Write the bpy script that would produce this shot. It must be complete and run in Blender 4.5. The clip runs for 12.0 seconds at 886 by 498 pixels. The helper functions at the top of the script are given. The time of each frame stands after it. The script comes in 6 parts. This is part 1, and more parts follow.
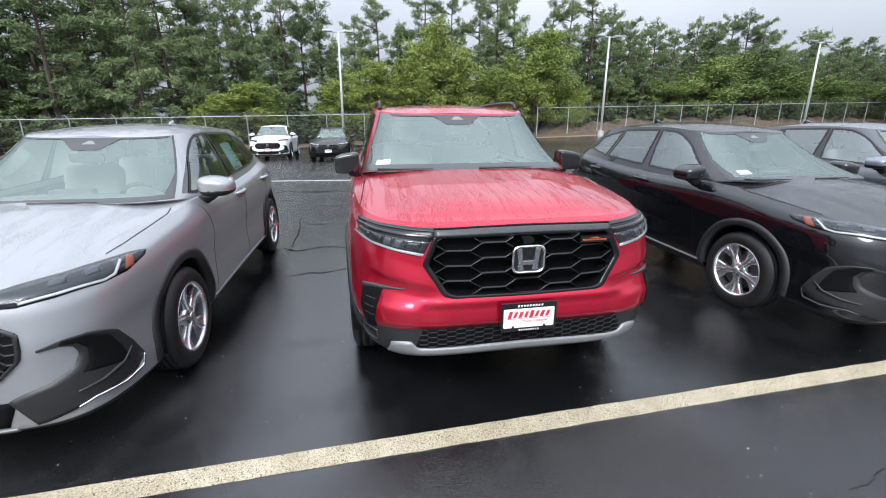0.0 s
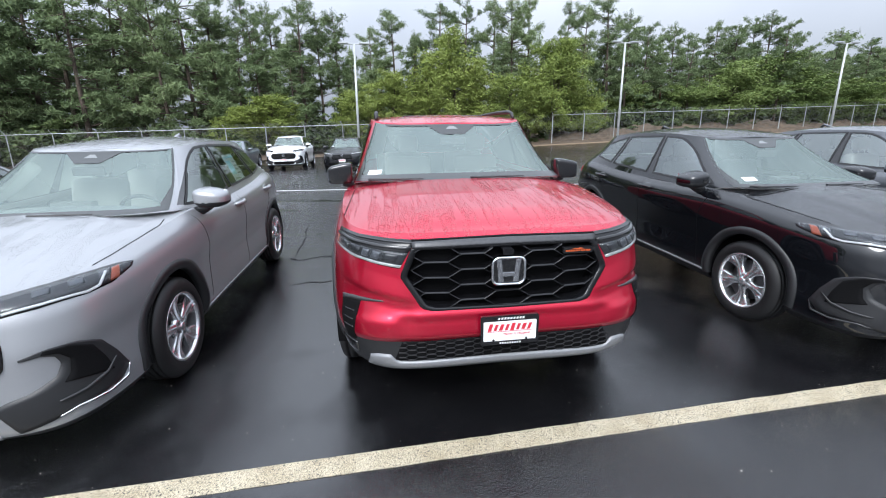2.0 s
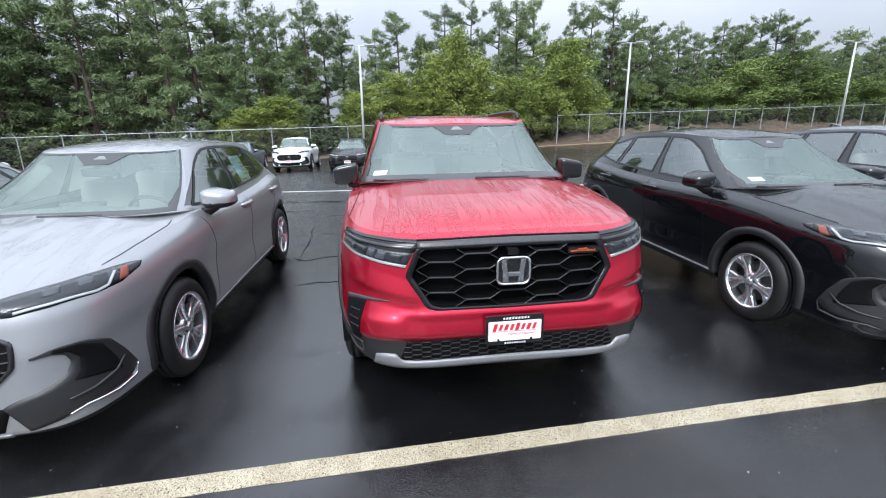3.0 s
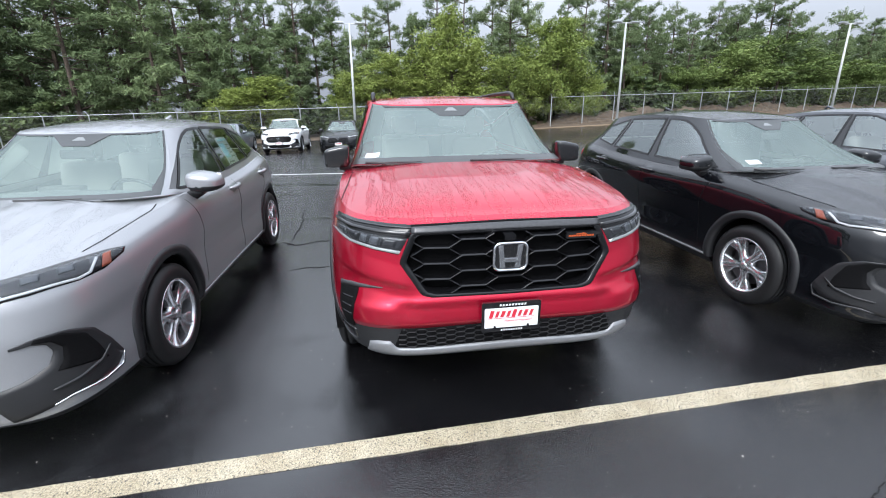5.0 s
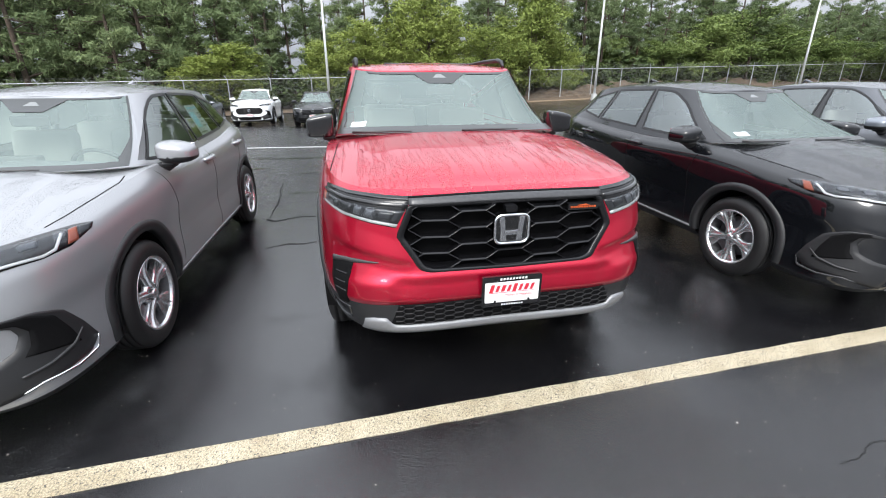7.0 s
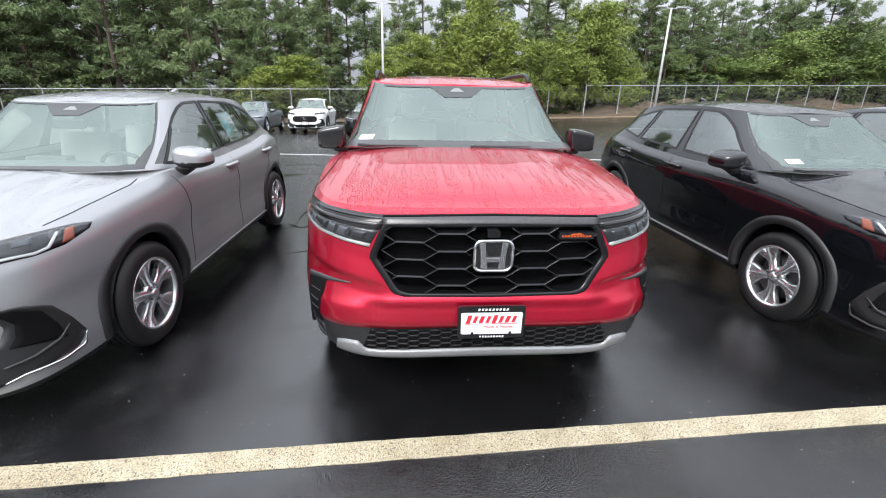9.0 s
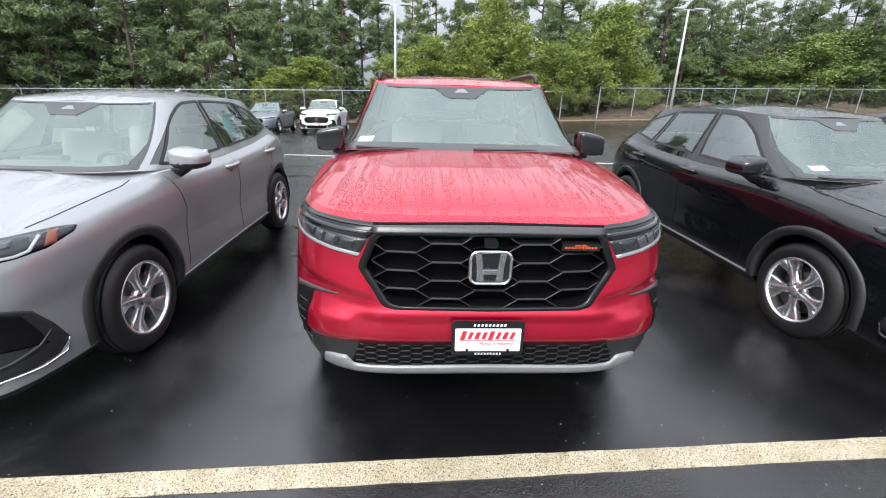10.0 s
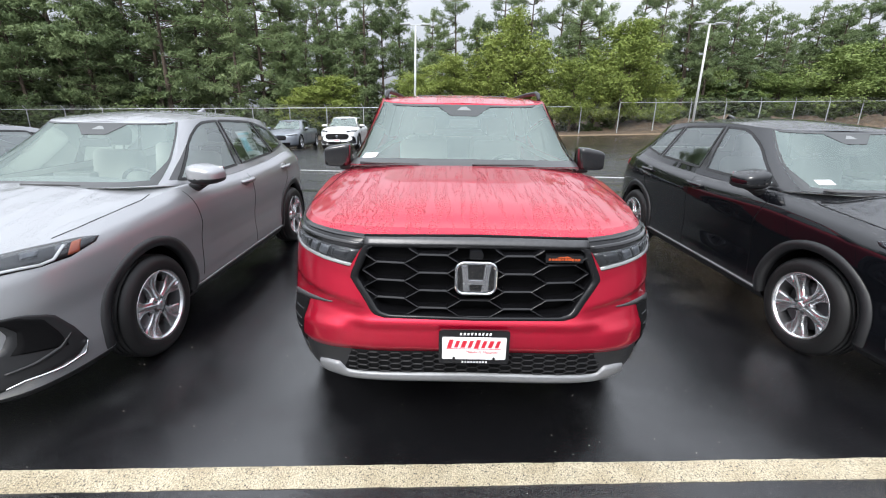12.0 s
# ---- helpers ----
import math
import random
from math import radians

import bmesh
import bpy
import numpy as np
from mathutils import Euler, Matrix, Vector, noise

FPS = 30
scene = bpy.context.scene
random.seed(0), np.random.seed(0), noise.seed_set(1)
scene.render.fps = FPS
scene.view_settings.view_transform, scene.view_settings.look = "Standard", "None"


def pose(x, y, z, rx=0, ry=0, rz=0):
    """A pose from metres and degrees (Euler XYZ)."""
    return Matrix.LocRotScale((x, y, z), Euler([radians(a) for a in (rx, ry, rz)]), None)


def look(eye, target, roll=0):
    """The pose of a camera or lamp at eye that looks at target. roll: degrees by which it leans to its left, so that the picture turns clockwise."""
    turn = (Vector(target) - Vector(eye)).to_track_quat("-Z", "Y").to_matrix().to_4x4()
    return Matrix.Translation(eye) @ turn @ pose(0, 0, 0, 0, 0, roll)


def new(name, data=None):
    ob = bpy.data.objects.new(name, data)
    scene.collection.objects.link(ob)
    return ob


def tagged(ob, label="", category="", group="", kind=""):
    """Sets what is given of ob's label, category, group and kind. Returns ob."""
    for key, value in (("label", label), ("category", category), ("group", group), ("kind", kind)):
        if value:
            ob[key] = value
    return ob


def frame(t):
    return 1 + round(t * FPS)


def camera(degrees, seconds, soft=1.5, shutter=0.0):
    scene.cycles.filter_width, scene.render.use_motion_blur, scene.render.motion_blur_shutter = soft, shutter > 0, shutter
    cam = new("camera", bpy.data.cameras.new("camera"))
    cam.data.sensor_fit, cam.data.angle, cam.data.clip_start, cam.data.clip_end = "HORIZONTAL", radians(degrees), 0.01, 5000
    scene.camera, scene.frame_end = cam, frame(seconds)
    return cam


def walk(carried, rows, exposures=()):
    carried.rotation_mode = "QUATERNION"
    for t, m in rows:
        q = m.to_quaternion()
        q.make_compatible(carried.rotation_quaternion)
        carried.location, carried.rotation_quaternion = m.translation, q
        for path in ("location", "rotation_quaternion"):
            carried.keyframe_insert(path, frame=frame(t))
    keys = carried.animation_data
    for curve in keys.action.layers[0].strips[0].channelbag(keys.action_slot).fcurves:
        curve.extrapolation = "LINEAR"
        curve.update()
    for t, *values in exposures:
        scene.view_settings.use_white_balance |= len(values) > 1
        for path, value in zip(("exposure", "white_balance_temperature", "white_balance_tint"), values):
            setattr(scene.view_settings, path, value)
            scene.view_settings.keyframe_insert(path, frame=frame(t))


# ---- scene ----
cam = camera(94.2, 12.0, soft=1.1)
PATH = [
    (0, (-0.815, -1.926, 1.632), (-0.483, -0.047, 1.035), 0.1),
    (0.5, (-0.814, -1.911, 1.631), (-0.477, -0.027, 1.048), 0.1),
    (1, (-0.769, -1.908, 1.631), (-0.459, -0.019, 1.052), -0.0),
    (1.5, (-0.66, -1.91, 1.637), (-0.378, -0.013, 1.067), -0.3),
    (2, (-0.608, -1.925, 1.641), (-0.356, -0.022, 1.08), -0.7),
    (2.5, (-0.609, -1.933, 1.64), (-0.38, -0.025, 1.088), -0.9),
    (4.5, (-0.612, -1.911, 1.631), (-0.376, -0.02, 1.024), -0.7),
    (5, (-0.615, -1.871, 1.631), (-0.355, 0.008, 0.997), -0.7),
    (5.5, (-0.62, -1.859, 1.627), (-0.33, 0.003, 0.959), -0.7),
    (6, (-0.639, -1.83, 1.62), (-0.306, 0.011, 0.913), -0.6),
    (6.5, (-0.685, -1.786, 1.592), (-0.312, 0.034, 0.851), -0.3),
    (7, (-0.707, -1.772, 1.587), (-0.347, 0.049, 0.843), -0.1),
    (8.8, (-0.38, -1.701, 1.594), (-0.218, 0.166, 0.895), 1.2),
    (9, (-0.36, -1.676, 1.599), (-0.22, 0.194, 0.904), 1.2),
    (9.5, (-0.319, -1.596, 1.592), (-0.195, 0.278, 0.905), 1.5),
    (10, (-0.279, -1.551, 1.594), (-0.191, 0.325, 0.905), 1.5),
    (10.5, (-0.204, -1.568, 1.596), (-0.155, 0.313, 0.919), 1.5),
    (11, (-0.155, -1.597, 1.603), (-0.135, 0.291, 0.943), 1.5),
    (11.5, (-0.148, -1.617, 1.609), (-0.15, 0.278, 0.969), 1.3),
    (12, (-0.139, -1.631, 1.609), (-0.148, 0.269, 0.984), 0.9),
]
EXPOSURES = [(0, 0.79, 6200, 10), (2, 0.80, 6050, 10), (4.5, 0.82, 6050, 10), (5.5, 0.90, 6250, 10), (6.5, 0.94, 6450, 10), (9, 0.94, 6500, 10), (12, 0.89, 6450, 10)]
walk(cam, [(t, look(eye, target, roll)) for t, eye, target, roll in PATH], EXPOSURES)


# ==== world and light ====
SUN_EL, SUN_AZ = 44.0, 200.0


def sky_world():
    w = bpy.data.worlds.new("overcast_sky")
    scene.world = w
    w.use_nodes = True
    nt = w.node_tree
    nt.nodes.clear()
    out = nt.nodes.new("ShaderNodeOutputWorld")
    bg = nt.nodes.new("ShaderNodeBackground")
    sky = nt.nodes.new("ShaderNodeTexSky")
    sky.sky_type, sky.sun_disc = "NISHITA", False
    sky.sun_elevation, sky.sun_rotation = radians(SUN_EL), radians(SUN_AZ)
    sky.air_density, sky.dust_density, sky.ozone_density = 1.0, 6.0, 1.0
    # a closed cloud cover: the sky's own light with its blue taken out, soft grey clouds
    hsv = nt.nodes.new("ShaderNodeHueSaturation")
    hsv.inputs["Saturation"].default_value = 0.10
    coord = nt.nodes.new("ShaderNodeTexCoord")
    tex = nt.nodes.new("ShaderNodeTexNoise")
    tex.inputs["Scale"].default_value, tex.inputs["Detail"].default_value = 2.2, 5
    ramp = nt.nodes.new("ShaderNodeValToRGB")
    ramp.color_ramp.elements[0].position, ramp.color_ramp.elements[0].color = 0.3, (0.84, 0.86, 0.89, 1)
    ramp.color_ramp.elements[1].position, ramp.color_ramp.elements[1].color = 0.7, (1.06, 1.06, 1.06, 1)
    mul = nt.nodes.new("ShaderNodeMix")
    mul.data_type, mul.blend_type = "RGBA", "MULTIPLY"
    mul.inputs[0].default_value = 1.0
    # an overcast sky is about three times as bright overhead as at the horizon
    sep = nt.nodes.new("ShaderNodeSeparateXYZ")
    dome = nt.nodes.new("ShaderNodeMapRange")
    dome.inputs[1].default_value, dome.inputs[2].default_value = 0.0, 1.0
    dome.inputs[3].default_value, dome.inputs[4].default_value = 0.31, 1.85
    stren = nt.nodes.new("ShaderNodeMath")
    stren.operation = "MULTIPLY"
    stren.inputs[1].default_value = 0.125
    flat = nt.nodes.new("ShaderNodeMix")
    flat.data_type = "RGBA"
    flat.inputs[0].default_value = 0.72
    flat.inputs[7].default_value = (7.5, 7.9, 8.6, 1)
    L = nt.links.new
    L(sky.outputs[0], hsv.inputs["Color"])
    L(hsv.outputs[0], flat.inputs[6])
    L(flat.outputs[2], mul.inputs[6])
    L(coord.outputs["Generated"], tex.inputs["Vector"])
    L(tex.outputs[0], ramp.inputs[0])
    L(ramp.outputs[0], mul.inputs[7])
    L(mul.outputs[2], bg.inputs[0])
    L(coord.outputs["Generated"], sep.inputs[0])
    L(sep.outputs["Z"], dome.inputs[0])
    L(dome.outputs[0], stren.inputs[0])
    L(stren.outputs[0], bg.inputs[1])
    L(bg.outputs[0], out.inputs[0])


sky_world()
sun = new("sun", bpy.data.lights.new("sun", "SUN"))
sun.data.energy, sun.data.angle, sun.data.color = 1.25, radians(25), (1.0, 0.97, 0.92)
sun.matrix_world = pose(0, 0, 30, 90 - SUN_EL, 0, 180 - SUN_AZ)


# ==== materials ====
def node_mat(name):
    m = bpy.data.materials.new(name)
    m.use_nodes = True
    nt = m.node_tree
    return m, nt, nt.nodes["Principled BSDF"], nt.links.new


def add_node(nt, kind, **inputs):
    n = nt.nodes.new("ShaderNode" + kind)
    for k, v in inputs.items():
        n.inputs[k.replace("_", " ")].default_value = v
    return n


def ramp_node(nt, fac, stops):
    r = nt.nodes.new("ShaderNodeValToRGB")
    e = r.color_ramp.elements
    while len(e) < len(stops):
        e.new(0.5)
    for el, (p, c) in zip(e, stops):
        el.position, el.color = p, (*c, 1) if isinstance(c, tuple) else (c, c, c, 1)
    nt.links.new(fac, r.inputs[0])
    return r.outputs[0]


def bump_node(nt, height, strength, distance, normal=None):
    b = nt.nodes.new("ShaderNodeBump")
    b.inputs["Strength"].default_value, b.inputs["Distance"].default_value = strength, distance
    nt.links.new(height, b.inputs["Height"])
    if normal:
        nt.links.new(normal, b.inputs["Normal"])
    return b.outputs[0]


def plain(name, col, rough=0.5, metal=0.0, grain=0.0, scale=60.0, vary=0.12, coat=0.0, spec=0.5):
    m, nt, b, L = node_mat(name)
    b.inputs["Roughness"].default_value, b.inputs["Metallic"].default_value = rough, metal
    b.inputs["Coat Weight"].default_value = coat
    b.inputs["Specular IOR Level"].default_value = spec
    tc = nt.nodes.new("ShaderNodeTexCoord")
    n = add_node(nt, "TexNoise", Scale=scale, Detail=4.0)
    L(tc.outputs["Object"], n.inputs["Vector"])
    lo, hi = tuple(c * (1 - vary) for c in col), tuple(min(1, c * (1 + vary)) for c in col)
    L(ramp_node(nt, n.outputs[0], [(0.3, lo), (0.7, hi)]), b.inputs["Base Color"])
    if grain:
        L(bump_node(nt, n.outputs[0], grain, 0.002), b.inputs["Normal"])
    return m


def paint(name, col, metal=0.35, rough=0.32, drops=1.0, spec=0.0, coat_ior=1.5, runs=(30, 1.6, 5), cover=0.47):
    """Clear-coated car paint, wet: round drops and streaks of beads on the surface."""
    m, nt, b, L = node_mat(name)
    tc = nt.nodes.new("ShaderNodeTexCoord")
    fl = add_node(nt, "TexNoise", Scale=900.0, Detail=1.0)
    L(tc.outputs["Object"], fl.inputs["Vector"])
    lo, hi = tuple(c * 0.9 for c in col), tuple(min(1, c * 1.1) for c in col)
    L(ramp_node(nt, fl.outputs[0], [(0.35, lo), (0.65, hi)]), b.inputs["Base Color"])
    b.inputs["Metallic"].default_value, b.inputs["Roughness"].default_value = metal, rough
    b.inputs["Coat Weight"].default_value, b.inputs["Coat Roughness"].default_value = 1.0, 0.015
    b.inputs["Specular IOR Level"].default_value = spec
    b.inputs["Coat IOR"].default_value = coat_ior
    # drops: cells whose centres hold a bead, fewer where a slow noise is low
    mp = nt.nodes.new("ShaderNodeMapping")
    mp.inputs["Scale"].default_value = (105, 78, 78)
    L(tc.outputs["Object"], mp.inputs["Vector"])
    v = add_node(nt, "TexVoronoi", Scale=1.0, Randomness=1.0)
    L(mp.outputs[0], v.inputs["Vector"])
    bead = ramp_node(nt, v.outputs["Distance"], [(0.16, 1.0), (0.48, 0.0)])
    mp2 = nt.nodes.new("ShaderNodeMapping")
    mp2.inputs["Scale"].default_value = runs
    L(tc.outputs["Object"], mp2.inputs["Vector"])
    st = add_node(nt, "TexNoise", Scale=1.0, Detail=3.0)
    L(mp2.outputs[0], st.inputs["Vector"])
    streak = ramp_node(nt, st.outputs[0], [(cover, 0.0), (cover + 0.06, 1.0)])
    mul = nt.nodes.new("ShaderNodeMath")
    mul.operation = "MULTIPLY"
    L(bead, mul.inputs[0])
    L(streak, mul.inputs[1])
    # drops lie on what faces up
    geo = nt.nodes.new("ShaderNodeNewGeometry")
    sep = nt.nodes.new("ShaderNodeSeparateXYZ")
    L(geo.outputs["Normal"], sep.inputs[0])
    up = ramp_node(nt, sep.outputs["Z"], [(0.70, 0.0), (0.93, 1.0)])
    mul2 = nt.nodes.new("ShaderNodeMath")
    mul2.operation = "MULTIPLY"
    L(mul.outputs[0], mul2.inputs[0])
    L(up, mul2.inputs[1])
    nrm = bump_node(nt, mul2.outputs[0], min(1, drops), 0.005 * max(1, drops))
    L(nrm, b.inputs["Coat Normal"])
    L(nrm, b.inputs["Normal"])
    return m


def asphalt():
    """Wet asphalt: a film of water over coarse grit, smooth as a mirror where the water stands."""
    m, nt, b, L = node_mat("wet_asphalt")
    tc = nt.nodes.new("ShaderNodeTexCoord")
    stone = add_node(nt, "TexVoronoi", Scale=150.0, Randomness=1.0)
    grit = add_node(nt, "TexNoise", Scale=60.0, Detail=5.0, Roughness=0.7)
    fine = add_node(nt, "TexNoise", Scale=190.0, Detail=3.0, Roughness=0.7)
    patch = add_node(nt, "TexNoise", Scale=1.7, Detail=7.0, Roughness=0.62)
    wide = add_node(nt, "TexNoise", Scale=0.33, Detail=3.0)
    mp = nt.nodes.new("ShaderNodeMapping")
    mp.inputs["Scale"].default_value = (0.6, 1.8, 1)
    L(tc.outputs["Object"], mp.inputs["Vector"])
    for n in (stone, fine, patch, grit):
        L(tc.outputs["Object"], n.inputs["Vector"])
    L(mp.outputs[0], wide.inputs["Vector"])
    # where the sealer has worn, bare stones show pale
    base = ramp_node(nt, fine.outputs[0], [(0.35, (0.0015, 0.0015, 0.002)), (0.60, (0.008, 0.008, 0.009)), (0.66, (0.028, 0.028, 0.029)), (0.74, (0.24, 0.23, 0.22))])
    mix = nt.nodes.new("ShaderNodeMix")
    mix.data_type = "RGBA"
    mix.inputs[7].default_value = (0.011, 0.011, 0.0125, 1)
    L(base, mix.inputs[6])
    L(ramp_node(nt, patch.outputs[0], [(0.48, 0.0), (0.72, 0.7)]), mix.inputs[0])
    L(mix.outputs[2], b.inputs["Base Color"])

    def math_node(op, a, c):
        n = nt.nodes.new("ShaderNodeMath")
        n.operation = op
        for k, v in enumerate((a, c)):
            if isinstance(v, (int, float)):
                n.inputs[k].default_value = v
            else:
                L(v, n.inputs[k])
        return n.outputs[0]

    def pool(cx, cy, rx, ry):
        """A shallow pool on the lot: 1 in its middle, 0 at its edge."""
        q = nt.nodes.new("ShaderNodeMapping")
        q.vector_type = "TEXTURE"
        q.inputs["Location"].default_value, q.inputs["Scale"].default_value = (cx, cy, 0), (rx, ry, 4)
        L(tc.outputs["Object"], q.inputs["Vector"])
        g = nt.nodes.new("ShaderNodeTexGradient")
        g.gradient_type = "SPHERICAL"
        L(q.outputs[0], g.inputs["Vector"])
        return g.outputs[1]
    # long shallow trickles across the far part of the lot
    mps = nt.nodes.new("ShaderNodeMapping")
    mps.inputs["Scale"].default_value = (0.22, 1.9, 1)
    L(tc.outputs["Object"], mps.inputs["Vector"])
    run = add_node(nt, "TexNoise", Scale=1.0, Detail=5.0, Roughness=0.55)
    L(mps.outputs[0], run.inputs["Vector"])
    trickle = math_node("MULTIPLY", ramp_node(nt, run.outputs[0], [(0.53, 0.0), (0.60, 1.0)]), math_node("MINIMUM", math_node("MULTIPLY", pool(0, 13, 60, 9), 1.5), 0.45))
    wet = math_node("ADD", math_node("MULTIPLY", wide.outputs[0], 0.6), math_node("MULTIPLY", patch.outputs[0], 0.4))
    for args, k in (((-1.45, 2.0, 1.2, 3.6), 0.30), ((1.75, 1.6, 1.3, 3.6), 0.26), ((0.0, -0.2, 2.0, 1.1), 0.16), ((2.6, -1.7, 2.2, 0.9), 0.15), ((-1.6, -0.4, 0.9, 0.9), 0.10), ((0.0, 12.0, 60.0, 7.5), -0.45)):
        wet = math_node("SUBTRACT", wet, math_node("MULTIPLY", pool(*args), k))
    wet = math_node("SUBTRACT", wet, trickle)
    L(ramp_node(nt, wet, [(0.34, 0.03), (0.46, 0.07), (0.62, 0.13), (0.8, 0.26)]), b.inputs["Roughness"])
    b.inputs["Specular IOR Level"].default_value = 1.0
    b.inputs["IOR"].default_value = 1.5
    grain = math_node("ADD", math_node("MULTIPLY", stone.outputs["Distance"], 0.8), grit.outputs[0])
    amt = math_node("MULTIPLY", grain, ramp_node(nt, wet, [(0.30, 0.16), (0.42, 0.45), (0.56, 1.0)]))
    ripple = add_node(nt, "TexNoise", Scale=9.0, Detail=3.0)
    L(tc.outputs["Object"], ripple.inputs["Vector"])
    L(bump_node(nt, amt, 0.95, 0.006, bump_node(nt, ripple.outputs[0], 0.22, 0.010)), b.inputs["Normal"])
    return m


def line_paint(name="worn_line_paint", lo=(0.43, 0.36, 0.24), hi=(0.58, 0.51, 0.37)):
    """Worn line paint: cream over coarse stones, dark between them."""
    m, nt, b, L = node_mat(name)
    tc = nt.nodes.new("ShaderNodeTexCoord")
    n1 = add_node(nt, "TexNoise", Scale=130.0, Detail=4.0)
    n2 = add_node(nt, "TexNoise", Scale=6.0, Detail=6.0)
    v = add_node(nt, "TexVoronoi", Scale=120.0)
    for n in (n1, n2, v):
        L(tc.outputs["Object"], n.inputs["Vector"])
    c = ramp_node(nt, n2.outputs[0], [(0.3, lo), (0.65, hi)])
    mixv = nt.nodes.new("ShaderNodeMix")
    mixv.data_type, mixv.blend_type = "RGBA", "MULTIPLY"
    mixv.inputs[0].default_value = 1.0
    L(c, mixv.inputs[6])
    L(ramp_node(nt, v.outputs["Distance"], [(0.25, 1.1), (0.75, 0.6)]), mixv.inputs[7])
    spots = ramp_node(nt, n1.outputs[0], [(0.36, 1.0), (0.42, 0.0)])
    mix = nt.nodes.new("ShaderNodeMix")
    mix.data_type = "RGBA"
    mix.inputs[7].default_value = (0.05, 0.045, 0.04, 1)
    L(mixv.outputs[2], mix.inputs[6])
    L(spots, mix.inputs[0])
    L(mix.outputs[2], b.inputs["Base Color"])
    b.inputs["Roughness"].default_value = 0.35
    L(bump_node(nt, v.outputs["Distance"], 0.7, 0.005), b.inputs["Normal"])
    return m


def glass(name, tint, ior=1.75, rough=0.0, gloss=(0.95, 0.97, 0.97)):
    m, nt, b, L = node_mat(name)
    nt.nodes.remove(b)
    out = nt.nodes["Material Output"]
    tr = add_node(nt, "BsdfTransparent", Color=(*tint, 1))
    gl = add_node(nt, "BsdfGlossy", Color=(*gloss, 1), Roughness=rough)
    fr = add_node(nt, "Fresnel", IOR=ior)
    mx = nt.nodes.new("ShaderNodeMixShader")
    L(fr.outputs[0], mx.inputs[0])
    L(tr.outputs[0], mx.inputs[1])
    L(gl.outputs[0], mx.inputs[2])
    L(mx.outputs[0], out.inputs["Surface"])
    return m


def foliage(name, lo, hi, spec=0.25):
    m, nt, b, L = node_mat(name)
    geo = nt.nodes.new("ShaderNodeNewGeometry")
    info = nt.nodes.new("ShaderNodeObjectInfo")
    add = nt.nodes.new("ShaderNodeMath")
    add.operation = "MULTIPLY_ADD"
    add.inputs[1].default_value, add.inputs[2].default_value = 0.6, 0.0
    L(geo.outputs["Random Per Island"], add.inputs[0])
    sc = nt.nodes.new("ShaderNodeMath")
    sc.operation = "MULTIPLY_ADD"
    sc.inputs[1].default_value = 0.4
    L(info.outputs["Random"], sc.inputs[0])
    L(add.outputs[0], sc.inputs[2])
    L(ramp_node(nt, sc.outputs[0], [(0.05, lo), (0.95, hi)]), b.inputs["Base Color"])
    b.inputs["Roughness"].default_value = 0.55
    b.inputs["Specular IOR Level"].default_value = spec
    return m


M_ASPHALT, M_LINE, M_WHITELINE = asphalt(), line_paint(), line_paint("white_line_paint", (0.55, 0.55, 0.54), (0.75, 0.75, 0.74))
M_RED = paint("red_paint", (0.49, 0.0075, 0.034), 0.70, 0.34)
M_SILVER = paint("silver_paint", (0.318, 0.325, 0.338), 0.52, 0.38, 0.65, runs=(16, 1.8, 5))
M_BLACK = paint("black_paint", (0.004, 0.0045, 0.006), 0.0, 0.40, 1.6, spec=0.02, coat_ior=1.68, cover=0.36)
M_WHITE = paint("white_paint", (0.80, 0.81, 0.82), 0.0, 0.30, 0.5)
M_GREY = paint("grey_paint", (0.20, 0.22, 0.25), 0.5, 0.34, 0.8)
M_DARKGREY = paint("dark_grey_paint", (0.075, 0.08, 0.09), 0.4, 0.34, 0.8, coat_ior=1.7)
M_PLASTIC = plain("black_plastic", (0.016, 0.0165, 0.018), 0.45, grain=0.3, scale=400)
M_GLOSS = plain("gloss_black", (0.008, 0.008, 0.009), 0.12, coat=0.6)
M_DARKBAR = plain("satin_grey", (0.06, 0.06, 0.063), 0.30, 0.4)
M_CHROME = plain("chrome", (0.80, 0.81, 0.83), 0.08, 1.0, vary=0.03)
M_EMBLEM = plain("satin_chrome", (0.42, 0.43, 0.45), 0.16, 0.9, vary=0.04)
M_SKID = plain("silver_skid", (0.25, 0.255, 0.265), 0.42, 0.4, vary=0.05)
M_RUBBER = plain("tyre_rubber", (0.014, 0.014, 0.0145), 0.5, grain=0.4, scale=160, spec=0.35)
M_ALLOY = plain("silver_alloy", (0.64, 0.65, 0.67), 0.22, 0.85, vary=0.06)
M_ALLOYSUV = plain("dark_alloy", (0.07, 0.07, 0.075), 0.3, 0.7, vary=0.06)
M_BARREL = plain("cast_grey_metal", (0.13, 0.13, 0.135), 0.4, 0.7, vary=0.1)
M_ALLOYDARK = plain("brake_iron", (0.07, 0.07, 0.075), 0.5, 0.6)
# near-black of the liners; on flat plates it paints a recess's shade
M_RECESS = plain("recess_black", (0.005, 0.005, 0.0055), 0.8, spec=0.1)
M_FRIT = plain("black_frit", (0.03, 0.033, 0.033), 0.35, coat=0.25)
M_SENSOR = plain("grey_sensor_window", (0.20, 0.21, 0.21), 0.4)
M_SEAT = plain("light_seat", (0.45, 0.46, 0.44), 0.75, grain=0.3, scale=300)
M_SEATDK = plain("dark_seat", (0.05, 0.05, 0.052), 0.7, grain=0.3, scale=300)
M_DASH = plain("dashboard", (0.13, 0.135, 0.135), 0.6, grain=0.3, scale=300)
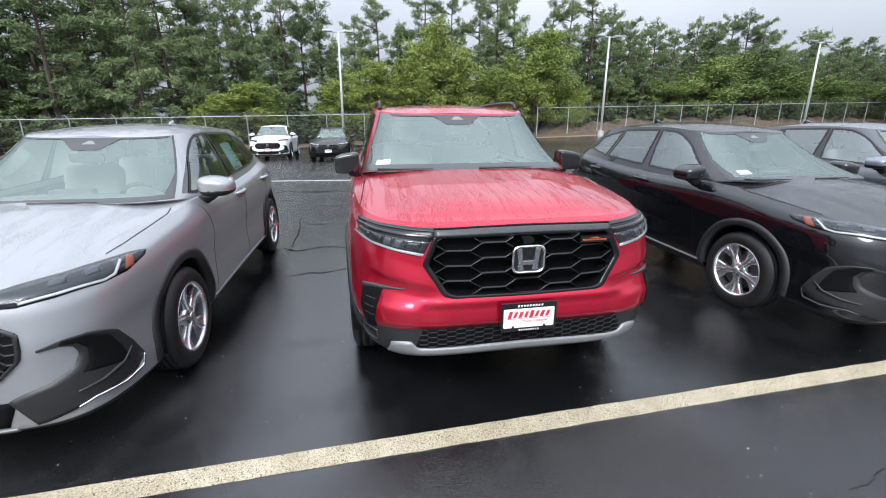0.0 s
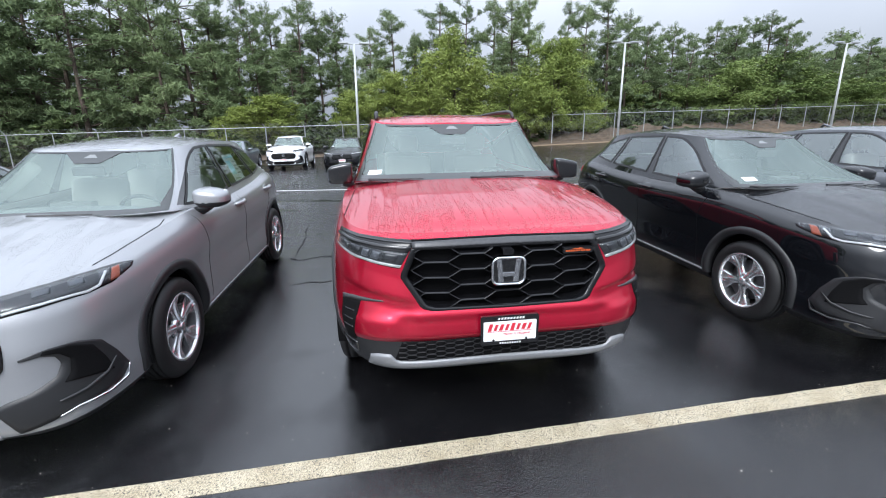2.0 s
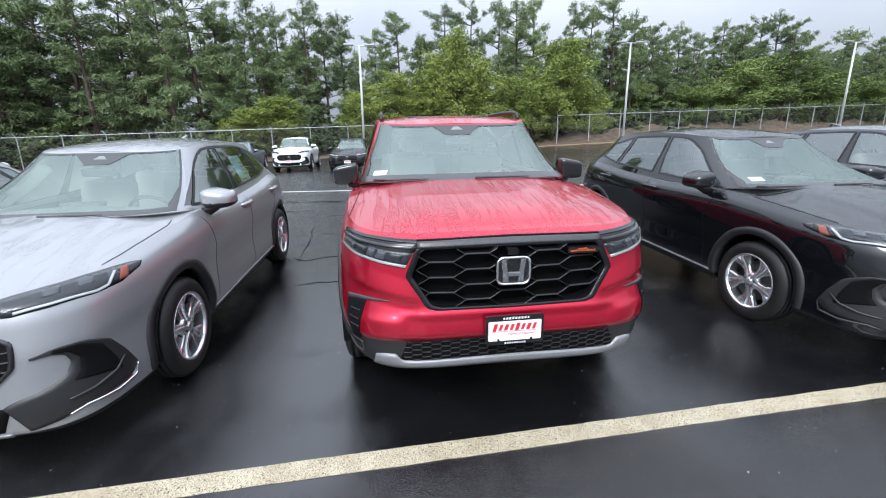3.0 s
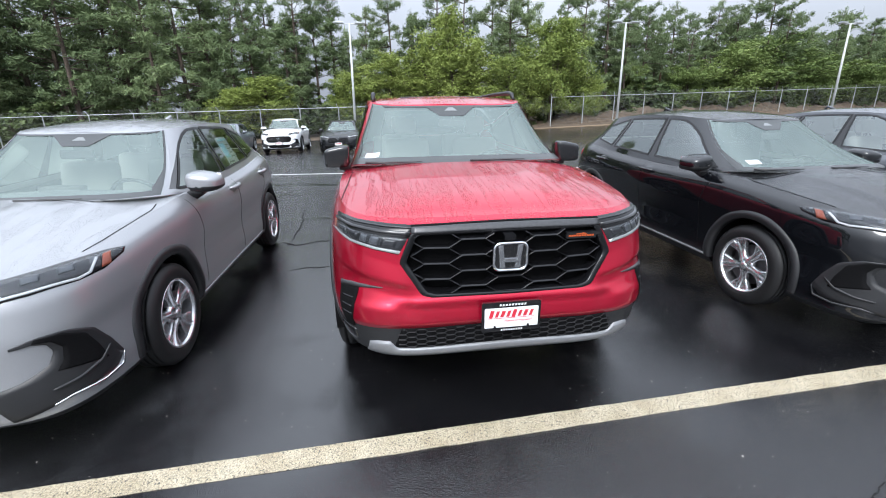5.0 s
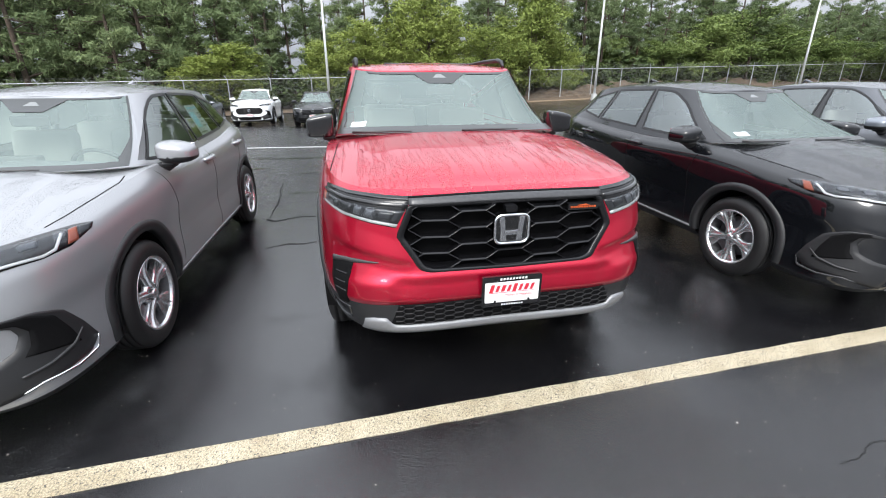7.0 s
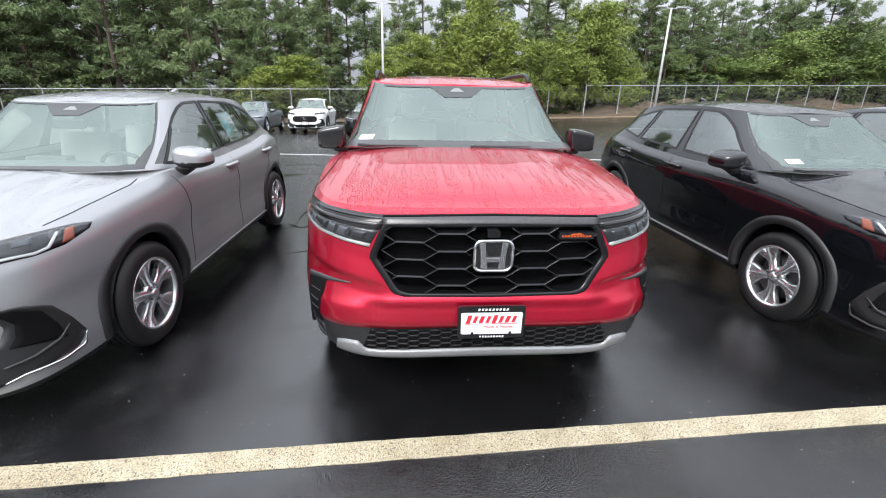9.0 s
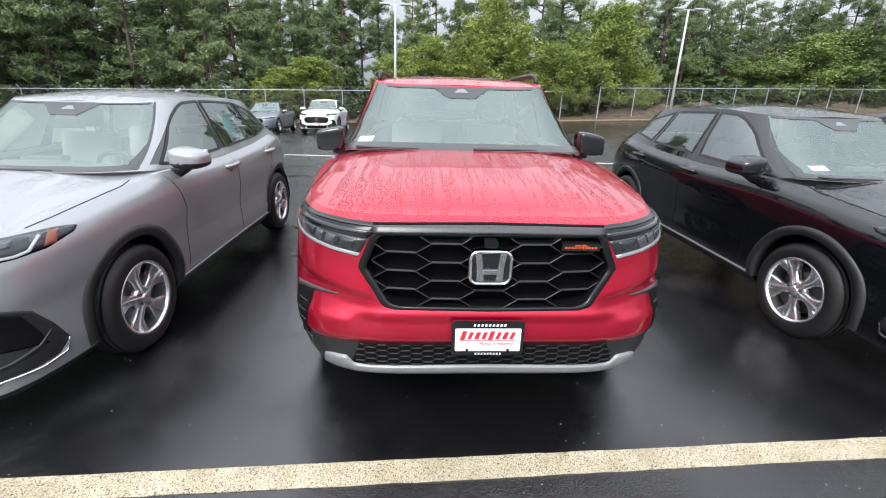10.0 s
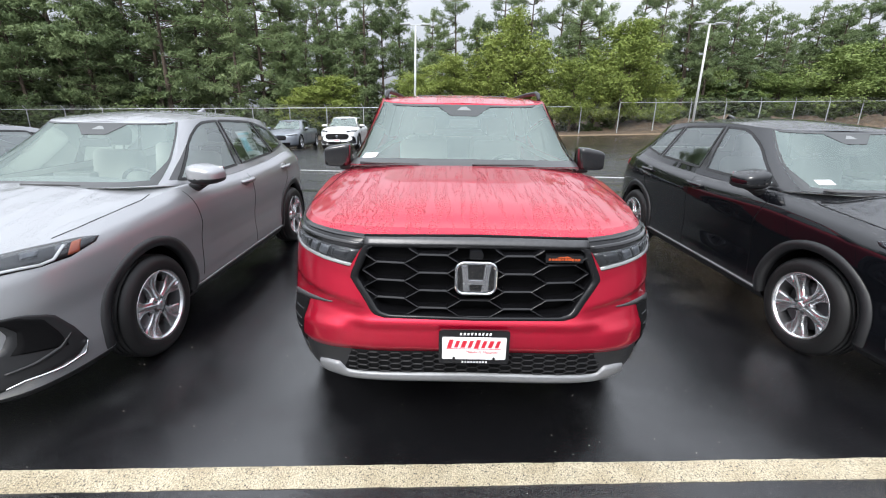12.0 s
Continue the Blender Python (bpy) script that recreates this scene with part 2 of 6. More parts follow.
M_GLASS = glass("windscreen_glass", (0.70, 0.80, 0.75), 2.7, gloss=(0.80, 0.93, 0.87))
M_SIDEGLASS = glass("tinted_side_glass", (0.66, 0.74, 0.71), 2.8, gloss=(0.9, 0.97, 0.96))
M_DARKGLASS = glass("privacy_glass", (0.30, 0.32, 0.32), 2.0)
M_LENS = glass("headlight_lens", (0.86, 0.88, 0.90), 1.3)
M_LAMP = plain("lamp_housing", (0.035, 0.036, 0.039), 0.25, 0.3)
M_DRL = plain("white_light_guide", (0.70, 0.71, 0.72), 0.25, vary=0.03)
M_AMBER = plain("amber_reflector", (0.30, 0.075, 0.04), 0.3)
M_WHITEPAPER = plain("white_paper", (0.62, 0.64, 0.64), 0.6)
M_CYANPRINT = plain("blue_print", (0.42, 0.66, 0.74), 0.6)
M_PLATEWHITE = plain("white_plate", (0.82, 0.82, 0.82), 0.35, vary=0.03)
M_PLATERED = plain("red_print", (0.55, 0.02, 0.04), 0.4)
M_ORANGE = plain("orange_print", (0.55, 0.09, 0.02), 0.4)
M_GRILLE = plain("grille_black", (0.006, 0.006, 0.007), 0.20, coat=0.12, spec=0.32)
M_MESH = plain("mesh_plastic", (0.010, 0.010, 0.011), 0.5, spec=0.25)
M_FRAME = plain("frame_black", (0.006, 0.006, 0.007), 0.14, spec=0.4)
M_LAMPDIM = plain("lamp_inner_grey", (0.09, 0.095, 0.105), 0.3, 0.3, vary=0.2, scale=30)
M_LAMPEDGE = plain("bright_lamp_edge", (0.62, 0.63, 0.64), 0.22, 0.4)
M_LINER = plain("headlining", (0.70, 0.71, 0.69), 0.85, grain=0.2, scale=300)
M_STEEL = plain("galvanised_steel", (0.42, 0.44, 0.45), 0.5, 0.5)
M_WIRE = plain("weathered_wire", (0.22, 0.23, 0.23), 0.6, 0.4)
M_POLE = plain("pole_paint", (0.50, 0.51, 0.51), 0.45, 0.2)
M_BARK = plain("bark", (0.085, 0.065, 0.05), 0.9, grain=0.8, scale=8, vary=0.35)
M_PINE = foliage("pine_needles", (0.078, 0.116, 0.056), (0.225, 0.285, 0.135), 0.10)
M_LEAF = foliage("spring_leaves", (0.12, 0.165, 0.045), (0.28, 0.335, 0.09), 0.08)
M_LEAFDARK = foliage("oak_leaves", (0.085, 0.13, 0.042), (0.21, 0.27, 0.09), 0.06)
M_SHRUB = foliage("shrub_leaves", (0.045, 0.07, 0.03), (0.13, 0.17, 0.065), 0.12)
M_CRACK = plain("open_crack", (0.004, 0.004, 0.004), 0.9)
M_GRITSPARKLE = plain("pale_grit", (0.30, 0.27, 0.23), 0.8, vary=0.4)
M_SAND = plain("damp_sand", (0.21, 0.15, 0.09), 0.9, grain=0.5, scale=6.0, vary=0.3)
M_POLEWOOD = plain("pole_wood", (0.14, 0.085, 0.05), 0.85, grain=0.4, scale=12, vary=0.3)
M_DIRT = plain("bare_earth", (0.095, 0.068, 0.045), 0.95, grain=0.6, scale=3.0, vary=0.55)


# ==== building helpers ====
def link_mesh(name, verts, faces, mat, parent=None, label="", smooth=True):
    me = bpy.data.meshes.new(name)
    me.from_pydata([tuple(map(float, v)) for v in verts], [], [tuple(map(int, f)) for f in faces])
    if smooth:
        me.polygons.foreach_set("use_smooth", [True] * len(me.polygons))
    if mat:
        me.materials.append(mat)
    ob = new(name, me)
    if parent:
        ob.parent = parent
    if label:
        ob["label"] = label
    return ob


def part(name, bm, mat, parent, label="", smooth=False):
    me = bpy.data.meshes.new(name)
    bm.normal_update()
    bm.to_mesh(me)
    bm.free()
    if smooth:
        me.polygons.foreach_set("use_smooth", [True] * len(me.polygons))
    me.materials.append(mat)
    ob = new(name, me)
    ob.parent = parent
    if label:
        ob["label"] = label
    return ob


def thing(name, label, category, group="", kind="", m=None):
    e = new(name)
    e.empty_display_size = 0.1
    if m is not None:
        e.matrix_basis = m
    return tagged(e, label, category, group, kind)


def bm_box(bm, x0, x1, y0, y1, z0, z1, bevel=0.0, m=None):
    r = bmesh.ops.create_cube(bm, size=1.0)
    vs = r["verts"]
    for v in vs:
        v.co = Vector(((x0 + x1) / 2 + v.co.x * (x1 - x0), (y0 + y1) / 2 + v.co.y * (y1 - y0), (z0 + z1) / 2 + v.co.z * (z1 - z0)))
    if bevel:
        es = list({e for v in vs for e in v.link_edges})
        r2 = bmesh.ops.bevel(bm, geom=es, offset=bevel, segments=3, affect="EDGES", profile=0.5)
        vs = list({v for f in r2["faces"] for v in f.verts} | {v for v in vs if v.is_valid})
    if m is not None:
        bmesh.ops.transform(bm, matrix=m, verts=vs)
    return vs


def bm_tube(bm, pts, rad, sides=8, caps=True):
    """A tube through pts; rad is one radius or one for each point."""
    pts = [Vector(p) for p in pts]
    rads = rad if isinstance(rad, (list, tuple)) else [rad] * len(pts)
    rings, up = [], Vector((0, 0, 1))
    for i, p in enumerate(pts):
        d = (pts[min(i + 1, len(pts) - 1)] - pts[max(i - 1, 0)]).normalized()
        a = d.cross(up if abs(d.z) < 0.95 else Vector((1, 0, 0))).normalized()
        b = d.cross(a)
        rings.append([bm.verts.new(p + rads[i] * (math.cos(q) * a + math.sin(q) * b)) for q in (2 * math.pi * k / sides for k in range(sides))])
    for r0, r1 in zip(rings, rings[1:]):
        for k in range(sides):
            bm.faces.new((r0[k], r0[(k + 1) % sides], r1[(k + 1) % sides], r1[k]))
    if caps:
        bm.faces.new(rings[0][::-1])
        bm.faces.new(rings[-1])


def curve_of(points):
    """A smooth function through (u, value) pairs (monotone cubic)."""
    u = np.array([p[0] for p in points], float)
    v = np.array([p[1] for p in points], float)
    h, d = np.diff(u), np.diff(v) / np.diff(u)
    m = np.zeros(len(u))
    m[0], m[-1] = d[0], d[-1]
    for i in range(1, len(u) - 1):
        if d[i - 1] * d[i] > 0:
            w1, w2 = 2 * h[i] + h[i - 1], h[i] + 2 * h[i - 1]
            m[i] = (w1 + w2) / (w1 / d[i - 1] + w2 / d[i])

    def f(q):
        q = np.clip(np.asarray(q, float), u[0], u[-1])
        i = np.clip(np.searchsorted(u, q, side="right") - 1, 0, len(u) - 2)
        s = (q - u[i]) / h[i]
        return (v[i] * (1 + 2 * s) * (1 - s) ** 2 + m[i] * h[i] * s * (1 - s) ** 2 + v[i + 1] * s * s * (3 - 2 * s) + m[i + 1] * h[i] * s * s * (s - 1))
    return f


def quad_grid(nr, nc, base=0, flip=False):
    fs = []
    for r in range(nr - 1):
        for c in range(nc - 1):
            a = base + r * nc + c
            q = (a, a + 1, a + nc + 1, a + nc)
            fs.append(q[::-1] if flip else q)
    return fs


def along(points, n):
    """n points evenly along a polyline of 2D or 3D points."""
    p = np.array(points, float)
    d = np.r_[0, np.cumsum(np.linalg.norm(np.diff(p, axis=0), axis=1))]
    q = np.linspace(0, d[-1], n)
    return np.stack([np.interp(q, d, p[:, k]) for k in range(p.shape[1])], 1)


def lift(x, y):
    """Height of the lot: level under the near row, falling to one side farther back."""
    s = np.clip((y - 8.0) / 26.0, 0, 1)
    a, b = np.clip((x - 1.2) / 0.8, 0, 1), np.clip((y - 1.0) / 3.0, 0, 1)
    return (-0.25 + 0.03 * np.clip(x, -40, 40)) * s * s * (3 - 2 * s) + 0.026 * a * b


# ==== ground ====
def build_ground():
    xs = np.r_[np.linspace(-900, -90, 12), np.linspace(-80, -10, 36), np.linspace(-8, 8, 41), np.linspace(10, 80, 36), np.linspace(90, 900, 12)]
    ys = np.r_[-600, -200, -60, np.linspace(-20, 48, 137), 60, 90, 150, 300, 900]
    X, Y = np.meshgrid(xs, ys)
    Z = lift(np.clip(X, -90, 90), Y)
    V = np.stack([X, Y, Z], -1).reshape(-1, 3)
    g = link_mesh("ground", V, quad_grid(len(ys), len(xs)), M_ASPHALT)
    tagged(g, "wet black asphalt of a parking lot with damp patches", "asphalt", kind="structure")

    def stripe(label, p, q, w, n=60, mat=M_LINE):
        p, q = Vector(p), Vector(q)
        d = (q - p).normalized()
        s = Vector((-d.y, d.x))
        vs, rng = [], random.Random(5)
        for i in range(n + 1):
            c = p.lerp(q, i / n)
            for k in (-1, 1):
                e = c + s * k * (w / 2 + rng.uniform(-0.003, 0.003))
                vs += [(e.x, e.y, float(lift(e.x, e.y)) + 0.004), (e.x, e.y, float(lift(e.x, e.y)) - 0.01)]
        fs = []
        for i in range(n):
            a, b = 4 * i, 4 * i + 4
            fs += [(a, b, b + 2, a + 2), (a + 1, a, a + 2, a + 3)[::-1] if i == 0 else (a, a + 1, b + 1, b), (a + 2, b + 2, b + 3, a + 3)]
        tagged(link_mesh("parking_line", vs, fs, mat, smooth=False), label, "parking line", kind="structure")
    stripe("long cream painted line, worn and speckled, in front of the parked cars", (-9, -0.508), (12, 0.385), 0.122, 220)
    stripe("thin white painted line across the wet lot behind the cars", (-14, 11.2), (14, 8.85), 0.11, 80, M_WHITELINE)


build_ground()


def crack(pts, w, rng):
    """A jagged open crack: a thin dark sunken strip along the line."""
    n = 70
    p = along(pts, n)
    slow = np.cumsum(rng.normal(0, 0.006, (n, 2)), 0)
    slow -= np.linspace(0, 1, n)[:, None] * slow[-1]
    p += slow * 0.8 + rng.normal(0, 0.0025, p.shape)
    d = np.gradient(p, axis=0)
    d /= np.linalg.norm(d, axis=1)[:, None]
    nrm = np.stack([-d[:, 1], d[:, 0]], 1)
    vs, fs = [], []
    for i, (q, n_) in enumerate(zip(p, nrm)):
        ww = w * max(0.0, rng.normal(0.6, 0.4)) * (0.2 + 0.8 * math.sin(math.pi * (i + 0.5) / n)) + 0.002
        for k in (-1, 1):
            e = q + n_ * ww * k / 2
            vs.append((e[0], e[1], 0.003))
    fs = [(2 * i, 2 * i + 1, 2 * i + 3, 2 * i + 2) for i in range(n - 1)]
    tagged(link_mesh("crack", vs, fs, M_CRACK, smooth=False), "dark open crack in the asphalt", "crack", kind="structure")


crack_rng = np.random.default_rng(4)
for pts, w in (([(-2.0, 3.6), (-1.79, 3.43), (-1.6, 3.54), (-1.42, 3.59), (-1.1, 3.48)], 0.05), ([(-1.93, 3.31), (-1.89, 3.72), (-1.9, 4.15), (-1.93, 4.81), (-2.06, 5.65)], 0.025),
               ([(-1.75, 2.5), (-1.55, 2.58), (-1.38, 2.56), (-1.1, 2.66)], 0.03), ([(1.3, -0.80), (1.6, -0.74), (1.9, -0.73), (2.3, -0.70)], 0.004)):
    crack(pts, w, crack_rng)


def grit_and_sparkle():
    """Loose pale grit and bits of leaf; the smallest paint the wet asphalt's sparkle."""
    rng = np.random.default_rng(9)
    n = 1300
    V, F = [], []
    for i in range(n):
        x, y = rng.uniform(-4, 5), rng.uniform(-1.6, 6)
        s = rng.uniform(0.0012, 0.004) if i % 9 else rng.uniform(0.003, 0.006)
        z = 0.0015
        b = len(V)
        for k in range(4):
            a = rng.uniform(0, 1.5) + k * 1.57
            V.append((x + s * math.cos(a), y + s * math.sin(a), z))
        V.append((x, y, z + s * 0.7))
        F += [(b + k, b + (k + 1) % 4, b + 4) for k in range(4)]
    tagged(link_mesh("grit", V, F, M_GRITSPARKLE, smooth=False), "loose pale grit scattered on the asphalt", "grit", kind="stuff")


grit_and_sparkle()


# ==== cars ====
from mathutils.bvhtree import BVHTree


def half_turns(n=3000):
    """Angles from front centre to rear centre, dense where the flank runs straight."""
    u = np.linspace(0, 1, n)
    a = math.pi / 2 * (1 - (1 - u) ** 7)
    return np.r_[a, (math.pi - a[::-1])[1:]]


class Shell:
    """A car body's skin, as grids over the plan outline (t: front centre to rear centre) and the height (s)."""

    def __init__(self, sp):
        self.sp = sp
        self.half = sp["length"] * 0.5
        f = {k: curve_of(v) for k, v in sp["curves"].items()}
        self.f = f
        t = half_turns()
        x, y, _ = self.low(t, np.full_like(t, 0.5))
        w = np.hypot(np.diff(x), np.diff(y)) * np.where((y[1:] < 1.0), 1.8, 1.0)
        d = np.r_[0, np.cumsum(w)]
        self.t = np.interp(np.linspace(0, d[-1], sp.get("nt", 150)), d, t)

    def plan(self, t, W, yf, yr, yc, nf, nr):
        c, sn = np.cos(t), np.abs(np.sin(t))
        n = np.where(c > 0, nf, nr)
        reach = np.where(c > 0, yc - yf, yr - yc)
        return W * sn ** (2 / n), yc - np.sign(c) * reach * np.abs(c) ** (2 / n)

    def low(self, t, s):
        f = self.f
        x, y = self.plan(t, f["W"](s), f["front"](s), f["rear"](s), self.half, f["nf"](s), f["nr"](s))
        x = x * f["taper"](y)
        zb, zt = f["zbot"](y), f["ztop"](y)
        z = zb + (zt - zb) * s
        return x, y, z

    def high(self, t, s):
        f, sp = self.f, self.sp
        g = sp["cabin"]
        a, b = g["base"], g["top"]
        e = s + g.get("bow", 0.12) * s * (1 - s)
        mix = [p + (q - p) * e for p, q in zip(a, b)]
        x, y = self.plan(t, mix[0], mix[1], mix[2], g["yc"], mix[3], mix[4])
        x = x + g.get("belly", 0.012) * np.sin(math.pi * s) * np.abs(np.sin(t)) ** 0.3
        zb, zt = f["cbase"](y), f["croof"](y)
        return x, y, zb + (zt - zb) * s


def both_sides(x, y, z):
    """Rows (levels) over the whole outline, from the rear centre round the left, front and right to the rear centre."""
    X = np.concatenate([-x[:, ::-1], x[:, 1:]], 1)
    Y = np.concatenate([y[:, ::-1], y[:, 1:]], 1)
    Z = np.concatenate([z[:, ::-1], z[:, 1:]], 1)
    return np.stack([X, Y, Z], -1)


def inside(px, pz, poly):
    poly = np.array(poly)
    res = np.zeros(px.shape, bool)
    for (x0, z0), (x1, z1) in zip(poly, np.roll(poly, -1, 0)):
        hit = ((z0 > pz) != (z1 > pz)) & (px < (x1 - x0) * (pz - z0) / (z1 - z0 + 1e-12) + x0)
        res ^= hit
    return res


def lathe(profile, n, axis_x=True):
    """Verts and faces of (radius, offset) turned round the x axis."""
    vs, fs, k = [], [], len(profile)
    for i in range(n):
        a = 2 * math.pi * i / n
        for r, o in profile:
            vs.append((o, r * math.cos(a), r * math.sin(a)))
    for i in range(n):
        j = (i + 1) % n
        for q in range(k - 1):
            fs.append((i * k + q, i * k + q + 1, j * k + q + 1, j * k + q))
    return vs, fs


WHEEL_MESHES = {}


def wheel_meshes(kind, R, width, rim):
    """Tyre, rim, spokes, hub and disc as shared meshes; the outer face points to +x."""
    if kind in WHEEL_MESHES:
        return WHEEL_MESHES[kind]
    h = width / 2
    out = {}
    side = R - rim
    prof = [(rim * 0.97, -h + 0.02), (rim + 0.01, -h + 0.004), (rim + side * 0.45, -h - 0.004), (R - 0.02, -h + 0.014), (R - 0.006, -h + 0.03)]
    for gx in (-0.55, -0.18, 0.18, 0.55):
        prof += [(R, h * gx - 0.006), (R - 0.008, h * gx - 0.004), (R - 0.008, h * gx + 0.004), (R, h * gx + 0.006)]
    prof += [(R - 0.006, h - 0.03), (R - 0.02, h - 0.014), (rim + side * 0.62, h - 0.001), (rim + side * 0.45, h + 0.004), (rim + side * 0.3, h + 0.001), (rim + 0.012, h + 0.002), (rim + 0.006, h - 0.008), (rim * 0.97, h - 0.02)]
    v, f = lathe(prof, 72)
    out["tyre"] = (v, f, M_RUBBER, True)
    v, f = lathe([(rim * 0.99, h - 0.012), (rim + 0.004, h - 0.004), (rim - 0.002, h + 0.001), (rim - 0.012, h - 0.004), (rim - 0.018, h - 0.022)], 72)
    out["rim"] = (v, f, M_ALLOYSUV if kind == "suv" else M_ALLOY, True)
    v, f = lathe([(rim - 0.018, h - 0.022), (rim - 0.03, h - 0.08), (rim - 0.035, -h + 0.03)], 72)
    out["barrel"] = (v, f, M_ALLOYDARK if kind == "suv" else M_BARREL, True)
    bm = bmesh.new()
    bm_box(bm, h - 0.115, h - 0.055, -0.165, -0.085, -0.075, 0.075, 0.012)
    out["brake_caliper"] = (bm, None, M_BARREL, False)
    # five broad spokes: a narrow raised ridge between two falling flanks, forked where they meet the rim
    bm = bmesh.new()
    steps = 11
    T, R_, rows = Vector((0, 0, 1)), Vector((0, 1, 0)), []
    for q in range(steps):
        u = q / (steps - 1)
        r = 0.036 + (rim - 0.010 - 0.036) * u
        wd = 0.036 - 0.004 * math.sin(math.pi * min(1, u * 1.25)) + 0.060 * max(0, u - 0.35) ** 1.5 * 1.9
        ridge = 0.0085 + 0.006 * u
        fork = 0.013 * max(0, (u - 0.72) / 0.28)
        dep = h - 0.012 - 0.016 * math.sin(math.pi * min(1, u * 0.95)) + 0.004 * u
        sec = ((-wd, -0.05), (-wd, -0.020), (-wd * 0.86, -0.013), (-ridge - 0.003, -0.007), (-ridge, 0.004), (-ridge * 0.35, 0.005 - fork), (ridge * 0.35, 0.005 - fork), (ridge, 0.004), (ridge + 0.003, -0.007), (wd * 0.86, -0.013), (wd, -0.020), (wd, -0.05))
        rows.append([bm.verts.new(R_ * math.sqrt(max(1e-6, r * r - a * a * (u > 0.5))) + T * a + Vector((dep + b, 0, 0))) for a, b in sec])
    for r0, r1 in zip(rows, rows[1:]):
        for q in range(11):
            bm.faces.new((r0[q], r0[q + 1], r1[q + 1], r1[q]))
    bmesh.ops.recalc_face_normals(bm, faces=bm.faces)
    alloy = M_ALLOYSUV if kind == "suv" else M_ALLOY
    out["spoke"] = (bm, None, alloy, False)
    v, f = lathe([(0.0, h - 0.004), (0.026, h - 0.005), (0.031, h - 0.012), (0.036, h - 0.020), (0.060, h - 0.024), (0.074, h - 0.032), (0.078, h - 0.06)], 40)
    out["hub_cap"] = (v, f, alloy, True)
    bm = bmesh.new()
    a = math.pi / 5
    bm_tube(bm, [(h - 0.035, 0.05 * math.cos(a), 0.05 * math.sin(a)), (h - 0.012, 0.05 * math.cos(a), 0.05 * math.sin(a))], 0.0085, 6)
    out["wheel_nut"] = (bm, None, M_DARKBAR, False)
    v, f = lathe([(0.0, h - 0.085), (rim * 0.72, h - 0.085), (rim * 0.72, h - 0.105)], 40)
    out["brake_disc"] = (v, f, M_ALLOYDARK, True)
    v, f = lathe([(0.0, -h + 0.035), (rim - 0.03, -h + 0.035)], 24)
    out["dust_shield"] = (v, f, M_RECESS, True)
    for key, (v, f, mat, sm) in list(out.items()):
        me = bpy.data.meshes.new(key)
        if f is None:
            v.to_mesh(me)
            v.free()
        else:
            me.from_pydata(v, [], f)
        if sm:
            me.polygons.foreach_set("use_smooth", [True] * len(me.polygons))
        me.materials.append(mat)
        out[key] = me
    WHEEL_MESHES[kind] = out
    return out


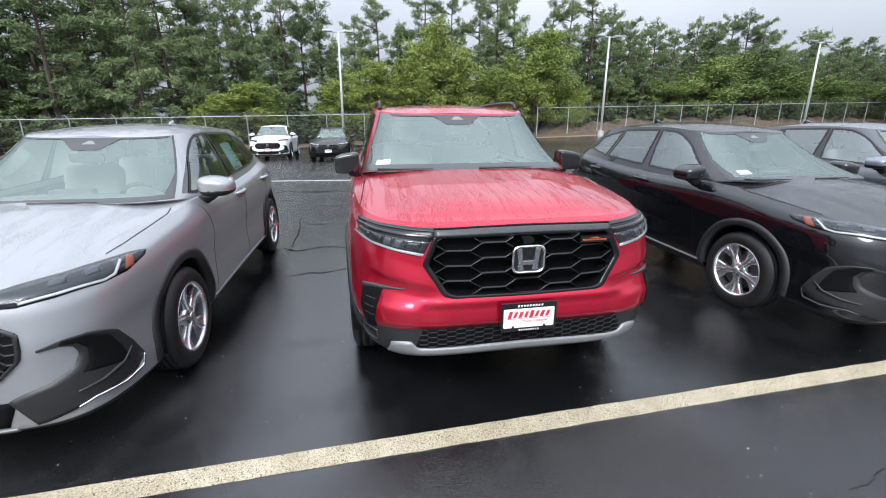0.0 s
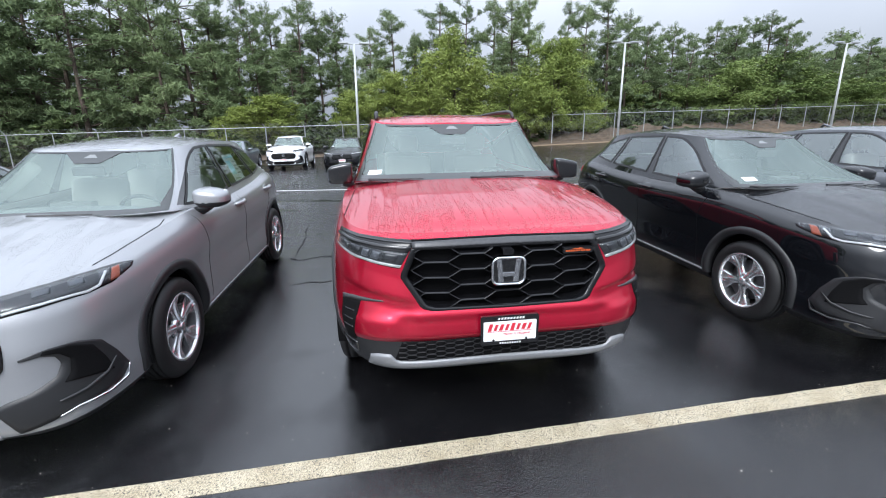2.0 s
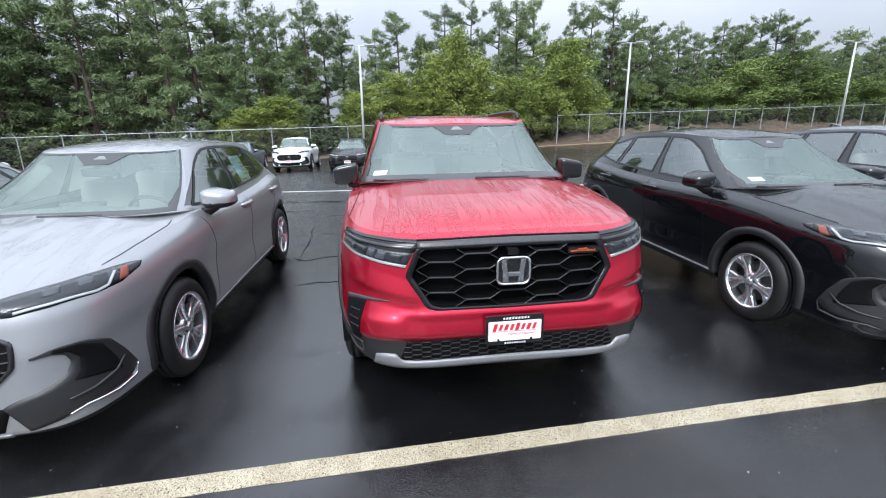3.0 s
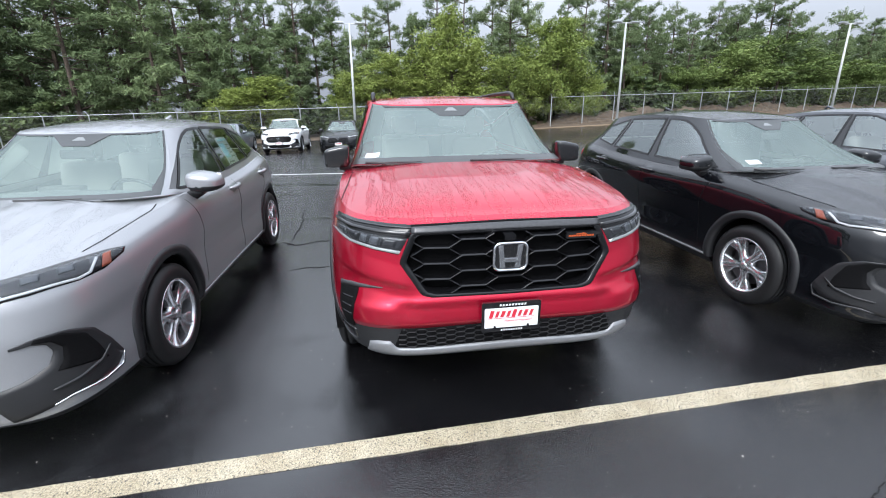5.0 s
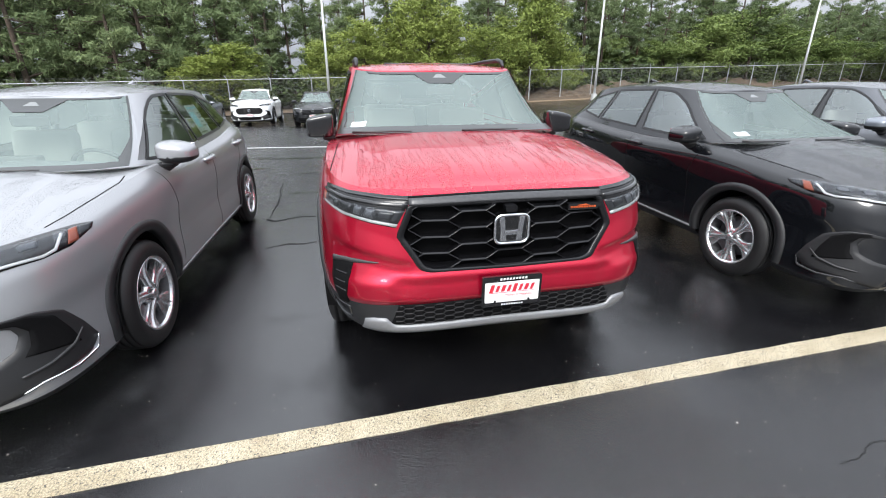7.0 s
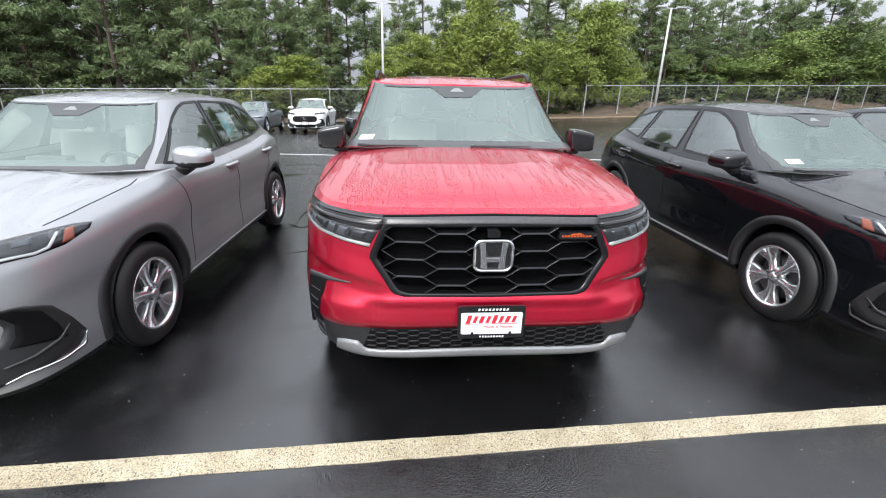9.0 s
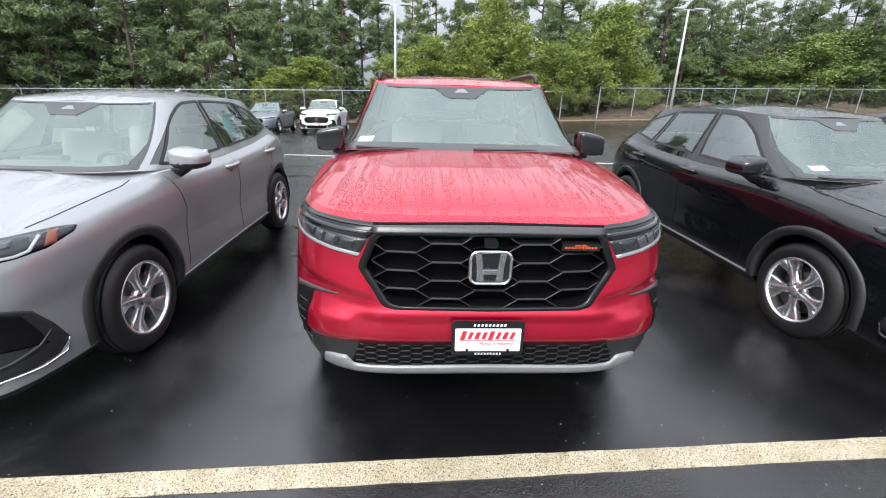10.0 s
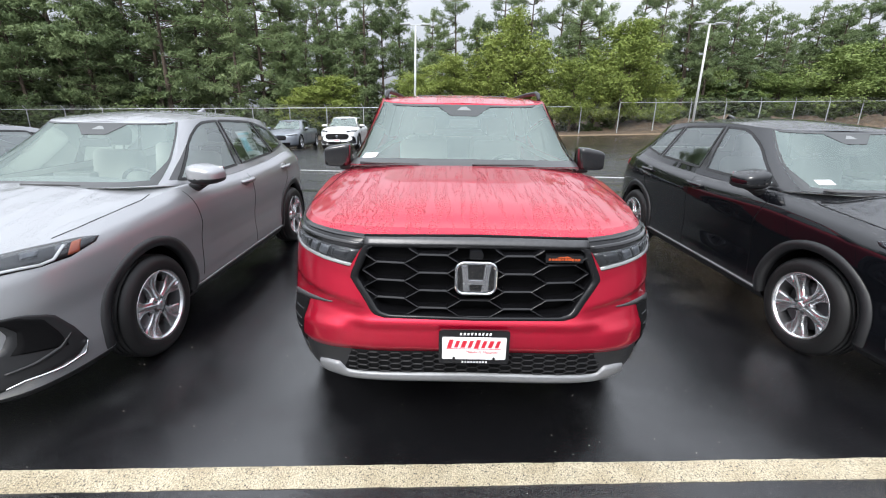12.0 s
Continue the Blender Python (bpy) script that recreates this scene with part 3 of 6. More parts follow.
class Car:
    def __init__(self, name, sp, colour, label, m, group=""):
        self.sp, self.colour = sp, colour
        self.e = thing(name, label, "car", group, m=m)
        self.shell()
        self.wheels()
        self.inside()

    # -- skin --
    def shell(self):
        sp = self.sp
        sh = self.sh = Shell(sp)
        t = sh.t
        S = np.r_[np.linspace(0, 0.86, sp.get("ns", 40)), np.linspace(0.875, 1.0, 9)]
        T, SS = np.meshgrid(t, S)
        x, y, z = sh.low(T, SS)
        G = both_sides(x, y, z)
        nr, nc = G.shape[:2]
        # styling: creases and hollows on the flanks and nose
        if "sculpt" in sp:
            G = sp["sculpt"](G)
        # deck: bonnet and the ledge round the cabin
        xe, ye, ze = x[-1], y[-1], z[-1]
        keep = ye < sp["deck_end"]
        xe, ye, ze = xe[keep], ye[keep], ze[keep]
        r = np.linspace(-1, 1, 61)
        cr = sh.f["crown"](ye)[:, None]
        DX = xe[:, None] * r[None]
        DY = np.repeat(ye[:, None], 61, 1)
        DZ = ze[:, None] + cr * (1 - np.abs(r[None]) ** sp.get("crown_pow", 2.2))
        if "hood_style" in sp:
            DZ = DZ + sp["hood_style"](DX, DY)
        deck = np.stack([DX, DY, DZ], -1)
        V = G.reshape(-1, 3)
        F = np.array(quad_grid(nr, nc))
        C = V[F].mean(1)
        # openings: wheel arches and front intakes
        kill = np.zeros(len(F), bool)
        for hy in (sp["hub"], sp["hub"] + sp["wheelbase"]):
            d = np.hypot(C[:, 1] - hy, C[:, 2] - sp["R"] - 0.02)
            kill |= (d < sp["arch"]) & (np.abs(C[:, 0]) > 0.4)
            dv = np.hypot(V[:, 1] - hy, V[:, 2] - sp["R"] - 0.02)
            near = (np.abs(dv - sp["arch"]) < 0.03) & (np.abs(V[:, 0]) > 0.4)
            k = sp["arch"] / np.maximum(dv, 1e-3)
            V[near, 1] = hy + (V[near, 1] - hy) * k[near]
            V[near, 2] = sp["R"] + 0.02 + (V[near, 2] - sp["R"] - 0.02) * k[near]
        self.bvh = BVHTree.FromPolygons([Vector(v) for v in V], [tuple(int(i) for i in q) for q in F])
        for poly in sp.get("intakes", ()):
            kill |= inside(np.abs(C[:, 0]), C[:, 2], poly) & (C[:, 1] < 0.7)
        rows = np.repeat(np.arange(nr - 1), nc - 1)
        nose = C[:, 1] < sp["hub"] - sp["arch"] * 0.8
        clad = S[rows] < np.where(nose, sp["clad_front"], sp["clad"])
        c_par = "lower_cladding"
        body = self.e
        self.body = link_mesh("body", *self.compact(np.concatenate([V, deck.reshape(-1, 3)]), [tuple(q) for q in F[~kill & ~clad]] + self.deck_faces(deck, len(V))), self.colour, body)
        link_mesh(c_par, *self.compact(V, [tuple(q) for q in F[~kill & clad]]), M_PLASTIC, body, "black plastic lower trim")
        self.deckgrid = deck
        allF = [tuple(int(i) for i in q) for q in F] + quad_grid(*deck.shape[:2], base=len(V))
        self.full = BVHTree.FromPolygons([Vector(v) for v in np.concatenate([V, deck.reshape(-1, 3)])], allF)
        self.dbvh = BVHTree.FromPolygons([Vector(v) for v in deck.reshape(-1, 3)], quad_grid(*deck.shape[:2]))
        self.cabin()

    def deck_faces(self, deck, base):
        n, k = deck.shape[:2]
        out = []
        g = self.sp["cabin"]
        for q in quad_grid(n, k, base):
            c = deck.reshape(-1, 3)[[i - base for i in q]].mean(0)
            W, y0, y1, nf, nr = g["base"]
            n_, reach = (nf, g["yc"] - y0) if c[1] < g["yc"] else (nr, y1 - g["yc"])
            if c[1] > g["dash_y"] and (abs(c[0]) / (W * 0.985)) ** n_ + (abs(c[1] - g["yc"]) / (reach * 0.985)) ** n_ < 1:
                continue
            out.append(q)
        return out

    @staticmethod
    def compact(V, F):
        F = [tuple(int(i) for i in f) for f in F]
        used = sorted({i for f in F for i in f})
        at = {u: i for i, u in enumerate(used)}
        return [V[u] for u in used], [tuple(at[i] for i in f) for f in F]

    def cabin(self):
        sp, sh = self.sp, self.sh
        g = sp["cabin"]
        # outline stations so that pillar edges fall on grid lines
        t = half_turns()
        bx, by, _ = sh.high(t, np.zeros_like(t))
        edges = [0.0]
        kinds = []
        for kind, yy in g["stations"]:
            if kind == "screen":
                tt = t[np.argmax(bx >= yy)]
            elif kind == "tail":
                tt = math.pi - t[np.argmax(bx >= yy)]
            else:
                i0 = np.argmax(bx > 0.9 * bx.max())
                tt = t[i0:][np.argmax(by[i0:] >= yy)]
            edges.append(tt)
            kinds.append(kind)
        edges.append(math.pi)
        kinds.append("rear")
        cols, owner = [edges[0]], []
        for a, b, k in zip(edges, edges[1:], kinds):
            tt = np.r_[a, t[(t > a) & (t < b)], b]
            x0, y0, _ = sh.high(tt, np.zeros(len(tt)))
            d = np.r_[0, np.cumsum(np.hypot(np.diff(x0), np.diff(y0)))]
            seg = np.interp(np.linspace(0, d[-1], max(3, int(d[-1] / 0.04) + 2)), d, tt)
            cols += list(seg[1:])
            owner += [k] * (len(seg) - 1)
        cols, owner = np.array(cols), owner + []
        n1, n2, n3 = 4, 14, 4
        _, ycol, _ = sh.high(cols, np.zeros_like(cols))
        low = np.interp(ycol, *zip(*g["sill_line"]))
        top = np.interp(ycol, *zip(*g["head_line"]))
        rows = []
        for i in range(n1):
            rows.append(low * i / n1)
        for i in range(n2):
            rows.append(low + (top - low) * i / n2)
        for i in range(n3 + 1):
            rows.append(top + (1 - top) * i / n3)
        SS = np.array(rows)
        T = np.repeat(cols[None], len(SS), 0)
        x, y, z = sh.high(T, SS)
        G = both_sides(x, y, z)
        nr, nc = G.shape[:2]
        own = owner[::-1] + owner
        sides = ["left"] * len(owner) + ["right"] * len(owner)
        V = G.reshape(-1, 3)
        F = quad_grid(nr, nc)
        groups = {}
        ymid = G[0, :, 1]
        starts = {}
        for c in range(nc - 1):
            if own[c] == "black":
                starts[c] = starts.get(c - 1, ymid[c])

        def self_y(c):
            return starts[c]
        for i, q in enumerate(F):
            r, c = divmod(i, nc - 1)
            k = own[c]
            glassy = n1 <= r < n1 + n2
            if k in ("screen", "rear") :
                key = k if glassy else ("frame" if r >= n1 else "cowl")
            elif k in ("door_front", "door_rear", "quarter"):
                key = (k + "_" + sides[c]) if glassy else "frame"
            elif k == "black":
                key = ("pillar_%s_%d" % (sides[c], int(self_y(c) * 4))) if glassy else "frame"
            else:
                key = "frame"
            groups.setdefault(key, []).append(q)
        # roof
        xr, yr, zr = x[-1], y[-1], z[-1]
        rr = np.linspace(-1, 1, 31)
        span = (yr - yr.min()) / (yr.max() - yr.min())
        cr = g["roof_crown"] * np.clip(np.sin(math.pi * np.clip(span * 0.96 + 0.02, 0, 1)), 0, 1) ** 0.7
        RZ = zr[:, None] + cr[:, None] * (1 - np.abs(rr[None]) ** 2.1)
        roof = np.stack([xr[:, None] * rr[None], np.repeat(yr[:, None], 31, 1), RZ], -1)
        self.roofgrid = roof
        base = len(V)
        allV = np.concatenate([V, roof.reshape(-1, 3)])
        link_mesh("roof", *self.compact(allV, groups["frame"] + groups.get("cowl", []) + quad_grid(len(xr), 31, base)), g.get("roof_mat", self.colour), self.e, g.get("roof_label", ""))
        # pale lining on the inside of roof and pillars
        cen = np.array([0, g["yc"], 1.1])
        inn = cen + (allV - cen) * np.array([0.994, 0.997, 1.0]) - np.array([0, 0, 0.006])
        if not sp.get("far"):
            link_mesh("headlining", *self.compact(inn, groups["frame"] + groups.get("cowl", []) + quad_grid(len(xr), 31, base)), M_LINER, self.e, "pale grey headlining")
        for key in [k for k in groups if k.startswith("pillar")]:
            link_mesh("door_pillar_trim", *self.compact(V, groups[key]), M_GLOSS, self.e, "gloss black pillar trim")
        cen = np.array([0, g["yc"], 1.2])
        for key, fs in groups.items():
            if key in ("frame", "cowl") or key.startswith("pillar"):
                continue
            vs, ff = self.compact(V, fs)
            vs = np.array(vs)
            mat = M_GLASS if key == "screen" else (M_DARKGLASS if (key.startswith(("door_rear", "quarter")) and g.get("privacy")) or key == "rear" else M_SIDEGLASS)
            nm = {"screen": "windscreen", "rear": "rear_window"}.get(key, "quarter_window" if key.startswith("quarter") else "side_window")
            ob = link_mesh(nm, vs, ff, mat, self.e, {"windscreen": "laminated windscreen reflecting the grey sky"}.get(nm, ""))
            ob.visible_shadow = False
            # dark ceramic edge on the inside of the pane
            self.edge_band(vs, ff, self.sp.get("frit", 0.020) if key == "screen" else 0.018, ob, key)
        self.screen_grid = (V, groups["screen"])
        self.cab = G

    def edge_band(self, vs, ff, w, parent, key):
        """A band of width w along the pane's border, laid just inside it."""
        count = {}
        for f in ff:
            for a, b in zip(f, f[1:] + f[:1]):
                count[frozenset((a, b))] = count.get(frozenset((a, b)), 0) + 1
        nxt = {}
        for f in ff:
            for a, b in zip(f, f[1:] + f[:1]):
                if count[frozenset((a, b))] == 1:
                    nxt[a] = b
        loop, cur = [], next(iter(nxt))
        while cur not in loop and cur in nxt:
            loop.append(cur)
            cur = nxt[cur]
        P = np.array([vs[i] for i in loop])
        n = len(P)
        c = P.mean(0)
        nor = np.zeros(3)
        for i in range(n):
            nor += np.cross(P[i] - c, P[(i + 1) % n] - c)
        nor /= np.linalg.norm(nor)
        if np.dot(nor, c - np.array([0, self.sp["cabin"]["yc"], 1.2])) < 0:
            nor = -nor
        V, F = [], []
        pane = BVHTree.FromPolygons([Vector(v) for v in vs], ff)
        for i in range(n):
            d = P[(i + 1) % n] - P[i - 1]
            d /= np.linalg.norm(d) + 1e-9
            inn = np.cross(d, nor)
            if np.dot(inn, c - P[i]) < 0:
                inn = -inn
            wid = w * (1 + self.sp.get("frit_foot", 1.2) * min(1, max(0, (c[2] - 0.06 - P[i][2]) / 0.12)) if key == "screen" else 1)
            o = 0.002 if key in ("screen", "rear") else 0.004
            if o < 0.003:
                q, nq, _, _ = pane.find_nearest(Vector(P[i] + inn * wid))
                q2, nq2, _, _ = pane.find_nearest(Vector(P[i] + inn * wid * 0.5))
                nq = nq if np.dot(nq, nor) > 0 else -nq
                nq2 = nq2 if np.dot(nq2, nor) > 0 else -nq2
                V += [P[i] + nor * 0.002, np.array(q2 + nq2 * 0.003), np.array(q + nq * 0.003)]
                continue
            V += [P[i] - inn * (0 if o < 0.003 else 0.006) + nor * o, P[i] + inn * wid + nor * o]
        k = len(V) // n
        for i in range(n):
            j = (i + 1) % n
            for q in range(k - 1):
                F.append((k * i + q, k * j + q, k * j + q + 1, k * i + q + 1))
        link_mesh("frit_band" if key == "screen" else "window_seal", V, F, M_FRIT if key == "screen" else M_PLASTIC, parent, smooth=False)

    # -- laying things on the skin --
    def front_y(self, x, z, default=0.2):
        h = self.bvh.ray_cast(Vector((x, -1, z)), Vector((0, 1, 0)))[0]
        if h is None:
            h = self.bvh.find_nearest(Vector((x, default, z)))[0]
        return h.y

    def side_x(self, y, z, sgn):
        h = self.bvh.ray_cast(Vector((2 * sgn, y, z)), Vector((-sgn, 0, 0)))[0]
        if h is None:
            h = self.bvh.find_nearest(Vector((0.9 * sgn, y, z)))[0]
        return h.x

    def deck_z(self, x, y):
        h = self.dbvh.ray_cast(Vector((x, y, 3)), Vector((0, 0, -1)))[0]
        return h.z if h else 1.0

    def patch(self, name, top, bot, mat, parent, off=0.004, deep=0.02, n=24, m=8, how="front", sgn=1, label="", bulge=0.0, smooth=True, toward=None):
        """A raised plate on the skin between two edge lines, (x, z) from the front or (y, z) from a side; its rim goes deep into the skin."""
        a, b = along(top, n), along(bot, n)
        vs = []
        if how == "dir":
            D = Vector(toward).normalized()
        for j in range(-1, m + 1):
            q = min(max(j / (m - 1), 0), 1)
            line = a + (b - a) * q
            row = []
            for i in range(-1, n + 1):
                ii = min(max(i, 0), n - 1)
                u, z = line[ii][:2]
                rim = j in (-1, m) or i in (-1, n)
                o = off + bulge * math.sin(math.pi * q) if not rim else -deep
                if how == "dir":
                    p = Vector(line[ii])
                    h = self.full.ray_cast(p + D * 0.25, -D, 0.6)[0] or self.full.find_nearest(p)[0]
                    row.append(tuple(h + D * o))
                elif how == "front":
                    row.append((u, self.front_y(u, z) - o, z))
                elif how == "side":
                    row.append((self.side_x(u, z, sgn) + sgn * o, u, z))
                else:
                    row.append((u, z, self.deck_z(u, z) + o))
            vs += row
        want = {"front": Vector((0, -1, 0)), "side": Vector((sgn, 0, 0)), "top": Vector((0, 0, 1))}.get(how) or D
        tot = Vector((0, 0, 0))
        for j in range(1, m):
            for i in range(1, n):
                k = j * (n + 2) + i
                tot += (Vector(vs[k + 1]) - Vector(vs[k])).cross(Vector(vs[k + n + 2]) - Vector(vs[k]))
        flip = tot.dot(want) < 0
        return link_mesh(name, vs, quad_grid(m + 2, n + 2, flip=flip), mat, parent, label, smooth=smooth)

    def strip(self, name, pts, width, mat, parent, off=0.003, how="front", sgn=1, label="", n=30, deep=0.004, toward=None, taper=None):
        """A narrow bead along a line on the skin."""
        p = along(pts, n)
        if how == "dir":
            D = np.array(Vector(toward).normalized())
            d = np.gradient(p, axis=0)
            d /= np.linalg.norm(d, axis=1)[:, None] + 1e-9
            nrm = np.cross(d, D)
            nrm /= np.linalg.norm(nrm, axis=1)[:, None] + 1e-9
            w = width / 2 * (np.interp(np.linspace(0, 1, n), *zip(*taper))[:, None] if taper else 1)
            return self.patch(name, p + nrm * w, p - nrm * w, mat, parent, off, deep, n, 3, how, sgn, label, toward=toward)
        d = np.gradient(p, axis=0)
        d /= np.linalg.norm(d, axis=1)[:, None] + 1e-9
        nrm = np.stack([-d[:, 1], d[:, 0]], 1)
        return self.patch(name, p + nrm * width / 2, p - nrm * width / 2, mat, parent, off, deep, n, 3, how, sgn, label)

    # -- wheels --
    def wheels(self):
        sp = self.sp
        W = sp["track"]
        meshes = wheel_meshes(sp["kind"], sp["R"], sp["tyre_w"], sp["rim"])
        for hy in (sp["hub"], sp["hub"] + sp["wheelbase"]):
            for sgn in (-1, 1):
                w = new("wheel")
                w.parent = self.e
                w.matrix_basis = pose(sgn * (W - sp["tyre_w"] / 2), hy, sp["R"], 40 if hy > 2 else (25 if sgn > 0 else 53), 0, 0 if sgn > 0 else 180)
                for key, me in meshes.items():
                    for k in range(5 if key in ("wheel_nut", "spoke") else 1):
                        o = new(key, me)
                        o.parent = w
                        o.matrix_basis = pose(0, 0, 0, 72 * k)
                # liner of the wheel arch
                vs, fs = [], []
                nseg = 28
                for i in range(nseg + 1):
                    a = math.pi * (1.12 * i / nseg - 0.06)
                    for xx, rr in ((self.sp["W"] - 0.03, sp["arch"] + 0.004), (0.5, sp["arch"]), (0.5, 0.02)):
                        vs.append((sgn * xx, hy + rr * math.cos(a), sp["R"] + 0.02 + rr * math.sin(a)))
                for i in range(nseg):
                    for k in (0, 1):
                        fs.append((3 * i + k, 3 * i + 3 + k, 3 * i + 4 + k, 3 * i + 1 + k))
                link_mesh("wheel_arch_liner", vs, fs, M_RECESS, self.e)
                if sp.get("arch_trim", 0.06):
                    V, F = [], []
                    wd = sp["arch_trim"]
                    n = 44
                    a0, a1 = sp.get("trim_span", (-12, 192))
                    for i in range(n + 1):
                        a = radians(a0 + (a1 - a0) * i / n)
                        for k, (rr, o) in enumerate(((sp["arch"] - 0.006, -0.05), (sp["arch"] - 0.006, 0.012), (sp["arch"] + wd * 0.5, 0.014), (sp["arch"] + wd, 0.008), (sp["arch"] + wd, -0.01))):
                            yy, zz = hy + rr * math.cos(a), sp["R"] + 0.02 + rr * math.sin(a)
                            zz = max(zz, sp["trim_floor"])
                            V.append((self.side_x(yy, zz, sgn) + sgn * o, yy, zz))
                    for i in range(n):
                        for k in range(4):
                            q = (5 * i + k, 5 * i + k + 1, 5 * i + 6 + k, 5 * i + 5 + k)
                            F.append(q if sgn > 0 else q[::-1])
                    link_mesh("arch_trim", V, F, sp.get("trim_mat", M_PLASTIC), self.e, "black plastic wheel arch trim")

    # -- what shows behind the glass --
    def inside(self):
        sp = self.sp
        g = sp["cabin"]
        fy, zc, wb = g["dash_y"], g["belt"], g["base"][0]
        seat = sp.get("seat_mat", M_SEAT)
        bm = bmesh.new()
        bm_box(bm, -wb + 0.12, wb - 0.12, fy - 0.30, fy + 0.12, zc - 0.42, zc - 0.035, 0.05)
        bm_box(bm, -0.14, 0.14, fy + 0.02, fy + 0.11, zc - 0.08, zc + 0.075, 0.012)
        part("dashboard", bm, M_DASH, self.e, smooth=True)
        bm = bmesh.new()
        bm_box(bm, -wb + 0.1, wb - 0.1, fy, g["base"][2] - 0.2, 0.32, 0.38)
        part("cabin_floor", bm, M_DASH, self.e)
        bm = bmesh.new()
        ry = g["base"][2]
        bm_box(bm, -wb + 0.17, wb - 0.17, ry - 0.50, ry - 0.42, 0.36, zc + 0.09, 0.02)
        part("rear_trim", bm, M_DASH, self.e)
        bm = bmesh.new()
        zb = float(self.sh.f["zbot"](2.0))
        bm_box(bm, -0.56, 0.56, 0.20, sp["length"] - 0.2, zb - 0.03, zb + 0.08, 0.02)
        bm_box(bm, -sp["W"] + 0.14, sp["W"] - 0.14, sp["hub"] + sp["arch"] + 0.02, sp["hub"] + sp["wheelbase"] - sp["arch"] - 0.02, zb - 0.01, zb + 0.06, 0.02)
        part("underbody", bm, M_RECESS, self.e, "dark underbody")
        sx = 0.37
        for y0, xs in ((fy + 0.78, (-sx, sx)), (fy + 1.72, (-sx * 1.05, sx * 1.05))):
            for x0 in xs:
                bm = bmesh.new()
                bm_box(bm, x0 - 0.25, x0 + 0.25, y0 - 0.42, y0 + 0.12, zc - 0.52, zc - 0.38, 0.05)
                lean = Matrix.Translation((x0, y0 + 0.1, zc - 0.42)) @ pose(0, 0, 0, -14)
                bm_box(bm, -0.24, 0.24, -0.06, 0.08, 0.0, 0.60, 0.06, lean)
                bm_box(bm, -0.11, 0.11, -0.05, 0.06, 0.64, 0.82, 0.045, lean)
                bm_tube(bm, [lean @ Vector((-0.05, 0, 0.56)), lean @ Vector((-0.05, 0, 0.68))], 0.008, 6)
                bm_tube(bm, [lean @ Vector((0.05, 0, 0.56)), lean @ Vector((0.05, 0, 0.68))], 0.008, 6)
                part("seat", bm, seat, self.e, smooth=True)
        bm = bmesh.new()
        ctr = Vector((sx, fy + 0.30, zc - 0.08))
        tilt = Matrix.Translation(ctr) @ pose(0, 0, 0, -62)
        ring = [tilt @ Vector((0.185 * math.cos(a), 0.185 * math.sin(a), 0)) for a in np.linspace(0, 2 * math.pi, 33)]
        bm_tube(bm, ring, 0.015, 8)
        bm_box(bm, -0.17, 0.17, -0.03, 0.03, -0.02, 0.01, 0.01, tilt)
        bm_box(bm, -0.06, 0.06, -0.06, 0.05, -0.03, 0.015, 0.015, tilt)
        part("steering_wheel", bm, M_SEATDK, self.e, smooth=True)

    def mirror(self, y, z, x, size, cap, sgn, foot, blocky=0.62):
        wx, wy, wz = size
        m = new("door_mirror")
        m.parent = self.e
        bm = bmesh.new()
        bmesh.ops.create_icosphere(bm, subdivisions=4, radius=1)
        for v in bm.verts:
            c = v.co
            p = [math.copysign(abs(q) ** blocky, q) for q in c]
            yy = p[1] * wy
            if p[1] > 0:
                yy = min(yy, wy * 0.45)
            taper = 1 - 0.22 * (p[0] * sgn > 0) * abs(p[0])
            v.co = (x * sgn + p[0] * wx / 2, y + yy, z + p[2] * wz / 2 * taper - 0.01 * p[0] * sgn)
        if cap is not M_GLOSS:
            # the underside is a black shell of its own
            low = bm.copy()
            for b2, keep_low in ((bm, False), (low, True)):
                gone = [f for f in b2.faces if (f.calc_center_median().z < z - wz * 0.17) != keep_low]
                bmesh.ops.delete(b2, geom=gone, context="FACES")
            part("lower_shell", low, M_PLASTIC, m, "black plastic lower shell", smooth=True)
        part("cap", bm, cap, m, smooth=True)
        bm = bmesh.new()
        bm_box(bm, (x - 0.06) * sgn - 0.05, (x - 0.06) * sgn + 0.05, y - wy * 0.55, y + wy * 0.4, z - wz * 0.62, z - wz * 0.36, 0.018)
        fx, fz = foot
        bm_tube(bm, [((x - 0.03) * sgn, y, z - wz * 0.42), (fx * sgn, y - 0.01, fz)], [0.035, 0.045], 10)
        part("stalk", bm, M_PLASTIC, m, "black plastic stalk", smooth=True)
        bm = bmesh.new()
        bm_box(bm, x * sgn - wx * 0.42, x * sgn + wx * 0.42, y + wy * 0.44, y + wy * 0.47, z - wz * 0.36, z + wz * 0.36, 0.004)
        part("mirror_glass", bm, M_CHROME, m)

    def handle(self, y, z, sgn, mat, k=1.0):
        x = self.side_x(y, z, sgn)
        h = new("door_handle")
        h.parent = self.e
        bm = bmesh.new()
        pts = [(x - 0.004 * sgn, y - 0.12, z - 0.004), (x + 0.026 * k * sgn, y - 0.10, z), (x + 0.040 * k * sgn, y - 0.03, z + 0.002), (x + 0.040 * k * sgn, y + 0.05, z + 0.004), (x + 0.024 * k * sgn, y + 0.11, z + 0.004), (x - 0.004 * sgn, y + 0.12, z + 0.003)]
        bm_tube(bm, pts, [k * r for r in (0.014, 0.018, 0.020, 0.020, 0.018, 0.014)], 10)
        part("grip", bm, mat, h, smooth=True)
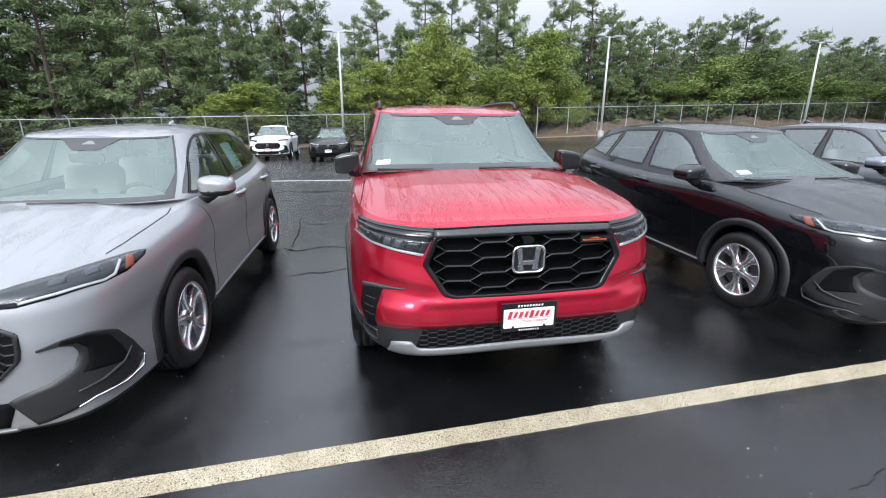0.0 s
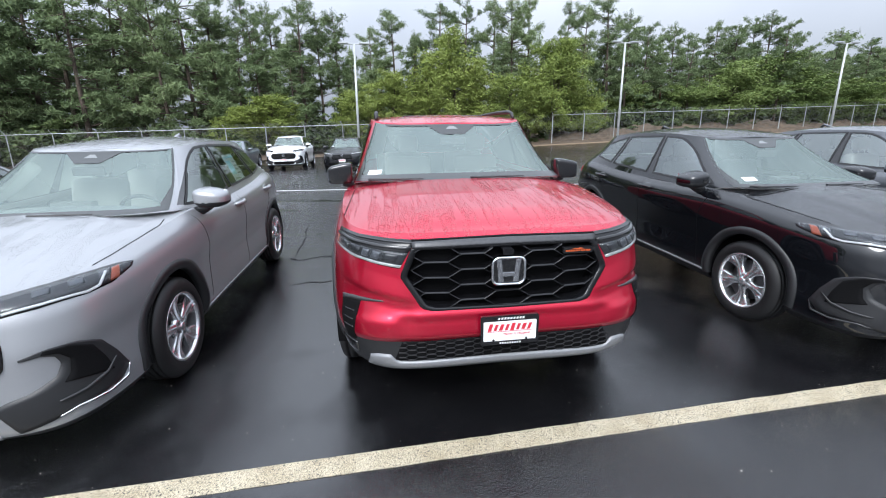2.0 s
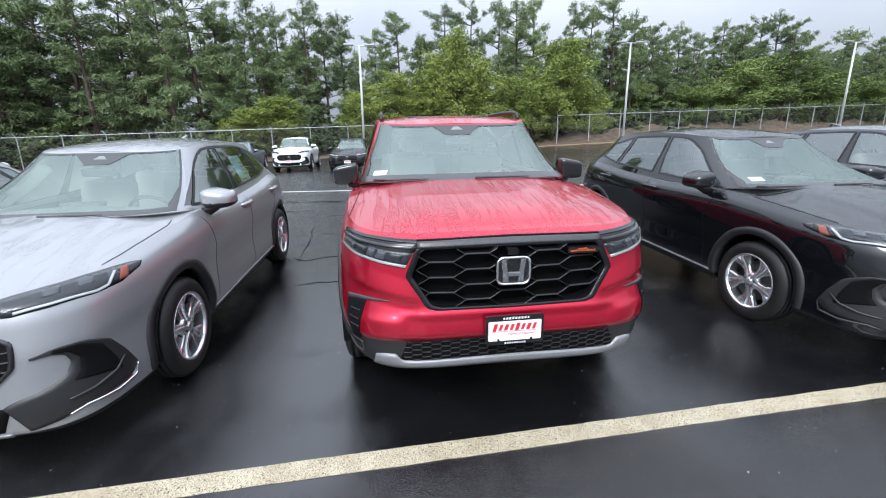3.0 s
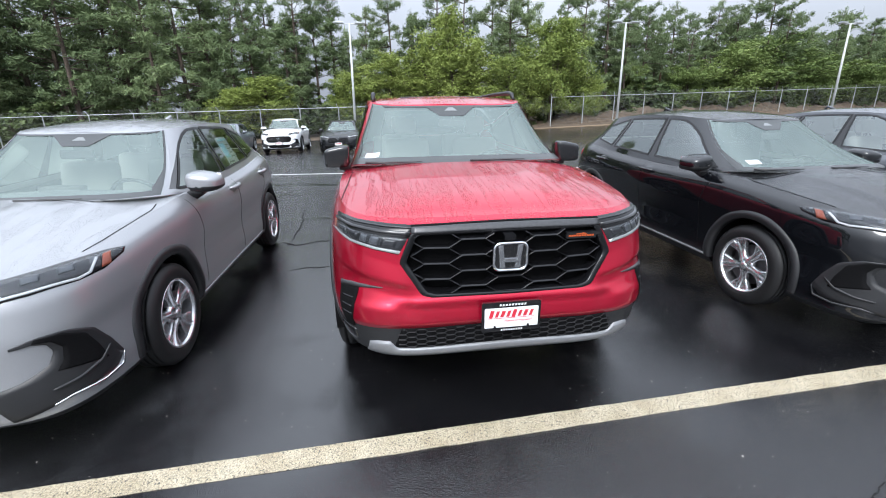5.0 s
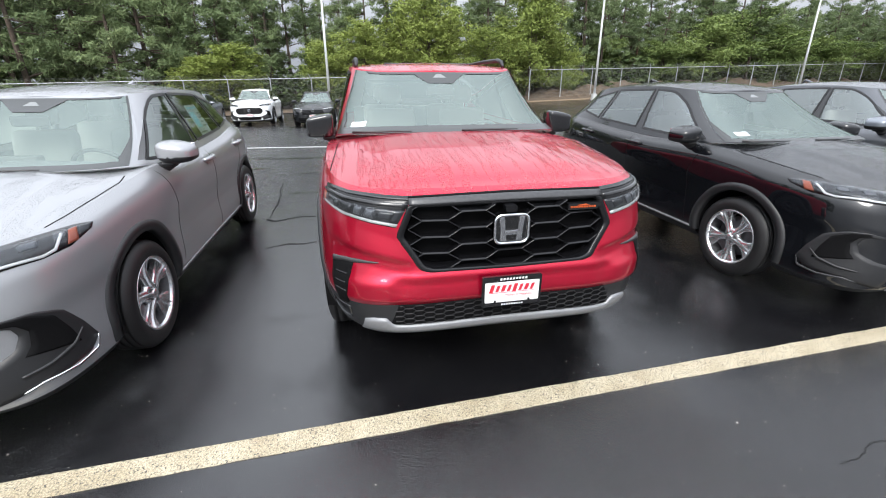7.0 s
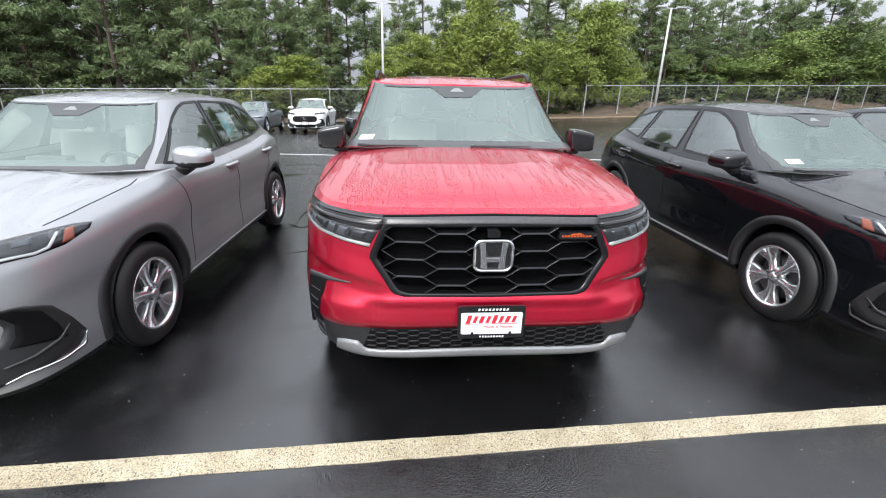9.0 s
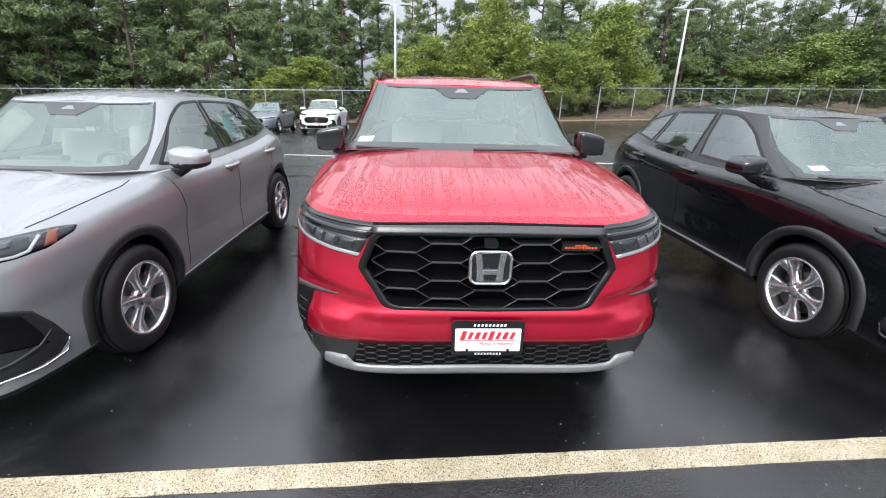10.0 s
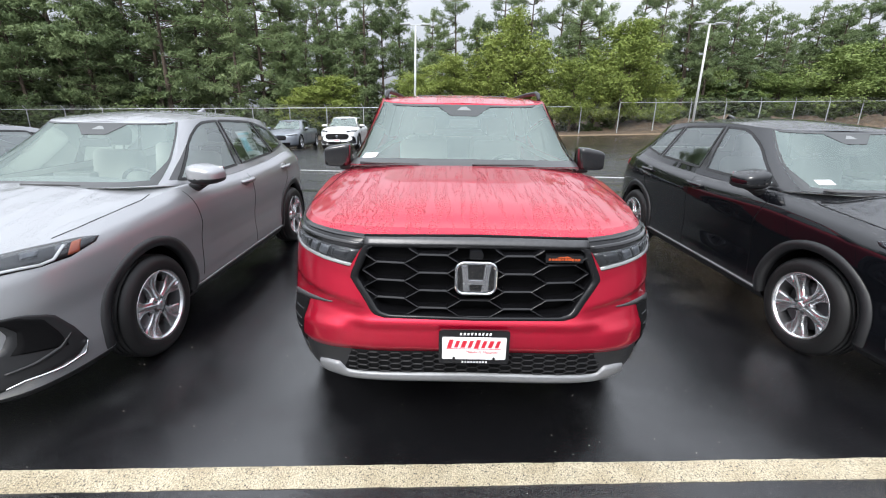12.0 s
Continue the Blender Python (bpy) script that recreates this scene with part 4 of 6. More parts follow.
        self.patch("recess", [(y - 0.03 + 0.075 * math.cos(q), z - 0.004 + 0.044 * math.sin(q)) for q in np.linspace(math.pi, 0, 12)], [(y - 0.03 + 0.075 * math.cos(q), z - 0.004 - 0.044 * math.sin(q)) for q in np.linspace(math.pi, 0, 12)], M_GLOSS if mat is M_BLACK else mat, h, 0.0015, 0.004, 12, 6, "side", sgn)


# ==== the kinds of car ====
def pilot_sculpt(G):
    # beside the grille a crease falls from the lamp's outer corner to the grille's foot; under it the nose is hollowed
    x, z, y = np.abs(G[..., 0]), G[..., 2], G[..., 1]
    a, b = np.clip((x - 0.47) / 0.10, 0, 1), np.clip((0.93 - x) / 0.12, 0, 1)
    win = a * a * (3 - 2 * a) * b * b * (3 - 2 * b) * (y < 0.6)
    crease = np.interp(x, [0.48, 0.62, 0.80, 0.92], [0.765, 0.800, 0.845, 0.875])
    prof = np.interp(z - crease, [-0.30, -0.18, -0.06, -0.012, 0.004, 0.05, 0.11], [0, 0.009, 0.020, 0.012, -0.009, -0.006, 0])
    G[..., 1] += win * prof
    # the chin under the grille: a ledge, then a flat face that leans in
    c = np.clip((0.62 - x) / 0.08, 0, 1) * (y < 0.5)
    G[..., 1] += c * np.interp(z, [0.55, 0.60, 0.665, 0.70, 0.725], [0, 0.004, 0.016, -0.006, 0])
    return G


def hatch_sculpt(G):
    # a hollow along the doors and a soft crease at handle height
    x, y, z = G[..., 0], G[..., 1], G[..., 2]
    run = np.clip((y - 1.35) / 0.3, 0, 1) * np.clip((3.5 - y) / 0.5, 0, 1)
    dip = np.interp(z, [0.28, 0.42, 0.56, 0.75, 0.86], [0, 0.006, 0.018, 0.008, 0])
    G[..., 0] -= np.sign(x) * run * dip * (np.abs(x) > 0.5)
    return G


def hood_ridge(x, y, at, splay, high, start):
    """The bonnet's middle stands a little proud between two creases."""
    a = np.clip((at + splay * y - np.abs(x)) / 0.09, 0, 1)
    b = np.clip((y - start) / 0.25, 0, 1) * np.clip((1.12 - y) / 0.3, 0, 1)
    return high * a * (2 - a) * b * b * (3 - 2 * b)


PILOT = dict(
    sculpt=pilot_sculpt, hood_style=lambda x, y: hood_ridge(x, y, 0.50, 0.05, 0.007, 0.24), intakes=[[(-0.1, 1.045), (0.489, 1.045), (0.549, 0.905), (0.450, 0.746), (0.400, 0.729), (-0.1, 0.724)]],
    kind="suv", crown_pow=3.2, frit=0.028, frit_foot=2.4, length=5.08, W=1.0, hub=0.97, wheelbase=2.89, R=0.39, tyre_w=0.265, rim=0.255, track=0.985, arch=0.452,
    arch_trim=0.055, trim_floor=0.36, clad=0.10, clad_front=0.262, deck_end=4.9, nt=190, ns=52,
    curves=dict(
        front=[(0, 0.10), (0.065, 0.05), (0.14, 0.038), (0.26, 0.035), (0.32, 0.004), (0.41, 0.0), (0.48, 0.022), (0.60, 0.048), (0.85, 0.078), (0.93, 0.092), (0.967, 0.11), (1, 0.17)],
        rear=[(0, 4.95), (0.2, 5.06), (0.5, 5.08), (0.8, 5.03), (1, 4.97)],
        W=[(0, 0.92), (0.08, 0.972), (0.25, 1.003), (0.5, 1.008), (0.75, 0.998), (0.9, 0.975), (1, 0.935)],
        nf=[(0, 5.8), (0.3, 6.2), (0.6, 6.1), (1, 6.0)], nr=[(0, 6), (1, 6)], taper=[(0, 1), (3, 1), (5.1, 0.97)],
        zbot=[(0, 0.345), (0.5, 0.31), (4.5, 0.31), (5.08, 0.38)],
        ztop=[(0, 1.10), (0.16, 1.112), (0.5, 1.125), (0.9, 1.155), (1.3, 1.185), (1.7, 1.175), (3, 1.19), (4.5, 1.24), (5.1, 1.24)],
        crown=[(0.172, 0.0), (0.21, 0.007), (0.3, 0.033), (0.45, 0.055), (0.8, 0.072), (1.3, 0.078), (2.0, 0.05), (5, 0.02)],
        cbase=[(1.2, 1.262), (1.3, 1.256), (1.5, 1.228), (1.8, 1.18), (3, 1.17), (5, 1.22)],
        croof=[(2.0, 1.688), (2.3, 1.728), (2.8, 1.748), (3.6, 1.745), (4.65, 1.69)],
    ),
    cabin=dict(base=(0.922, 1.27, 4.95, 7.0, 6.0), top=(0.752, 2.0, 4.62, 4.6, 6.0), yc=2.9, dash_y=1.62, belt=1.20, roof_crown=0.045, privacy=True,
               stations=[("screen", 0.872), ("apillar", 1.62), ("door_front", 2.72), ("black", 2.86), ("door_rear", 3.80), ("black", 3.92), ("quarter", 4.55), ("tail", 0.70)],
               sill_line=[(1.2, 0.0), (1.55, 0.02), (1.62, 0.09), (5, 0.12)], head_line=[(1.2, 0.985), (1.55, 0.98), (1.62, 0.93), (5, 0.91)]),
)
HATCH = dict(
    frit_foot=2.4, sculpt=hatch_sculpt, hood_style=lambda x, y: hood_ridge(x, y, 0.40, 0.10, 0.012, 0.22),
    kind="hatch", length=4.57, W=0.92, hub=0.93, wheelbase=2.655, R=0.345, tyre_w=0.215, rim=0.236, track=0.905, arch=0.392,
    arch_trim=0.058, trim_floor=0.26, clad=0.115, clad_front=0.06, deck_end=4.4, nt=190, ns=52,
    curves=dict(
        front=[(0, 0.07), (0.06, 0.016), (0.14, -0.002), (0.25, -0.006), (0.42, 0.0), (0.6, 0.012), (0.75, 0.036), (0.9, 0.066), (0.96, 0.094), (1, 0.146)],
        rear=[(0, 4.42), (0.2, 4.54), (0.5, 4.57), (0.75, 4.50), (1, 4.38)],
        W=[(0, 0.83), (0.08, 0.88), (0.25, 0.905), (0.5, 0.905), (0.68, 0.918), (0.82, 0.912), (0.93, 0.885), (1, 0.825)],
        nf=[(0, 7.5), (0.15, 6.0), (0.5, 5.4), (1, 5.6)], nr=[(0, 5), (1, 5)], taper=[(0, 1), (1.2, 1), (2.2, 0.992), (3.5, 1), (4.6, 0.97)],
        zbot=[(0, 0.20), (0.5, 0.21), (4.2, 0.23), (4.57, 0.30)],
        ztop=[(0, 0.885), (0.13, 0.90), (0.35, 0.935), (0.7, 0.985), (1.1, 1.03), (1.45, 1.055), (2.2, 1.04), (3, 1.065), (3.8, 1.12), (4.57, 1.10)],
        crown=[(0.148, 0.0), (0.2, 0.010), (0.5, 0.055), (0.9, 0.078), (1.2, 0.085), (1.8, 0.05), (4.4, 0.02)],
        cbase=[(1.0, 1.105), (1.15, 1.10), (1.4, 1.075), (1.7, 1.04), (3, 1.055), (4.4, 1.12)],
        croof=[(1.9, 1.500), (2.1, 1.522), (2.5, 1.545), (3.0, 1.54), (3.4, 1.518), (3.98, 1.44)],
    ),
    cabin=dict(base=(0.815, 1.12, 4.38, 6.5, 5.0), top=(0.60, 1.93, 3.98, 4.3, 5.0), yc=2.52, dash_y=1.48, belt=1.07, roof_crown=0.055, privacy=False, bow=0.2,
               stations=[("screen", 0.758), ("apillar", 1.375), ("black", 1.46), ("door_front", 2.42), ("black", 2.56), ("door_rear", 3.36), ("black", 3.42), ("quarter", 3.92), ("tail", 0.62)],
               sill_line=[(1.0, 0.0), (1.32, 0.02), (1.375, 0.09), (2.6, 0.12), (3.4, 0.17), (3.9, 0.30), (4.4, 0.2)], head_line=[(1.0, 0.985), (1.318, 0.98), (1.375, 0.28), (1.43, 0.58), (1.50, 0.77), (1.60, 0.88), (1.75, 0.935), (2.6, 0.94), (3.4, 0.91), (3.9, 0.76), (4.4, 0.85)]),
)
SEDAN = dict(
    kind="sedan", length=4.92, W=0.93, hub=0.95, wheelbase=2.83, R=0.335, tyre_w=0.225, rim=0.22, track=0.91, arch=0.375,
    arch_trim=0, trim_floor=0.2, clad=0.06, clad_front=0.1, deck_end=4.85, nt=130, ns=30,
    curves=dict(
        front=[(0, 0.12), (0.08, 0.04), (0.2, 0.012), (0.42, 0.0), (0.7, 0.01), (0.9, 0.05), (1, 0.14)],
        rear=[(0, 4.82), (0.2, 4.9), (0.5, 4.92), (0.75, 4.88), (1, 4.80)],
        W=[(0, 0.82), (0.08, 0.88), (0.25, 0.915), (0.5, 0.92), (0.68, 0.925), (0.82, 0.915), (0.93, 0.88), (1, 0.82)],
        nf=[(0, 4.8), (0.5, 5.0), (1, 5.0)], nr=[(0, 5), (1, 5)], taper=[(0, 1), (1.2, 1), (4.9, 0.97)],
        zbot=[(0, 0.16), (0.5, 0.17), (4.2, 0.19), (4.92, 0.26)],
        ztop=[(0, 0.72), (0.14, 0.74), (0.5, 0.80), (1.0, 0.88), (1.4, 0.92), (2.2, 0.93), (3.4, 0.97), (4.2, 1.02), (4.92, 1.03)],
        crown=[(0.142, 0.0), (0.2, 0.008), (0.5, 0.05), (0.9, 0.07), (1.3, 0.075), (1.8, 0.05), (4.8, 0.02)],
        cbase=[(1.2, 0.965), (1.5, 0.94), (1.9, 0.92), (3, 0.93), (4.6, 1.02)],
        croof=[(2.1, 1.36), (2.4, 1.395), (2.8, 1.405), (3.2, 1.39), (3.8, 1.30)],
    ),
    cabin=dict(base=(0.80, 1.32, 4.55, 6.5, 5.0), top=(0.58, 2.14, 3.75, 4.3, 5.0), yc=2.75, dash_y=1.7, belt=0.95, roof_crown=0.04, privacy=False, bow=0.2,
               stations=[("screen", 0.705), ("apillar", 1.70), ("door_front", 2.62), ("black", 2.74), ("door_rear", 3.66), ("black", 3.72), ("quarter", 4.05), ("tail", 0.62)],
               sill_line=[(1.0, 0.0), (1.6, 0.02), (1.7, 0.10), (4, 0.14), (4.6, 0.2)], head_line=[(1.0, 0.965), (1.6, 0.965), (1.7, 0.90), (3.6, 0.88), (4.1, 0.78), (4.6, 0.85)]),
)


# ==== what is fitted to each kind of car ====
def rounded_rect(w, h, r, n=6, cx=0.0, cz=0.0):
    pts = []
    for sx, sz, a0 in ((1, 1, 0), (-1, 1, 90), (-1, -1, 180), (1, -1, 270)):
        for i in range(n + 1):
            a = radians(a0 + 90 * i / n)
            pts.append((cx + sx * (w / 2 - r) + r * math.cos(a), cz + sz * (h / 2 - r) + r * math.sin(a)))
    return pts


def slab(name, outline, y0, y1, mat, parent, tilt=None, label="", bevel=0.0):
    """A flat piece in the x-z plane with an outline, from y0 (front) to y1."""
    bm = bmesh.new()
    a = [bm.verts.new((x, y0, z)) for x, z in outline]
    f = bm.faces.new(a)
    r = bmesh.ops.extrude_face_region(bm, geom=[f])
    for v in r["geom"]:
        if isinstance(v, bmesh.types.BMVert):
            v.co.y = y1
    bmesh.ops.recalc_face_normals(bm, faces=bm.faces)
    if bevel:
        bmesh.ops.bevel(bm, geom=[e for e in bm.edges if all(abs(v.co.y - y0) < 1e-6 for v in e.verts)], offset=bevel, segments=2, affect="EDGES")
    if tilt is not None:
        bmesh.ops.transform(bm, matrix=tilt, verts=bm.verts)
    return part(name, bm, mat, parent, label)


def ring(name, outline, width, y0, y1, mat, parent, label=""):
    """A closed frame: the outline and the same moved inward by width."""
    P = np.array(outline)
    d = np.roll(P, -1, 0) - np.roll(P, 1, 0)
    d /= np.linalg.norm(d, axis=1)[:, None] + 1e-9
    nrm = np.stack([-d[:, 1], d[:, 0]], 1)
    if ((P.mean(0) - P) * nrm).sum() < 0:
        nrm = -nrm
    Q = P + nrm * width
    n = len(P)
    vs = [(x, y1, z) for x, z in P] + [(x, y0 + 0.003, z) for x, z in P] + [(x, y0, z) for x, z in P + nrm * width * 0.3] + [(x, y0, z) for x, z in P + nrm * width * 0.7] + [(x, y0 + 0.003, z) for x, z in Q] + [(x, y1, z) for x, z in Q]
    fs = [(k * n + i, k * n + (i + 1) % n, (k + 1) * n + (i + 1) % n, (k + 1) * n + i) for k in range(5) for i in range(n)]
    return link_mesh(name, vs, fs, mat, parent, label, smooth=False)


def writing(name, text, size, loc, mat, parent, rx=90, shear=0.0):
    """Lettering as a mesh, facing the front (-y)."""
    cu = bpy.data.curves.new(name, "FONT")
    cu.body, cu.size, cu.align_x, cu.align_y, cu.extrude, cu.shear = text, size, "CENTER", "CENTER", 0.0004, shear
    tmp = new(name + "_tmp", cu)
    me = bpy.data.meshes.new_from_object(tmp.evaluated_get(bpy.context.evaluated_depsgraph_get()))
    bpy.data.objects.remove(tmp)
    bpy.data.curves.remove(cu)
    me.materials.clear()
    me.materials.append(mat)
    o = new(name, me)
    o.parent = parent
    o.matrix_basis = pose(*loc, rx, 0, 0)
    return o


def screen_point(car, u, v, lift_by=0.004):
    """A point on the windscreen: u across (-1 to 1), v up (0 to 1), and its normal."""
    V, fs = car.screen_grid
    if not hasattr(car, "sbvh"):
        car.sbvh = BVHTree.FromPolygons([Vector(p) for p in V], [tuple(int(i) for i in f) for f in fs])
    ids = {i for f in fs for i in f}
    P = V[sorted(ids)]
    z0, z1 = P[:, 2].min(), P[:, 2].max()
    x = u * P[:, 0].max() * (1 - 0.24 * v)
    z = z0 + (z1 - z0) * v
    h, nrm, _, _ = car.sbvh.ray_cast(Vector((x, 0, z)), Vector((0, 1, 0)))
    if h is None:
        g = car.sp["cabin"]
        h, nrm, _, _ = car.sbvh.find_nearest(Vector((x, g["base"][1] + (g["top"][1] - g["base"][1]) * v, z)))
    if nrm.y > 0:
        nrm = -nrm
    return h + nrm * lift_by, nrm


def screen_sheet(car, name, quads, mat, parent, lift_by=-0.006, label="", n=8):
    """A sheet that lies along the windscreen, between two lines of (u, v)."""
    top, bot = along(quads[0], n), along(quads[1], n)
    vs = []
    for j in range(4):
        for i in range(n):
            u, v = top[i] + (bot[i] - top[i]) * j / 3
            vs.append(tuple(screen_point(car, u, v, lift_by)[0]))
    return link_mesh(name, vs, quad_grid(4, n), mat, parent, label)


def cowl_bits(car, wipers, sticker_u):
    """Wipers, sensor cover, toll sticker."""
    for (u0, v0), (u1, v1) in wipers:
        bm = bmesh.new()
        pts = [tuple(screen_point(car, u0 + (u1 - u0) * q, v0 + (v1 - v0) * q, 0.014)[0]) for q in np.linspace(0, 1, 9)]
        bm_tube(bm, pts, [0.010, 0.009, 0.009, 0.008, 0.008, 0.007, 0.006, 0.005, 0.004], 6)
        part("wiper", bm, M_PLASTIC, car.e)
    screen_sheet(car, "sensor_cover", ([(-0.40, 0.99), (0.40, 0.99)], [(-0.15, 0.76), (0.15, 0.76)]), M_FRIT, car.e, 0.0025, "dark sensor cover at the top of the glass", 12)
    screen_sheet(car, "sensor_window", ([(-0.03, 0.91), (0.03, 0.91)], [(-0.085, 0.85), (0.085, 0.85)]), M_SENSOR, car.e, 0.004)
    s = screen_sheet(car, "sticker", ([(sticker_u - 0.06, 0.185), (sticker_u + 0.065, 0.205)], [(sticker_u - 0.065, 0.12), (sticker_u + 0.06, 0.14)]), M_WHITEPAPER, car.e, 0.002, "white paper sticker")
    for q in (0.14, 0.155, 0.17):
        screen_sheet(car, "sticker_print", ([(sticker_u - 0.045, q + 0.004), (sticker_u + 0.045, q + 0.016)], [(sticker_u - 0.045, q - 0.001), (sticker_u + 0.045, q + 0.011)]), M_SENSOR, s, 0.0028)
    bm = bmesh.new()
    p = screen_point(car, 0, 0.72, -0.05)[0]
    bm_box(bm, p.x - 0.12, p.x + 0.12, p.y - 0.012, p.y + 0.012, p.z - 0.035, p.z + 0.035, 0.012)
    part("rear_view_mirror", bm, M_SEATDK, car.e)


def dealer_plate(car, x, y, z, tilt=0.0):
    """A dealer's card in a black frame; the name and the number are left as plain bars."""
    p = new("front_plate")
    p.parent = car.e
    p["label"] = "white dealer card in a black plate frame"
    p.matrix_basis = pose(x, y, z, tilt)
    slab("plate_frame", rounded_rect(0.318, 0.168, 0.012), -0.006, 0.012, M_GLOSS, p, bevel=0.002)
    slab("card", rounded_rect(0.288, 0.112, 0.006, cz=-0.002), -0.0085, -0.004, M_PLATEWHITE, p)
    # the red name: a slanted block, broken into letter-sized pieces
    xs = np.linspace(-0.122, 0.122, 9)
    for i in range(8):
        h0, h1 = (-0.001, 0.042) if i in (0, 4) else (0.002, 0.037)
        a, b = xs[i] + 0.001, xs[i + 1] - 0.0025
        m, k = (a + b) / 2, (b - a) * (0.30 if i % 2 else 0.36)
        slab("name_bar", [(m - k - 0.006, h0), (m + k - 0.006, h0), (m + k + 0.006, h1), (m - k + 0.006, h1)], -0.0095, -0.008, M_PLATERED, p)
    slab("underline", [(-0.125, -0.005), (0.12, -0.005), (0.122, -0.0025), (-0.122, -0.0025)], -0.0095, -0.008, M_PLATERED, p)
    writing("slogan", "Makes It Happen!", 0.021, (0.035, -0.0092, -0.02), M_PLATERED, p, shear=0.2)
    for i in range(9):
        q = -0.066 + 0.0165 * i
        slab("web_bar", [(q, 0.064), (q + 0.009, 0.064), (q + 0.0115, 0.075), (q + 0.0025, 0.075)], -0.0068, -0.005, M_PLATEWHITE, p)
        slab("number_bar", [(q * 0.82, -0.078), (q * 0.82 + 0.007, -0.078), (q * 0.82 + 0.007, -0.069), (q * 0.82, -0.069)], -0.0068, -0.005, M_PLATEWHITE, p)
    for sx in (-1, 1):
        slab("screw", rounded_rect(0.013, 0.013, 0.0064, cx=sx * 0.09, cz=-0.052), -0.0115, -0.008, M_GLOSS, p)


def emblem(car, x, z, w, h, y):
    e = new("emblem")
    e.parent = car.e
    e["label"] = "chrome framed maker's emblem"
    slab("backing", rounded_rect(w, h, w * 0.22, cx=x, cz=z), y + 0.008, y + 0.04, M_GLOSS, e)
    ring("emblem_frame", rounded_rect(w, h, w * 0.22, cx=x, cz=z), w * 0.065, y - 0.006, y + 0.03, M_CHROME, e)
    for s in (-1, 1):
        o = [(s * w * 0.30, -h * 0.40), (s * w * 0.13, -h * 0.40), (s * w * 0.165, -h * 0.12), (s * w * 0.21, h * 0.40), (s * w * 0.36, h * 0.40), (s * w * 0.31, 0)]
        slab("emblem_bar", [(x + a, z + b) for a, b in o], y - 0.002, y + 0.03, M_EMBLEM, e, bevel=0.005)
    slab("emblem_bar", [(x - w * 0.17, z - h * 0.20), (x + w * 0.17, z - h * 0.20), (x + w * 0.19, z - h * 0.04), (x - w * 0.19, z - h * 0.04)], y - 0.001, y + 0.03, M_EMBLEM, e, bevel=0.005)


def hex_bars(car, parent, poly, cols, pitch, rowh, barl, z0, y_of, thick, depth, mat, skip=None, name="grille_bar", slant=1.0):
    """Honeycomb bars: level pieces joined by slanting ones, each a wedge with a lit upper face; clipped by poly."""
    P = np.array(poly)

    def ok(x, z):
        return bool(inside(np.array([abs(x)]), np.array([z]), P)[0])

    def bar(a, b):
        (xa, za), (xb, zb) = a, b
        # shorten at the border
        for _ in range(12):
            if not ok(xa, za):
                xa, za = xa + (xb - xa) * 0.12, za + (zb - za) * 0.12
            if not ok(xb, zb):
                xb, zb = xb + (xa - xb) * 0.12, zb + (za - zb) * 0.12
        if not (ok(xa, za) and ok(xb, zb)) or math.hypot(xb - xa, zb - za) < 0.012:
            return
        if skip and all(skip(xa + (xb - xa) * q, za + (zb - za) * q) for q in (0, 0.5, 1)):
            return
        ya, yb = y_of(xa, za), y_of(xb, zb)
        t = thick / 2 * (1.0 if abs(za - zb) < 1e-6 else slant)
        sec = ((depth, -t), (0.008, -t), (0.0, -t * 0.2), (0.0005, t * 0.1), (0.0005 + t, t), (depth, t))
        vs = [(xa, ya + d, za + o) for d, o in sec] + [(xb, yb + d, zb + o) for d, o in sec]
        n = len(sec)
        fs = [(i, (i + 1) % n, n + (i + 1) % n, n + i) for i in range(n)] + [tuple(range(n))[::-1], tuple(range(n, 2 * n))]
        link_mesh(name, vs, fs, mat, parent, smooth=False)
    for c in range(-cols, cols + 1):
        x = c * pitch
        base = z0 + (rowh / 2 if c % 2 else 0)
        for r in range(-8, 9):
            z = base + r * rowh
            bar((x - barl / 2, z), (x + barl / 2, z))
            for sgn in (1, -1):
                bar((x + barl / 2, z), (x + pitch - barl / 2, z + sgn * rowh / 2))


